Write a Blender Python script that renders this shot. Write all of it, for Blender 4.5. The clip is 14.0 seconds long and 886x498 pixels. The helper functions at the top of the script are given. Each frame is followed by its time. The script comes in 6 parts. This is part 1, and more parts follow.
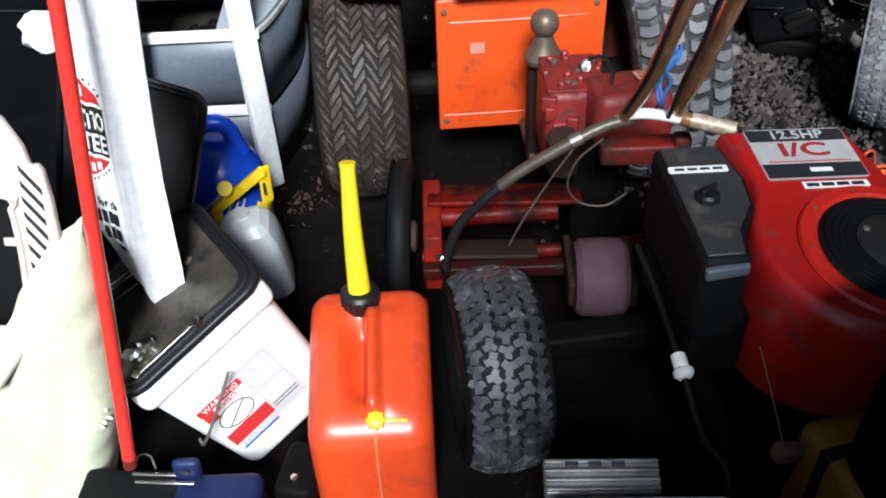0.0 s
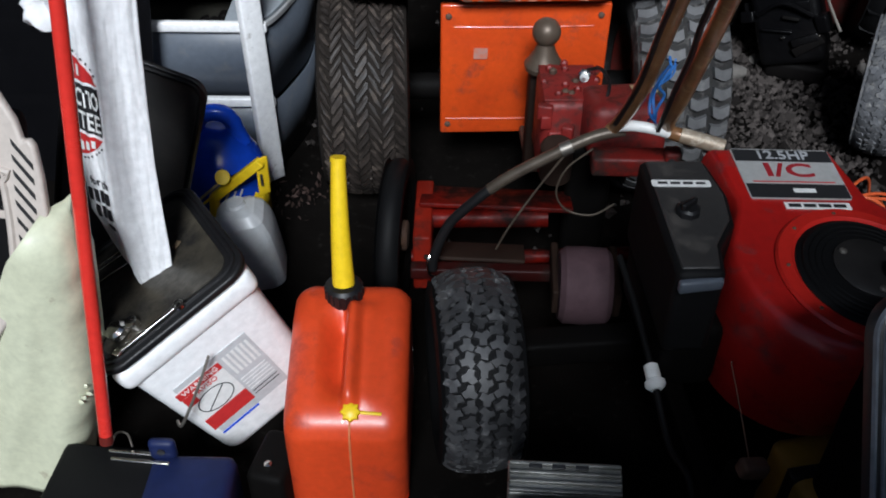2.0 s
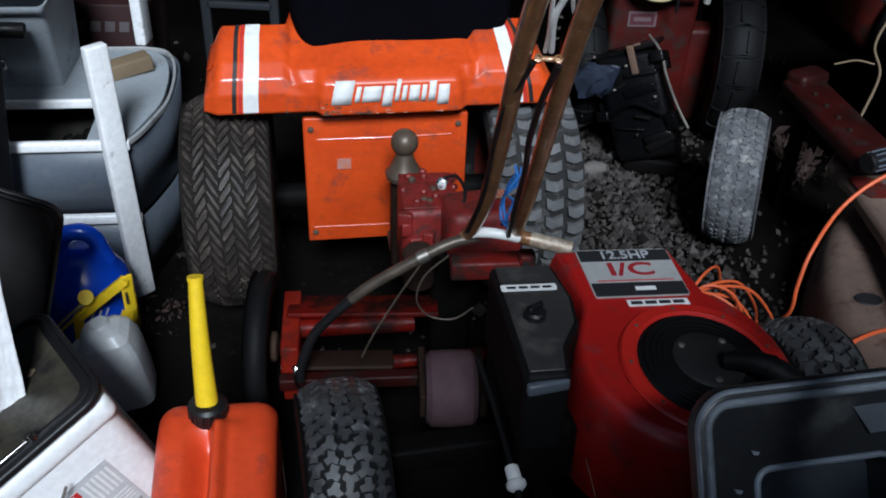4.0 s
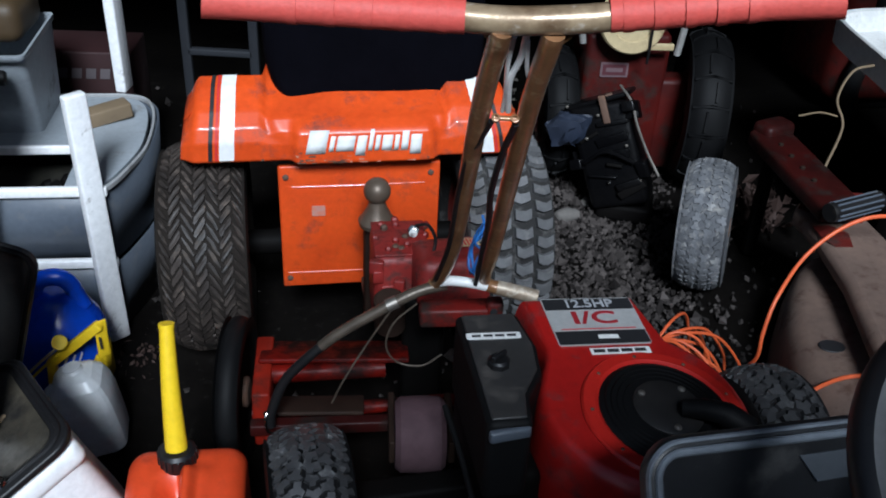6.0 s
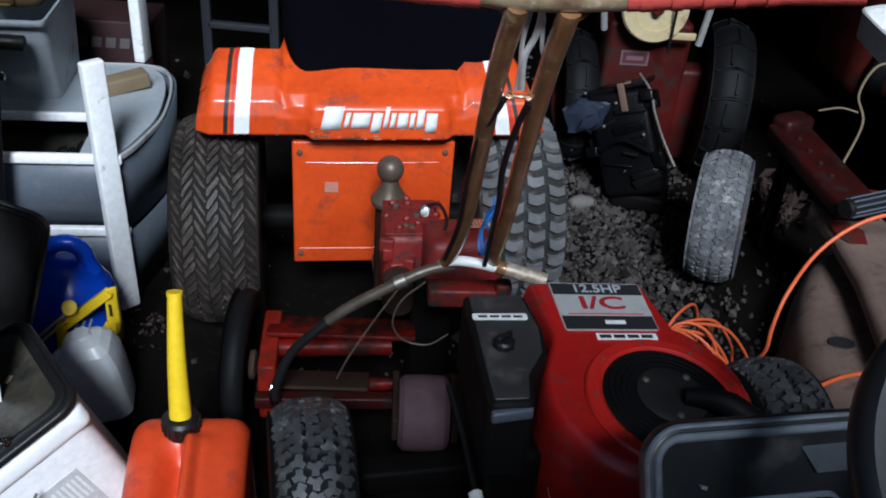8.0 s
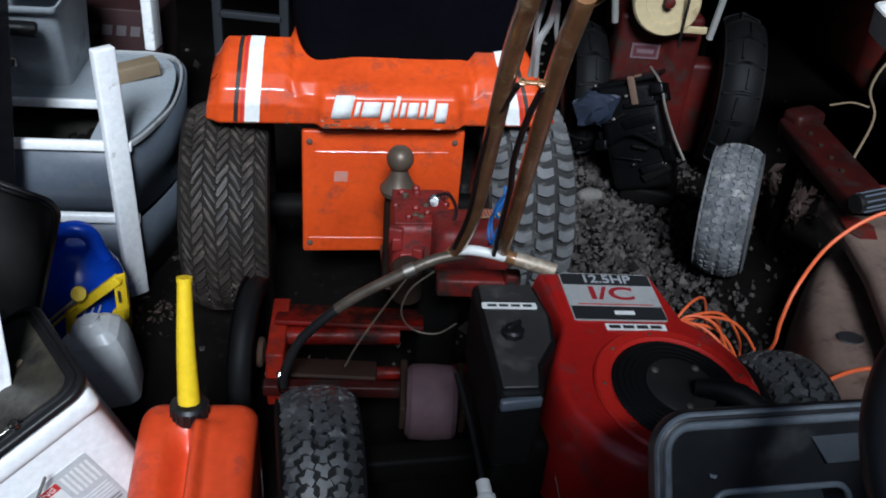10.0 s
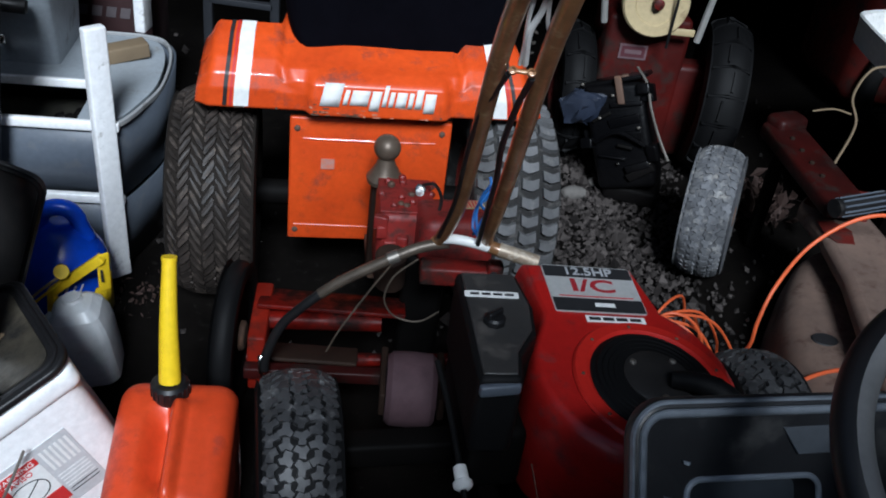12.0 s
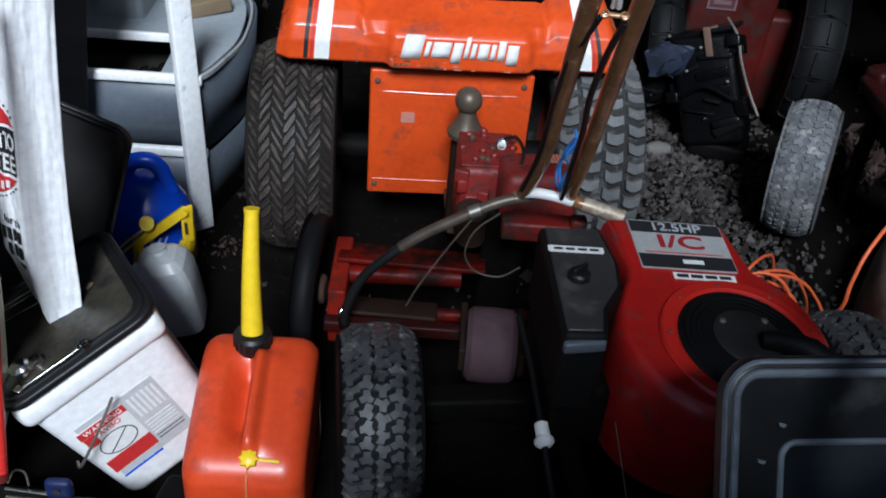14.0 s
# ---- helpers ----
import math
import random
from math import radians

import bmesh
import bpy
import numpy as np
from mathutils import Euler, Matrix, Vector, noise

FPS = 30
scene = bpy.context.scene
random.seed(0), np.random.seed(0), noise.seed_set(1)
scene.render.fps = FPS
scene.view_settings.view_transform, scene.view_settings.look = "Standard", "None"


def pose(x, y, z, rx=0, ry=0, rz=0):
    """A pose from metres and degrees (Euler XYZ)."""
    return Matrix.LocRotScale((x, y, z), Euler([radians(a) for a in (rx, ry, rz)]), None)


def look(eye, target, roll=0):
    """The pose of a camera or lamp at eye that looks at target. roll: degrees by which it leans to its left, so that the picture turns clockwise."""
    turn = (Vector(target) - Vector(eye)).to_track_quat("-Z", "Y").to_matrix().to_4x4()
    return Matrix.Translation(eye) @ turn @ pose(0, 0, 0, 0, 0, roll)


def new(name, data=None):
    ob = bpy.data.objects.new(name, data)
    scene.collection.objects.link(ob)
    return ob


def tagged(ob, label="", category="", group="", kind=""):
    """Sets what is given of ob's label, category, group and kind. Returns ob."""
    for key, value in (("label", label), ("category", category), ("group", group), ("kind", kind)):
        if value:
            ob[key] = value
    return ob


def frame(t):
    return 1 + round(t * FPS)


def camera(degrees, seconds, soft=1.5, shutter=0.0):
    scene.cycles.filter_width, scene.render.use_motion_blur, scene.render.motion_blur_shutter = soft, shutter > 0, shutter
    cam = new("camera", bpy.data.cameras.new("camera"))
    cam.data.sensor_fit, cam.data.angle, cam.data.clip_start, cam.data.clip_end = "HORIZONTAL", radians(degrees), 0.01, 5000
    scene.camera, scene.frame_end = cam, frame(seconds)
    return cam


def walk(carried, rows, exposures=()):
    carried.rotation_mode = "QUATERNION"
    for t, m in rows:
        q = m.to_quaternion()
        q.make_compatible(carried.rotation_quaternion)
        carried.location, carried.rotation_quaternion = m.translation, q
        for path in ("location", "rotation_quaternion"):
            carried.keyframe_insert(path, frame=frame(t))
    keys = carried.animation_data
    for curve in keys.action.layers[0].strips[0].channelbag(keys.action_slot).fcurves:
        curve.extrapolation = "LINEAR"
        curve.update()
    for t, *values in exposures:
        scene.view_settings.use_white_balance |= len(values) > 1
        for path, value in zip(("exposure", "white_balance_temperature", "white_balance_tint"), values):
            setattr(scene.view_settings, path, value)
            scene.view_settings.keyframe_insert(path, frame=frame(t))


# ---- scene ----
cam = camera(50.0, 14.0, soft=1.9)
PATH = [
    (0, (0.296, 0.203, 1.592), (0.085, 1.699, 0.281), -2.2),
    (0.5, (0.329, 0.188, 1.596), (0.12, 1.719, 0.326), -0.2),
    (1, (0.352, 0.188, 1.611), (0.137, 1.726, 0.351), 1.7),
    (1.5, (0.358, 0.183, 1.593), (0.129, 1.702, 0.312), 0.8),
    (2, (0.35, 0.185, 1.595), (0.112, 1.687, 0.295), 0.6),
    (2.5, (0.368, 0.172, 1.624), (0.173, 1.779, 0.45), 1.0),
    (3, (0.402, 0.177, 1.628), (0.306, 1.8, 0.464), 2.1),
    (3.5, (0.419, 0.188, 1.631), (0.36, 1.818, 0.473), 2.6),
    (3.7, (0.423, 0.188, 1.637), (0.373, 1.82, 0.483), 2.3),
    (5.8, (0.453, 0.16, 1.683), (0.427, 1.851, 0.615), 2.7),
    (6, (0.459, 0.164, 1.683), (0.439, 1.852, 0.61), 3.0),
    (6.5, (0.468, 0.171, 1.673), (0.449, 1.846, 0.581), 3.5),
    (7, (0.468, 0.179, 1.674), (0.437, 1.843, 0.565), 4.3),
    (7.5, (0.476, 0.174, 1.673), (0.43, 1.84, 0.567), 3.8),
    (8, (0.469, 0.16, 1.671), (0.421, 1.83, 0.572), 4.7),
    (8.2, (0.463, 0.155, 1.667), (0.406, 1.823, 0.565), 4.9),
    (10.3, (0.463, 0.153, 1.658), (0.403, 1.813, 0.546), 5.2),
    (10.5, (0.457, 0.152, 1.647), (0.392, 1.8, 0.515), 6.1),
    (11, (0.464, 0.148, 1.655), (0.41, 1.793, 0.519), 6.4),
    (11.5, (0.473, 0.136, 1.655), (0.458, 1.796, 0.541), 7.0),
    (12, (0.46, 0.129, 1.654), (0.44, 1.793, 0.545), 7.7),
    (12.5, (0.458, 0.143, 1.643), (0.37, 1.78, 0.497), 5.7),
    (13, (0.471, 0.144, 1.655), (0.37, 1.785, 0.517), 5.2),
    (13.5, (0.47, 0.147, 1.656), (0.369, 1.795, 0.527), 5.1),
    (14, (0.447, 0.146, 1.627), (0.284, 1.743, 0.434), 5.3),
]
EXPOSURES = [(0.0, 1.31, 5850, 5), (0.5, 1.02, 5850, 5), (1.0, 0.71, 5850, 5), (1.5, 0.42, 5850, 6), (2.2, 0.3, 5800, 7), (3.0, 0.19, 5650, 5), (5.8, 0.42, 5450, 5), (14.0, 0.37, 5500, 5)]
walk(cam, [(t, look(eye, target, roll)) for t, eye, target, roll in PATH], EXPOSURES)

# ---- light ----
world = bpy.data.worlds.new("overcast")
scene.world = world
world.use_nodes = True
wn = world.node_tree
sky = wn.nodes.new("ShaderNodeTexSky")
sky.sky_type = 'NISHITA'
sky.sun_disc = False
sky.sun_elevation = radians(42)
sky.sun_rotation = radians(172)
wn.links.new(sky.outputs[0], wn.nodes["Background"].inputs[0])
wn.nodes["Background"].inputs[1].default_value = 0.034
sun_data = bpy.data.lights.new("sun", 'SUN')
sun_data.energy, sun_data.angle, sun_data.color = 3.5, radians(15), (1.0, 0.98, 0.96)
sun = new("sun", sun_data)
sun.matrix_world = look((0.7, -2.1, 3.8), (0.2, 1.5, 0.5))


# ---- materials ----
def mat(name, col, rough=0.5, metal=0.0, col2=None, amount=0.5, scale=6.0, fine=60.0, bump=0.15, dirt=None, dirt_amount=0.0,
        dirt_scale=9.0, spec=0.5, coat=0.0, alpha_trans=0.0, vary=0.0):
    """Colour that drifts at a broad and a fine scale, dirt patches, and a fine relief."""
    m = bpy.data.materials.new(name)
    m.use_nodes = True
    nt = m.node_tree
    n, l = nt.nodes, nt.links
    b = n["Principled BSDF"]
    tc = n.new("ShaderNodeTexCoord")
    col2 = col2 or tuple(c * 0.72 for c in col)

    def noise_tex(s, detail, rough_n=0.6):
        t = n.new("ShaderNodeTexNoise")
        t.inputs["Scale"].default_value, t.inputs["Detail"].default_value, t.inputs["Roughness"].default_value = s, detail, rough_n
        l.new(tc.outputs["Object"], t.inputs["Vector"])
        return t

    broad, small = noise_tex(scale, 5), noise_tex(fine, 4)
    mix = n.new("ShaderNodeMix")
    mix.data_type = 'RGBA'
    mix.inputs[6].default_value, mix.inputs[7].default_value = (*col, 1), (*col2, 1)
    r = n.new("ShaderNodeMapRange")
    r.inputs[1].default_value, r.inputs[2].default_value, r.inputs[4].default_value = 0.35, 0.68, amount
    l.new(broad.outputs[0], r.inputs[0])
    l.new(r.outputs[0], mix.inputs[0])
    out = mix.outputs[2]
    g = n.new("ShaderNodeMix")
    g.data_type, g.blend_type = 'RGBA', 'MULTIPLY'
    g.inputs[0].default_value = 0.35
    l.new(out, g.inputs[6])
    l.new(small.outputs[0], g.inputs[7])
    gain = n.new("ShaderNodeMix")
    gain.data_type, gain.blend_type = 'RGBA', 'MULTIPLY'
    gain.inputs[0].default_value = 1.0
    gain.inputs[7].default_value = (1.2, 1.2, 1.2, 1)
    l.new(g.outputs[2], gain.inputs[6])
    out = gain.outputs[2]
    if vary:
        oi = n.new("ShaderNodeObjectInfo")
        hv = n.new("ShaderNodeHueSaturation")
        mv = n.new("ShaderNodeMapRange")
        mv.inputs[3].default_value, mv.inputs[4].default_value = 1 - vary, 1 + vary
        l.new(oi.outputs["Random"], mv.inputs[0])
        l.new(mv.outputs[0], hv.inputs["Value"])
        l.new(out, hv.inputs["Color"])
        out = hv.outputs[0]
    rough_socket = None
    if dirt:
        d = noise_tex(dirt_scale, 8, 0.7)
        dr = n.new("ShaderNodeMapRange")
        dr.inputs[1].default_value, dr.inputs[2].default_value = 0.62 - 0.3 * dirt_amount, 0.74 - 0.2 * dirt_amount
        l.new(d.outputs[0], dr.inputs[0])
        dm = n.new("ShaderNodeMix")
        dm.data_type = 'RGBA'
        dm.inputs[7].default_value = (*dirt, 1)
        l.new(dr.outputs[0], dm.inputs[0])
        l.new(out, dm.inputs[6])
        out = dm.outputs[2]
        rr = n.new("ShaderNodeMapRange")
        rr.inputs[3].default_value, rr.inputs[4].default_value = rough, min(1, rough + 0.35)
        l.new(dr.outputs[0], rr.inputs[0])
        rough_socket = rr.outputs[0]
    l.new(out, b.inputs["Base Color"])
    if rough_socket is None:
        rr = n.new("ShaderNodeMapRange")
        rr.inputs[3].default_value, rr.inputs[4].default_value = max(0, rough - 0.08), min(1, rough + 0.1)
        l.new(broad.outputs[0], rr.inputs[0])
        rough_socket = rr.outputs[0]
    l.new(rough_socket, b.inputs["Roughness"])
    b.inputs["Metallic"].default_value = metal
    b.inputs["Specular IOR Level"].default_value = spec
    b.inputs["Coat Weight"].default_value = coat
    b.inputs["Transmission Weight"].default_value = alpha_trans
    if bump:
        bp = n.new("ShaderNodeBump")
        bp.inputs["Strength"].default_value, bp.inputs["Distance"].default_value = bump, 0.002
        l.new(small.outputs[0], bp.inputs["Height"])
        l.new(bp.outputs[0], b.inputs["Normal"])
    return m


def per_island(m, low, high):
    """Lets each loose piece of a mesh take its own brightness."""
    nt = m.node_tree
    b = nt.nodes["Principled BSDF"]
    src = b.inputs["Base Color"].links[0].from_socket
    geo = nt.nodes.new("ShaderNodeNewGeometry")
    r = nt.nodes.new("ShaderNodeMapRange")
    r.inputs[3].default_value, r.inputs[4].default_value = low, high
    hsv = nt.nodes.new("ShaderNodeHueSaturation")
    nt.links.new(geo.outputs["Random Per Island"], r.inputs[0])
    nt.links.new(r.outputs[0], hsv.inputs["Value"])
    nt.links.new(src, hsv.inputs["Color"])
    nt.links.new(hsv.outputs[0], b.inputs["Base Color"])
    return m


ORANGE = mat("orange_paint", (0.70, 0.080, 0.010), 0.34, col2=(0.52, 0.052, 0.008), amount=0.8, scale=7, dirt=(0.26, 0.045, 0.02), dirt_amount=0.26, dirt_scale=11, coat=0.25, bump=0.10)
RED = mat("red_paint", (0.17, 0.010, 0.008), 0.45, col2=(0.075, 0.008, 0.006), amount=0.9, scale=9, dirt=(0.018, 0.010, 0.008), dirt_amount=0.6, dirt_scale=18, bump=0.2, spec=0.25)
# frame red darkened for the shade low on the machine, plus grease patches
FRAME_RED = mat("shaded_greasy_red_frame", (0.135, 0.0055, 0.003), 0.38, col2=(0.022, 0.003, 0.0025), amount=1.0, scale=9, dirt=(0.006, 0.004, 0.0035), dirt_amount=0.6, dirt_scale=12, spec=0.10)
FLANGE_RED = mat("worn_red_flange", (0.24, 0.014, 0.006), 0.45, col2=(0.10, 0.007, 0.004), amount=0.9, dirt=(0.02, 0.012, 0.009), dirt_amount=0.35, dirt_scale=14, spec=0.12)
RED_BRIGHT = mat("red_shroud_paint", (0.40, 0.011, 0.009), 0.36, col2=(0.28, 0.009, 0.008), dirt=(0.11, 0.03, 0.03), dirt_amount=0.26, dirt_scale=9, coat=0.15, bump=0.06)
DULL_RED = mat("dull_red_paint", (0.13, 0.013, 0.009), 0.6, col2=(0.06, 0.010, 0.008), dirt=(0.03, 0.02, 0.016), dirt_amount=0.45, spec=0.3)
CAN_RED = mat("can_red_plastic", (0.62, 0.062, 0.014), 0.36, col2=(0.50, 0.044, 0.012), amount=0.6, scale=5, dirt=(0.30, 0.035, 0.018), dirt_amount=0.18, dirt_scale=7, coat=0.05, bump=0.10)
YELLOW = mat("yellow_plastic", (0.86, 0.60, 0.01), 0.4, col2=(0.80, 0.52, 0.01), bump=0.04)
BLACK = mat("black_plastic", (0.008, 0.008, 0.009), 0.42, col2=(0.013, 0.012, 0.012), dirt=(0.03, 0.027, 0.024), dirt_amount=0.12, spec=0.35)
COVER = mat("dusty_black_cover", (0.030, 0.029, 0.029), 0.45, col2=(0.045, 0.042, 0.040), dirt=(0.065, 0.058, 0.052), dirt_amount=0.35, dirt_scale=14)
RUBBER = mat("black_rubber", (0.012, 0.012, 0.013), 0.7, col2=(0.020, 0.019, 0.019), dirt=(0.035, 0.033, 0.03), dirt_amount=0.2, spec=0.2)
TREAD_DARK = mat("worn_tread_rubber", (0.048, 0.048, 0.050), 0.52, col2=(0.020, 0.020, 0.022), amount=0.9, scale=16, dirt=(0.13, 0.13, 0.13), dirt_amount=0.22, dirt_scale=34, bump=0.4, spec=0.6)
# groove darkness is set in the carcass colour, well below the lugs
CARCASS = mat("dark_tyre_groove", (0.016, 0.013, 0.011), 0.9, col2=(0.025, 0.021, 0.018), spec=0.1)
RUBBER_BROWN = mat("brown_dusty_rubber", (0.042, 0.033, 0.028), 0.55, col2=(0.020, 0.016, 0.014), amount=1.0, scale=9, dirt=(0.10, 0.078, 0.062), dirt_amount=0.32, dirt_scale=26, bump=0.5, spec=0.4)
# carcass darker than its dust-grey lugs, so the grooves stay dark
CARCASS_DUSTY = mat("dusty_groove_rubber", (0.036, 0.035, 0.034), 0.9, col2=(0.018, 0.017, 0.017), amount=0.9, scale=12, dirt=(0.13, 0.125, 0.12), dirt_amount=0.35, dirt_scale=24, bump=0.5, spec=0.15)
RUBBER_GREY = mat("grey_dusty_rubber", (0.105, 0.107, 0.115), 0.85, col2=(0.06, 0.061, 0.066), dirt=(0.24, 0.23, 0.215), dirt_amount=0.35, dirt_scale=25, spec=0.2)
RUBBER_DUSTY = mat("dust_grey_rubber", (0.150, 0.150, 0.153), 0.8, col2=(0.085, 0.085, 0.088), amount=0.9, scale=12, dirt=(0.18, 0.175, 0.17), dirt_amount=0.25, dirt_scale=25, spec=0.25)
RUBBER_MUD = mat("mud_caked_rubber", (0.155, 0.158, 0.168), 0.9, col2=(0.080, 0.082, 0.088), amount=1.0, scale=14, dirt=(0.27, 0.265, 0.255), dirt_amount=0.35, dirt_scale=22, bump=0.6, spec=0.2)
BRONZE = mat("tarnished_tube", (0.36, 0.18, 0.078), 0.32, 0.2, col2=(0.19, 0.095, 0.042), amount=1.0, scale=17, dirt=(0.50, 0.36, 0.20), dirt_amount=0.20, dirt_scale=30, bump=0.35, coat=0.5)
TUBE_DULL = mat("dull_bronze_tube", (0.13, 0.105, 0.08), 0.42, 0.4, col2=(0.07, 0.055, 0.042), amount=0.9, scale=16, dirt=(0.03, 0.022, 0.018), dirt_amount=0.2)
RED_DUST = mat("dusty_red_casting", (0.27, 0.022, 0.018), 0.5, col2=(0.17, 0.014, 0.012), amount=0.9, scale=16, dirt=(0.05, 0.02, 0.016), dirt_amount=0.4, dirt_scale=24, bump=0.3)
CHROME = mat("bright_metal", (0.72, 0.70, 0.66), 0.22, 1.0, col2=(0.5, 0.47, 0.42), scale=30)
STEEL = mat("dull_steel", (0.30, 0.28, 0.25), 0.45, 0.8, col2=(0.15, 0.12, 0.09), scale=20, dirt=(0.06, 0.04, 0.03), dirt_amount=0.25)
STEEL_PALE = mat("tarnished_pale_steel", (0.42, 0.36, 0.28), 0.45, 0.25, col2=(0.24, 0.17, 0.11), amount=0.9, scale=24, dirt=(0.60, 0.54, 0.44), dirt_amount=0.3, dirt_scale=30)
RUST = mat("rusty_steel", (0.13, 0.075, 0.05), 0.75, 0.2, col2=(0.07, 0.045, 0.035), scale=12, dirt=(0.20, 0.10, 0.055), dirt_amount=0.2)
BALL = mat("weathered_ball_steel", (0.15, 0.115, 0.085), 0.42, 0.4, col2=(0.08, 0.055, 0.038), scale=25)
FIN = mat("dirty_cast_aluminium", (0.30, 0.30, 0.28), 0.45, 0.5, col2=(0.10, 0.10, 0.09), amount=0.9, scale=30)
RING_RED = mat("clean_red_paint", (0.50, 0.018, 0.012), 0.35, col2=(0.42, 0.015, 0.011), bump=0.04)
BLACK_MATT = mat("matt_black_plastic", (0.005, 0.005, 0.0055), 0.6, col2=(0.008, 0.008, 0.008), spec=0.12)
BAR_WORN = mat("worn_bare_bar", (0.42, 0.31, 0.19), 0.32, 0.3, col2=(0.16, 0.095, 0.05), amount=1.0, scale=24, dirt=(0.75, 0.68, 0.58), dirt_amount=0.25, dirt_scale=40, bump=0.3)
WORN_PAINT = mat("worn_pale_primer", (0.62, 0.27, 0.18), 0.5, col2=(0.45, 0.15, 0.09), amount=0.9, scale=40)
# thrower red dimmed in colour for the shaded back of the shed
RED_DIM = mat("shaded_red_body", (0.075, 0.0055, 0.004), 0.5, col2=(0.028, 0.004, 0.0035), amount=0.9, dirt=(0.020, 0.013, 0.010), dirt_amount=0.4, spec=0.25)
# darker red that paints the shade onto the arm and lower bar
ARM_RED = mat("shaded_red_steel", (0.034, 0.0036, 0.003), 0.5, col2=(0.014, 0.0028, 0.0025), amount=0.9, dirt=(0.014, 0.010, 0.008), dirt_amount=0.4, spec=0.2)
PLATE = mat("dull_grey_plate", (0.085, 0.095, 0.11), 0.4, col2=(0.06, 0.067, 0.078))
# pale lettering with the shade behind the shelf put into its colour
PRINT_DIM = mat("shaded_pale_print", (0.10, 0.085, 0.09), 0.6, bump=0.0)
LEVER = mat("pale_zinc_lever", (0.90, 0.89, 0.87), 0.30, 0.1, col2=(0.70, 0.69, 0.66))
# ladder grey lowered in colour to match the deep shade it stands in
LADDER = mat("shaded_grey_paint", (0.022, 0.024, 0.030), 0.7, col2=(0.014, 0.016, 0.02))
IRON_BROWN = mat("dark_brown_iron", (0.020, 0.012, 0.009), 0.7, 0.0, col2=(0.035, 0.019, 0.012), spec=0.15)
# black iron darkened further to put shade low between the parts
IRON = mat("shaded_black_greasy_iron", (0.004, 0.0037, 0.0035), 0.6, 0.0, col2=(0.006, 0.005, 0.005), spec=0.05)
WHITE_P = mat("white_plastic", (0.80, 0.80, 0.78), 0.4, col2=(0.70, 0.70, 0.68), dirt=(0.42, 0.40, 0.36), dirt_amount=0.06, bump=0.04)
BUCKET_W = mat("bucket_white_plastic", (0.88, 0.88, 0.88), 0.35, col2=(0.84, 0.84, 0.84), amount=0.3, bump=0.03)
BAG_W = mat("white_bag_film", (0.88, 0.88, 0.89), 0.35, col2=(0.83, 0.83, 0.85), bump=0.06)
SHELF_W = mat("scuffed_white_shelf", (0.88, 0.88, 0.88), 0.42, col2=(0.82, 0.82, 0.83), dirt=(0.35, 0.33, 0.30), dirt_amount=0.05, dirt_scale=24)
SHELF_G = mat("grey_blue_plastic", (0.095, 0.110, 0.135), 0.38, col2=(0.070, 0.082, 0.103), dirt=(0.13, 0.13, 0.13), dirt_amount=0.15)
SHELF_L = mat("light_grey_plastic", (0.36, 0.365, 0.37), 0.5, col2=(0.28, 0.285, 0.29), dirt=(0.15, 0.14, 0.13), dirt_amount=0.2)
CREAM = mat("cream_plastic", (0.62, 0.63, 0.46), 0.45, col2=(0.58, 0.60, 0.45), amount=0.4, dirt=(0.33, 0.29, 0.20), dirt_amount=0.02, dirt_scale=16, bump=0.03)
PINKISH = mat("pale_plastic", (0.52, 0.46, 0.41), 0.5, col2=(0.45, 0.39, 0.35), dirt=(0.3, 0.25, 0.2), dirt_amount=0.08)
BLUE = mat("blue_plastic", (0.018, 0.085, 0.72), 0.25, col2=(0.015, 0.07, 0.60), bump=0.04)
NAVY = mat("dark_blue_plastic", (0.010, 0.018, 0.075), 0.5, col2=(0.006, 0.010, 0.040), amount=0.9, spec=0.25)
JUG = mat("cloudy_plastic", (0.72, 0.74, 0.75), 0.30, col2=(0.55, 0.56, 0.57), amount=0.8, scale=9, alpha_trans=0.22, bump=0.08)
SEAT = mat("dark_navy_cloth", (0.0018, 0.0018, 0.0032), 0.95, col2=(0.0035, 0.0035, 0.006), bump=0.5, spec=0.03)
GRIP = mat("faded_red_grip", (0.62, 0.09, 0.07), 0.6, col2=(0.52, 0.07, 0.055), bump=0.4, fine=140)
CORD = mat("orange_cord", (0.75, 0.13, 0.035), 0.5, col2=(0.62, 0.10, 0.03))
DASH = mat("charcoal_dash", (0.011, 0.0115, 0.013), 0.40, col2=(0.020, 0.0205, 0.023), amount=0.9, scale=5, dirt=(0.06, 0.058, 0.055), dirt_amount=0.2, dirt_scale=8)
# blue-grey here holds the tray's bluish reflection as plain colour
DASH_BLUE = mat("blue_grey_tray", (0.030, 0.036, 0.045), 0.30, col2=(0.05, 0.058, 0.07), amount=0.9, scale=6)
# paler grey for the lit side of the steering wheel
WHEEL_GREY = mat("lit_wheel_grey", (0.17, 0.168, 0.165), 0.5, col2=(0.10, 0.10, 0.10), amount=0.8, scale=12, bump=0.3)
SCREEN_CAP = mat("grimy_dark_cap", (0.014, 0.013, 0.013), 0.5, col2=(0.024, 0.022, 0.021), amount=0.9, scale=18, spec=0.3)
# pale rim colour paints in the highlight along the dash edges
DASH_RIM = mat("grey_rim_highlight", (0.27, 0.30, 0.34), 0.38, col2=(0.11, 0.12, 0.14), amount=0.9, scale=10)
SILVER = mat("silver_label", (0.55, 0.55, 0.54), 0.35, 0.3, col2=(0.48, 0.48, 0.47), dirt=(0.3, 0.28, 0.26), dirt_amount=0.08)
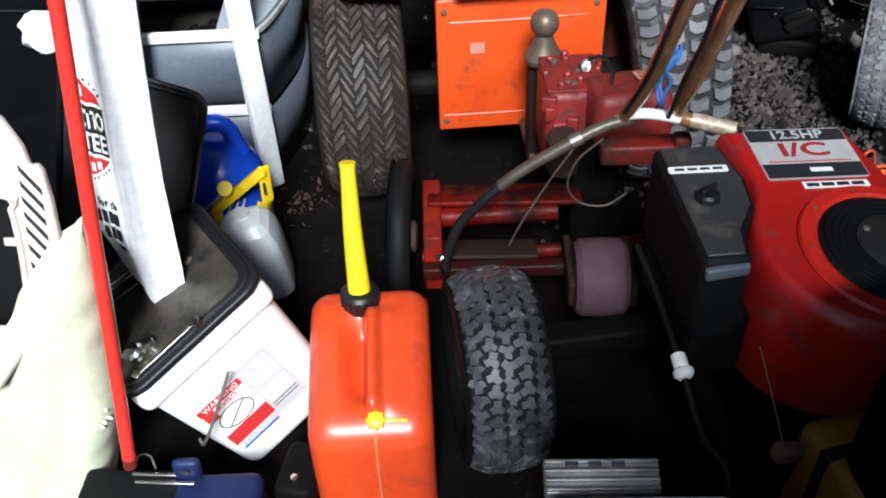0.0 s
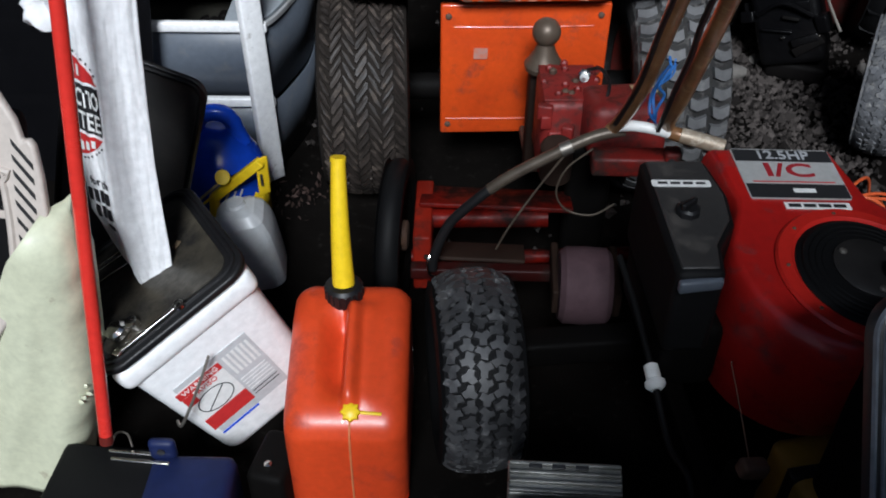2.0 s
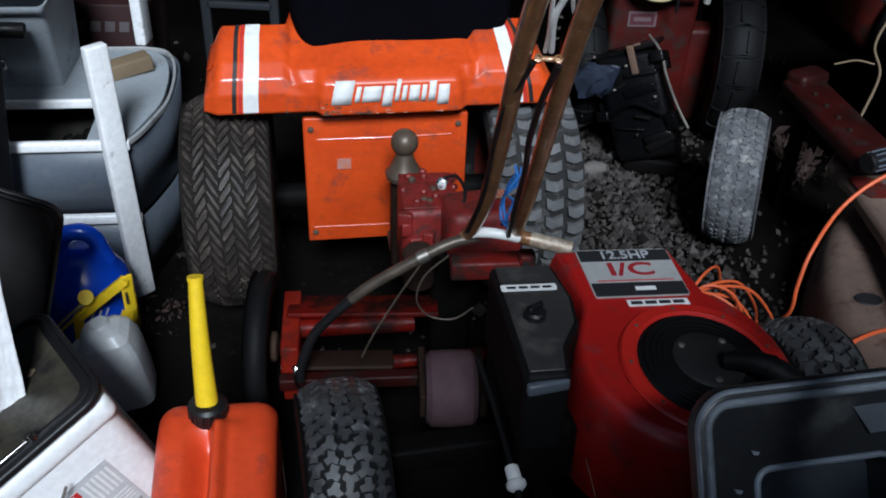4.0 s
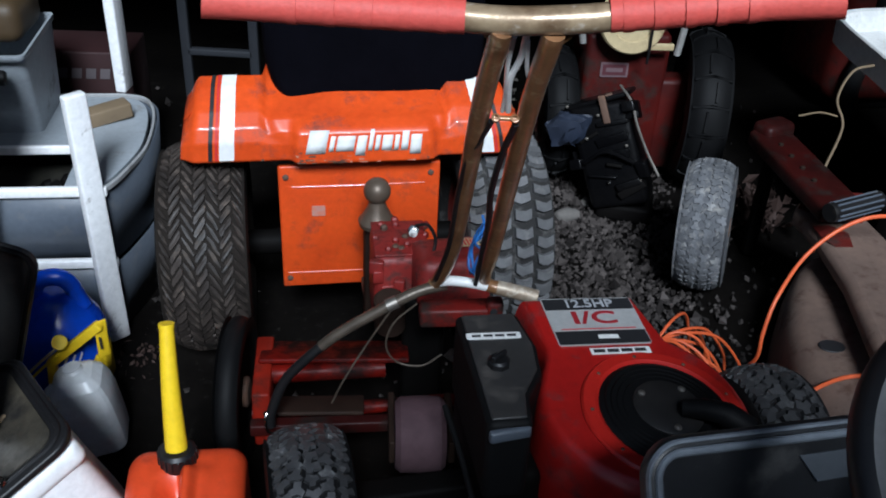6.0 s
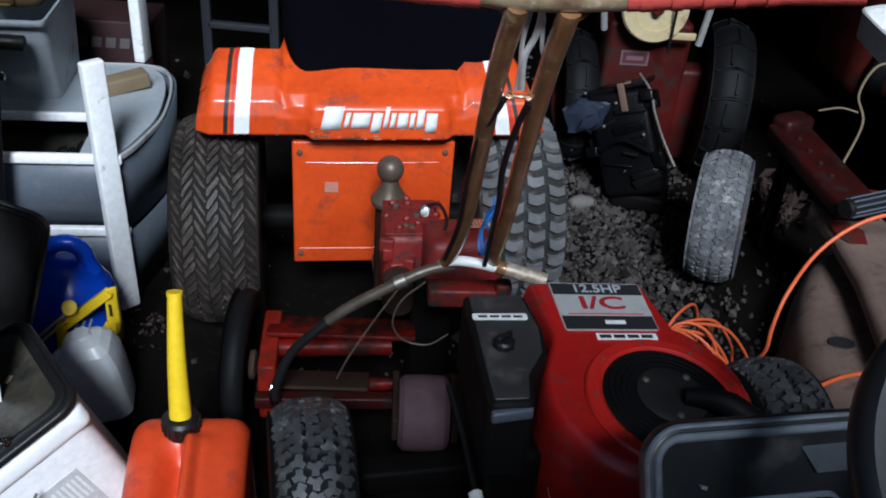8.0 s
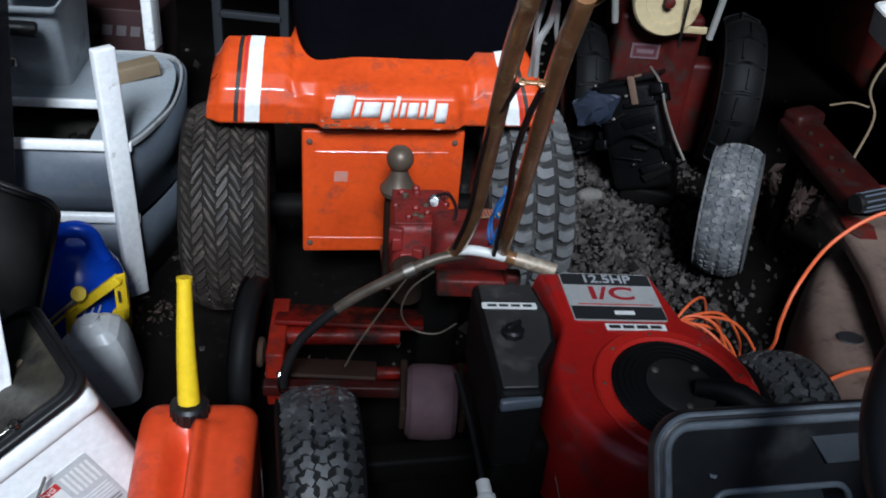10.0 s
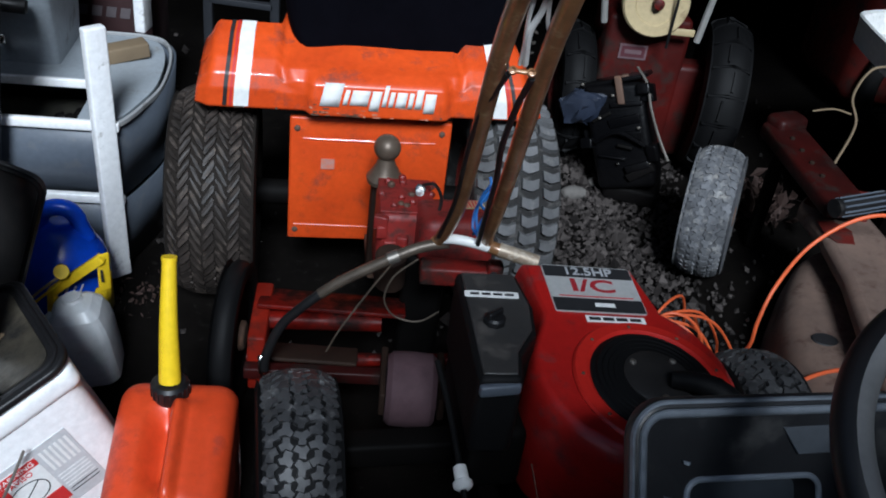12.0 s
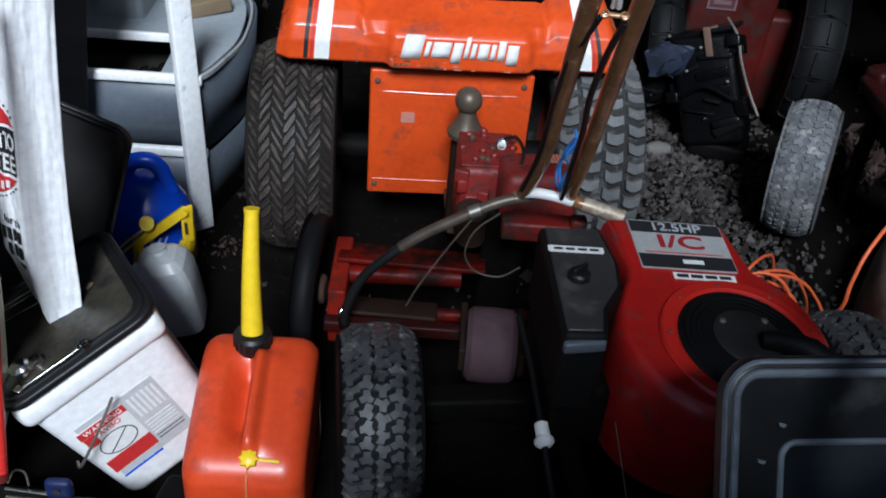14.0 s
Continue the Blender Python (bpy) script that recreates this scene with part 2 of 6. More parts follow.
LABEL_W = mat("white_print", (0.80, 0.80, 0.78), 0.5, bump=0.0, amount=0.15)
LABEL_R = mat("red_print", (0.55, 0.03, 0.03), 0.5, bump=0.0, amount=0.2)
LABEL_K = mat("black_print", (0.02, 0.02, 0.022), 0.5, bump=0.0)
LABEL_G = mat("grey_print", (0.42, 0.43, 0.45), 0.5, bump=0.0)
STICKER = mat("faded_sticker", (0.50, 0.28, 0.24), 0.6, col2=(0.55, 0.16, 0.09), amount=1.0, scale=60)
ICRED = mat("dark_red_print", (0.32, 0.016, 0.024), 0.5, bump=0.0)
LABEL_PALE = mat("pale_grey_print", (0.58, 0.59, 0.60), 0.45, bump=0.0)
PURPLE = mat("dusty_plum_roller", (0.085, 0.050, 0.058), 0.75, col2=(0.055, 0.033, 0.038), scale=14, bump=0.3, spec=0.2)
CREAM_PULLEY = mat("cream_paint", (0.55, 0.44, 0.25), 0.5, col2=(0.45, 0.35, 0.19), dirt=(0.25, 0.16, 0.08), dirt_amount=0.15)
WOOD = mat("old_wood", (0.20, 0.145, 0.085), 0.75, col2=(0.12, 0.085, 0.05), scale=15)
LEATHER = mat("brown_leather", (0.07, 0.045, 0.02), 0.55, col2=(0.045, 0.028, 0.014), bump=0.4)
OCHRE = mat("ochre_plastic", (0.32, 0.17, 0.02), 0.5)
DECK = mat("rusty_brown_deck", (0.20, 0.135, 0.105), 0.6, col2=(0.12, 0.085, 0.070), amount=0.9, scale=7, dirt=(0.10, 0.055, 0.038), dirt_amount=0.3, dirt_scale=14, bump=0.3)
STONE = mat("gravel_stone", (0.20, 0.185, 0.17), 0.9, col2=(0.11, 0.10, 0.09), vary=0.4, bump=0.5)
LEAF = mat("dry_leaf", (0.036, 0.018, 0.013), 0.8, col2=(0.020, 0.011, 0.009))
# near black, so the added walls bounce no light back
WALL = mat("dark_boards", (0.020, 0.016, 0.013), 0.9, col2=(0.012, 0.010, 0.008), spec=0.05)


TOTE = mat("pale_blue_grey_plastic", (0.33, 0.36, 0.39), 0.42, col2=(0.26, 0.285, 0.31), dirt=(0.20, 0.19, 0.17), dirt_amount=0.15)


def ground_mat():
    # dark soil taken near black to carry the shade under the machines
    m = mat("dark_soil_with_shade", (0.0028, 0.0023, 0.002), 0.95, col2=(0.007, 0.0058, 0.005), amount=0.8, scale=3, fine=45, bump=0.6,
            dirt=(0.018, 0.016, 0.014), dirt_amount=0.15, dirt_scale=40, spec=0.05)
    return m


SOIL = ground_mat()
for m_, low_, high_ in ((TREAD_DARK, 0.55, 1.5), (RUBBER_BROWN, 0.65, 1.4), (RUBBER_MUD, 0.75, 1.25), (RUBBER_DUSTY, 0.75, 1.25)):
    per_island(m_, low_, high_)

# ---- shapes ----
def part(name, bm, material, parent=None, label="", smooth=True, bevel=0.0, solid=0.0, angle=35):
    me = bpy.data.meshes.new(name)
    bmesh.ops.recalc_face_normals(bm, faces=bm.faces)
    if smooth:
        for f in bm.faces:
            f.smooth = True
        for e in bm.edges:
            if len(e.link_faces) == 2 and e.calc_face_angle(0) > radians(angle):
                e.smooth = False
    bm.to_mesh(me)
    bm.free()
    me.materials.append(material)
    ob = new(name, me)
    if parent:
        ob.parent = parent
    if label:
        ob["label"] = label
    if solid:
        s = ob.modifiers.new("thickness", 'SOLIDIFY')
        s.thickness, s.offset = solid, -1
    if bevel:
        b = ob.modifiers.new("edges", 'BEVEL')
        b.width, b.segments, b.limit_method, b.angle_limit = bevel, 3, 'ANGLE', radians(30)
    return ob


def thing(name, label, category, m=None, group="", kind=""):
    e = new(name)
    e.empty_display_size = 0.05
    if m is not None:
        e.matrix_basis = m
    return tagged(e, label, category, group, kind)


def box(bm, size, at=(0, 0, 0), rot=(0, 0, 0), taper=1.0):
    m = pose(*at, *rot) @ Matrix.Diagonal((*size, 1))
    r = bmesh.ops.create_cube(bm, size=1.0, matrix=Matrix.Identity(4))
    for v in r["verts"]:
        if v.co.z < 0:
            v.co.x *= taper
            v.co.y *= taper
    bmesh.ops.transform(bm, matrix=m, verts=r["verts"])
    return bm


def rbox(size, at=(0, 0, 0), rot=(0, 0, 0), r=0.01, taper=1.0, seg=3):
    bm = bmesh.new()
    box(bm, size, (0, 0, 0), (0, 0, 0), taper)
    bmesh.ops.bevel(bm, geom=bm.edges[:], offset=r, segments=seg, profile=0.5, affect='EDGES')
    bmesh.ops.transform(bm, matrix=pose(*at, *rot), verts=bm.verts)
    return bm


def lathe(profile, seg=32, m=None, bm=None, caps=True):
    """Turns (radius, z) pairs about z."""
    bm = bm or bmesh.new()
    rings = []
    for r, z in profile:
        rings.append([bm.verts.new((r * math.cos(2 * math.pi * k / seg), r * math.sin(2 * math.pi * k / seg), z)) for k in range(seg)])
    for a, b in zip(rings, rings[1:]):
        for k in range(seg):
            bm.faces.new((a[k], a[(k + 1) % seg], b[(k + 1) % seg], b[k]))
    if caps:
        bm.faces.new(rings[0][::-1])
        bm.faces.new(rings[-1])
    if m is not None:
        bmesh.ops.transform(bm, matrix=m, verts=[v for ring in rings for v in ring])
    return bm


def smooth_line(pts, n=6):
    """A Catmull-Rom line through the points."""
    p = [Vector(q) for q in pts]
    p = [2 * p[0] - p[1]] + p + [2 * p[-1] - p[-2]]
    out = []
    for a, b, c, d in zip(p, p[1:], p[2:], p[3:]):
        for k in range(n):
            t = k / n
            out.append(0.5 * (2 * b + (c - a) * t + (2 * a - 5 * b + 4 * c - d) * t * t + (3 * b - a - 3 * c + d) * t ** 3))
    return out + [p[-2]]


def tube(pts, r, seg=12, bm=None, n=6, radii=None):
    """A round bar along a smooth line."""
    bm = bm or bmesh.new()
    line = smooth_line(pts, n) if n > 1 else [Vector(q) for q in pts]
    up, rings = Vector((0.13, 0.21, 0.97)), []
    for k, q in enumerate(line):
        d = (line[min(k + 1, len(line) - 1)] - line[max(k - 1, 0)]).normalized()
        u = (up - d * up.dot(d)).normalized()
        v = d.cross(u)
        up = u
        rad = r if radii is None else radii[0] + (radii[1] - radii[0]) * k / (len(line) - 1)
        rings.append([bm.verts.new(q + rad * (math.cos(2 * math.pi * s / seg) * u + math.sin(2 * math.pi * s / seg) * v)) for s in range(seg)])
    for a, b in zip(rings, rings[1:]):
        for s in range(seg):
            bm.faces.new((a[s], a[(s + 1) % seg], b[(s + 1) % seg], b[s]))
    bm.faces.new(rings[0][::-1])
    bm.faces.new(rings[-1])
    return bm


def slab(outline, z0, z1, bm=None):
    """A flat plate from an outline in x and y."""
    bm = bm or bmesh.new()
    lo = [bm.verts.new((x, y, z0)) for x, y in outline]
    hi = [bm.verts.new((x, y, z1)) for x, y in outline]
    bm.faces.new(lo[::-1])
    bm.faces.new(hi)
    for k in range(len(lo)):
        j = (k + 1) % len(lo)
        bm.faces.new((lo[k], lo[j], hi[j], hi[k]))
    return bm


def rounded(x0, y0, x1, y1, r, seg=6):
    """The outline of a rectangle with round corners."""
    out = []
    for cx, cy, a in ((x1 - r, y1 - r, 0), (x0 + r, y1 - r, 90), (x0 + r, y0 + r, 180), (x1 - r, y0 + r, 270)):
        for k in range(seg + 1):
            t = radians(a + 90 * k / seg)
            out.append((cx + r * math.cos(t), cy + r * math.sin(t)))
    return out


def tyre(R, W, rim, crown=0.16):
    """A carcass turned about x, with rounded shoulders."""
    h = W / 2
    prof = [(rim, -h * 0.72), (rim + 0.25 * (R - rim), -h * 0.95), (rim + 0.6 * (R - rim), -h), (R - 0.22 * (R - rim), -h * 0.95)]
    for k in range(9):
        u = -0.86 + 1.72 * k / 8
        prof.append((R - crown * R * 0.35 * u * u * (1 + 1.6 * u * u) - 0.012, u * h))
    prof += [(r, -z) for r, z in reversed(prof[:4])]
    return lathe(prof, 48, pose(0, 0, 0, 0, 90, 0), caps=False)


def tread(R, W, blocks, depth=0.012, crown=0.16):
    """Lugs: outlines in u (across, -1 to 1) and v (metres along), laid round a tyre that turns about x."""
    bm = bmesh.new()
    h = W / 2
    for outline in blocks:
        def at(u, v, d):
            r = R - crown * R * 0.35 * u * u * (1 + 1.6 * u * u) - 0.012 + d
            a = v / R
            return Vector((u * h, -r * math.cos(a), r * math.sin(a)))
        cu = sum(p[0] for p in outline) / len(outline)
        cv = sum(p[1] for p in outline) / len(outline)
        outline = [(u + 0.030 * noise.noise(Vector((u * 9, v * 70, 1))), v + 0.0035 * noise.noise(Vector((u * 9, v * 70, 5)))) for u, v in outline]
        lo = [bm.verts.new(at(u, v, -0.004)) for u, v in outline]
        hi = [bm.verts.new(at(cu + (u - cu) * 0.9, cv + (v - cv) * 0.9, depth)) for u, v in outline]
        bm.faces.new(hi)
        for k in range(len(lo)):
            j = (k + 1) % len(lo)
            bm.faces.new((lo[k], lo[j], hi[j], hi[k]))
    return bm


def herringbone(R, cols=7, pitch=0.031):
    """Short rounded bars laid aslant, column against column, like a woven mat."""
    n = int(2 * math.pi * R / pitch)
    p = 2 * math.pi * R / n
    rnd = random.Random(21)
    out = []
    for c in range(cols):
        u0, u1 = -0.94 + 1.88 * c / cols - 0.012, -0.94 + 1.88 * (c + 1) / cols + 0.012
        um = (u0 + u1) / 2
        s = (1 if c % 2 else -1) * p * 1.5
        h = p * 0.36
        for k in range(n):
            v = k * p + (0.5 * p if c % 2 else 0) + rnd.uniform(-0.0012, 0.0012)
            w = h * rnd.uniform(0.90, 1.06)
            out.append([(u0 + 0.05, v - s * 0.42 - w * 0.75), (um, v - w), (u1 - 0.02, v + s * 0.40 - w * 0.9), (u1 - 0.005, v + s * 0.5),
                        (u1 - 0.05, v + s * 0.42 + w * 0.75), (um, v + w), (u0 + 0.02, v - s * 0.40 + w * 0.9), (u0 + 0.005, v - s * 0.5)])
    return out


def chevrons(R, pitch=0.046):
    n = int(2 * math.pi * R / pitch)
    p = 2 * math.pi * R / n
    out = []
    for c in range(4):
        u0 = -0.93 + 0.475 * c
        u1 = u0 + 0.40
        for k in range(n):
            v = k * p + (p * 0.5 if c % 2 else 0)
            um, d, h = (u0 + u1) / 2, p * 0.17, p * 0.60
            out.append([(u0, v), (um - 0.05, v - d), (um + 0.05, v - d), (u1, v), (u1, v + h), (um + 0.05, v + h - d), (um - 0.05, v + h - d), (u0, v + h)])
    return out


def turf(R, pitch=0.022, half=0.0825, cols=4):
    """Three-armed turf lugs that interlock, turned about from column to column. half: half the tyre's width."""
    n = int(2 * math.pi * R / pitch)
    p = 2 * math.pi * R / n
    rnd = random.Random(17)
    out = []
    for c in range(cols):
        uc = -0.70 + 1.40 * c / (cols - 1)
        for k in range(n):
            v = k * p + (p * 0.5 if c % 2 else 0)
            turn, r = rnd.uniform(-0.25, 0.25) + (math.pi if c % 2 else 0), 0.64 * p
            star = []
            for arm in range(3):
                a = turn + 0.35 + arm * 2 * math.pi / 3
                reach = rnd.uniform(0.84, 1.14)
                for da, dr in ((-0.42, reach), (0.40, reach * 0.98), (1.047, 0.50)):
                    star.append((uc + r * dr * math.cos(a + da) / half, v + r * dr * math.sin(a + da)))
            out.append(star)
    return out


def snow_bars(R, pitch=0.105):
    """Slim ridges across a snow tyre with a short rib between each two."""
    n = int(2 * math.pi * R / pitch)
    p = 2 * math.pi * R / n
    out = []
    for k in range(n):
        v = k * p
        out.append([(-0.92, v), (0, v + 0.008), (0.92, v), (0.92, v + 0.010), (0, v + 0.018), (-0.92, v + 0.010)])
        u = 0.15 if k % 2 else -0.2
        out.append([(u - 0.05, v + 0.024), (u + 0.05, v + 0.024), (u + 0.08, v + p - 0.006), (u - 0.02, v + p - 0.006)])
    return out


def wheel(name, parent, m, R, W, rim, blocks, rubber, rim_mat, depth=0.012, lug=None, crown=0.16):
    """A wheel: tyre with tread, and a dished rim with hub."""
    w = part(name, lathe([(rim * 0.2, -W * 0.28), (rim * 0.9, -W * 0.22), (rim, -W * 0.40), (rim * 1.03, -W * 0.40), (rim * 0.93, 0), (rim * 1.03, W * 0.40),
                          (rim, W * 0.40), (rim * 0.9, W * 0.22), (rim * 0.2, W * 0.28)], 32, pose(0, 0, 0, 0, 90, 0)), rim_mat, parent)
    w.matrix_basis = m
    t = part("tyre", tyre(R, W, rim, crown), rubber, w)
    if blocks:
        bm = tread(R, W, blocks, depth, crown)
        part("tread", bm, lug or rubber, w, smooth=False)
    part("hub", lathe([(0.03, -W * 0.36), (0.036, -W * 0.3), (0.036, W * 0.42), (0.03, W * 0.5)], 16, pose(0, 0, 0, 0, 90, 0)), RUST, w)
    return w


def lettering(text, size, m, material, parent, name="lettering", bold=0.0):
    """Raised writing as a mesh."""
    c = bpy.data.curves.new(name, 'FONT')
    c.body, c.size, c.extrude, c.align_x, c.align_y = text, size, 0.0006, 'CENTER', 'CENTER'
    c.offset = bold * size
    tmp = bpy.data.objects.new(name, c)
    scene.collection.objects.link(tmp)
    bpy.context.view_layer.update()
    me = bpy.data.meshes.new_from_object(tmp.evaluated_get(bpy.context.evaluated_depsgraph_get()))
    bpy.data.objects.remove(tmp)
    me.materials.clear()
    me.materials.append(material)
    ob = new(name, me)
    ob.parent = parent
    ob.matrix_basis = m
    return ob


def flat(name, outline, m, material, parent, thick=0.0012, label=""):
    ob = part(name, slab(outline, 0, thick), material, parent, label, smooth=False)
    ob.matrix_basis = m
    return ob


def rect(w, h, cx=0, cy=0):
    return [(cx - w / 2, cy - h / 2), (cx + w / 2, cy - h / 2), (cx + w / 2, cy + h / 2), (cx - w / 2, cy + h / 2)]


# ---- the shed ----
def shed():
    bm = bmesh.new()
    n = 150
    grid = [[bm.verts.new((-3.2 + 7.2 * i / n, -0.4 + 6.6 * j / n, 0)) for i in range(n + 1)] for j in range(n + 1)]
    for row in grid:
        for v in row:
            v.co.z = 0.014 * noise.noise(v.co * 3.1) + 0.009 * noise.noise(v.co * 14) - 0.004
    for j in range(n):
        for i in range(n):
            bm.faces.new((grid[j][i], grid[j][i + 1], grid[j + 1][i + 1], grid[j + 1][i]))
    edge = [bm.verts.new(p) for p in ((-60, -60, -0.02), (60, -60, -0.02), (60, 60, -0.02), (-60, 60, -0.02))]
    bottom, right, top, left = grid[0], [r[-1] for r in grid], grid[-1][::-1], [r[0] for r in grid][::-1]
    bm.faces.new([edge[0], edge[1]] + bottom[::-1])
    bm.faces.new([edge[1], edge[2]] + right[::-1])
    bm.faces.new([edge[2], edge[3]] + top[::-1])
    bm.faces.new([edge[3], edge[0]] + left[::-1])
    tagged(part("ground", bm, SOIL), "dark packed soil floor with loose gravel, shade put into its colour", "ground", kind="structure")

    def wall(name, size, at):
        bm = bmesh.new()
        box(bm, size, at)
        return tagged(part(name, bm, WALL, smooth=False), "dark board wall added round the shed to keep light out", "wall", kind="structure")
    wall("wall_west", (0.1, 7.3, 2.6), (-2.05, 2.55, 1.28))
    wall("wall_east", (0.1, 7.3, 2.6), (3.05, 2.55, 1.28))
    # unseen south walls, added to block low light and shade the foreground
    wall("wall_south_low", (2.56, 0.1, 0.85), (-0.72, -1.15, 0.405))
    wall("wall_south", (2.44, 0.1, 3.03), (1.78, -1.15, 1.495))
    wall("wall_north", (5.0, 0.1, 2.6), (0.5, 6.15, 1.28))
    bm = bmesh.new()
    # the roof stops short of the open front; added unseen, it cuts overhead light
    box(bm, (5.2, 4.80, 0.08), (0.5, 3.80, 2.62))
    tagged(part("ceiling", bm, WALL, smooth=False), "dark board roof added out of view to cut overhead light", "ceiling", kind="structure")


shed()


def gravel():
    """Loose stones on the soil, thickest in the strip beside the orange tractor."""
    rnd = random.Random(4)
    verts, faces = [], []
    base = [Vector(v) for v in ((1, 0, 0), (-1, 0, 0), (0, 1, 0), (0, -1, 0), (0, 0, 1), (0, 0, -1))]
    tri = ((0, 2, 4), (2, 1, 4), (1, 3, 4), (3, 0, 4), (2, 0, 5), (1, 2, 5), (3, 1, 5), (0, 3, 5))
    for k in range(6000):
        if k < 5600:
            x, y = rnd.gauss(0.93, 0.17), rnd.uniform(2.05, 3.6)
        else:
            x, y = rnd.uniform(-1.2, 2.0), rnd.uniform(2.0, 4.2)
        s = rnd.uniform(0.005, 0.014) * (1.9 if rnd.random() < 0.07 else 1)
        turn = Euler((rnd.uniform(0, 6), rnd.uniform(0, 6), rnd.uniform(0, 6))).to_matrix()
        o = len(verts)
        for b in base:
            p = turn @ Vector((b.x * s * rnd.uniform(0.7, 1.3), b.y * s * rnd.uniform(0.6, 1.2), b.z * s * rnd.uniform(0.5, 0.9)))
            verts.append((x + p.x, y + p.y, s * 0.35 + p.z))
        faces += [tuple(o + i for i in t) for t in tri]
    me = bpy.data.meshes.new("gravel")
    me.from_pydata(verts, [], faces)
    me.materials.append(GRAVEL)
    tagged(new("gravel", me), "loose grey and brown gravel on dark soil", "gravel", kind="stuff")


GRAVEL = per_island(mat("loose_gravel", (0.066, 0.057, 0.053), 0.9, col2=(0.034, 0.029, 0.027), bump=0.4, spec=0.1), 0.2, 1.5)
gravel()


def stone(at, size, turn):
    rnd = random.Random(int(at[0] * 1000))
    bm = bmesh.new()
    bmesh.ops.create_icosphere(bm, subdivisions=2, radius=1)
    for v in bm.verts:
        v.co *= 1 + 0.25 * noise.noise(v.co * 1.5 + Vector(at))
        v.co = Vector((v.co.x * size[0], v.co.y * size[1], v.co.z * size[2]))
    ob = part("stone", bm, STONE, smooth=True)
    ob.matrix_basis = pose(*at, 0, 0, turn)
    tagged(ob, "small grey stone lying on the dark soil", "stone", "stones on the floor")


stone((0.85, 3.05, 0.02), (0.045, 0.03, 0.025), 10)
stone((0.93, 3.16, 0.015), (0.025, 0.02, 0.018), 40)
stone((1.28, 3.15, 0.015), (0.03, 0.02, 0.02), 70)


# ---- the orange garden tractor ----
def orange_tractor():
    T = thing("garden_tractor", "worn orange garden tractor seen from behind, white stripes on its fender", "tractor", pose(0.21, 2.30, 0, 0, 0, 11.6))
    bm = rbox((0.414, 0.02, 0.365), (0.003, 0.01, 0.3825), r=0.006)
    p = part("rear_panel", bm, ORANGE, T, "scratched orange sheet-metal rear panel")
    part("crease", tube([(-0.17, 0.003, 0.505), (0, 0.0022, 0.503), (0.17, 0.003, 0.505)], 0.004, 8), ORANGE, p)
    part("crease", tube([(-0.19, 0.002, 0.245), (0, 0.001, 0.243), (0.19, 0.002, 0.245)], 0.003, 8), ORANGE, p)
    for x in (-0.185, 0.185):
        for z in (0.23, 0.535):
            part("bolt", lathe([(0.008, 0), (0.008, 0.004), (0.004, 0.006)], 8, pose(x, -0.0, z, 90, 0, 0)), RUST, p)
    flat("sticker", rect(0.035, 0.03), pose(-0.105, -0.0025, 0.435, 90, 0, 0), STICKER, p, label="faded square sticker")
    part("transmission", rbox((0.30, 0.46, 0.22), (0, 0.26, 0.33), r=0.03), IRON, T, "black greasy gear case, shade deepened in its colour")
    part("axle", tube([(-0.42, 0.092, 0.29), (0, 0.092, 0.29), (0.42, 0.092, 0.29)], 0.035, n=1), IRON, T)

    def ease(t):
        t = max(0.0, min(1.0, t))
        return t * t * (3 - 2 * t)

    lines = {
        "pod": [(-0.030, 0.598), (-0.030, 0.648), (-0.018, 0.682), (0.014, 0.712), (0.075, 0.750), (0.112, 0.764), (0.165, 0.742), (0.21, 0.70), (0.24, 0.66)],
        "valley": [(-0.030, 0.598), (-0.030, 0.642), (-0.022, 0.664), (0.004, 0.680), (0.055, 0.706), (0.13, 0.745), (0.24, 0.778), (0.36, 0.778), (0.55, 0.778)],
        "hump": [(-0.034, 0.598), (-0.034, 0.642), (-0.026, 0.674), (-0.004, 0.698), (0.05, 0.722), (0.125, 0.752), (0.235, 0.784), (0.36, 0.784), (0.55, 0.784)]}

    def surf(x, s, off=0.0):
        """The fender: x across, s from the rear lip (0) to its front (1). A pod over each wheel, a valley, and a hump in the middle."""
        a = abs(x - 0.004)
        pod, hump = ease((a - 0.226) / 0.024), ease((0.190 + 0.062 * ease(s / 0.40) - a) / 0.036)
        hump *= 1 - pod
        k = min(7.999, s * 8)
        i, t = int(k), k - int(k)

        def on(line):
            return Vector((line[i][0] + (line[i + 1][0] - line[i][0]) * t, line[i][1] + (line[i + 1][1] - line[i][1]) * t))
        q = on(lines["pod"]) * pod + on(lines["hump"]) * hump + on(lines["valley"]) * (1 - pod - hump)
        # the raised plaque that carries the word mark
        plaque = ease((0.186 - abs(x - 0.014)) / 0.020) * ease((0.42 - s) / 0.14)
        q.x -= 0.020 * plaque
        skirt = ease((abs(x) - 0.398) / 0.037)
        z = q.y - (q.y - 0.60) * skirt * 0.30
        y = q.x + 0.020 * skirt * (1 if s < 0.4 else 0)
        x *= 1 - (0.19 if x > 0 else 0.08) * s
        return Vector((x, y - off * (0.9 if s < 0.35 else 0.35), z + off * (0.3 if s < 0.35 else 1.0)))

    def sheet(x0, x1, s0, s1, nx, ns, off=0.0):
        bm = bmesh.new()
        rows = [[bm.verts.new(surf(x0 + (x1 - x0) * i / nx, s0 + (s1 - s0) * j / ns, off)) for i in range(nx + 1)] for j in range(ns + 1)]
        for a, b in zip(rows, rows[1:]):
            for i in range(nx):
                bm.faces.new((a[i], a[i + 1], b[i + 1], b[i]))
        return bm
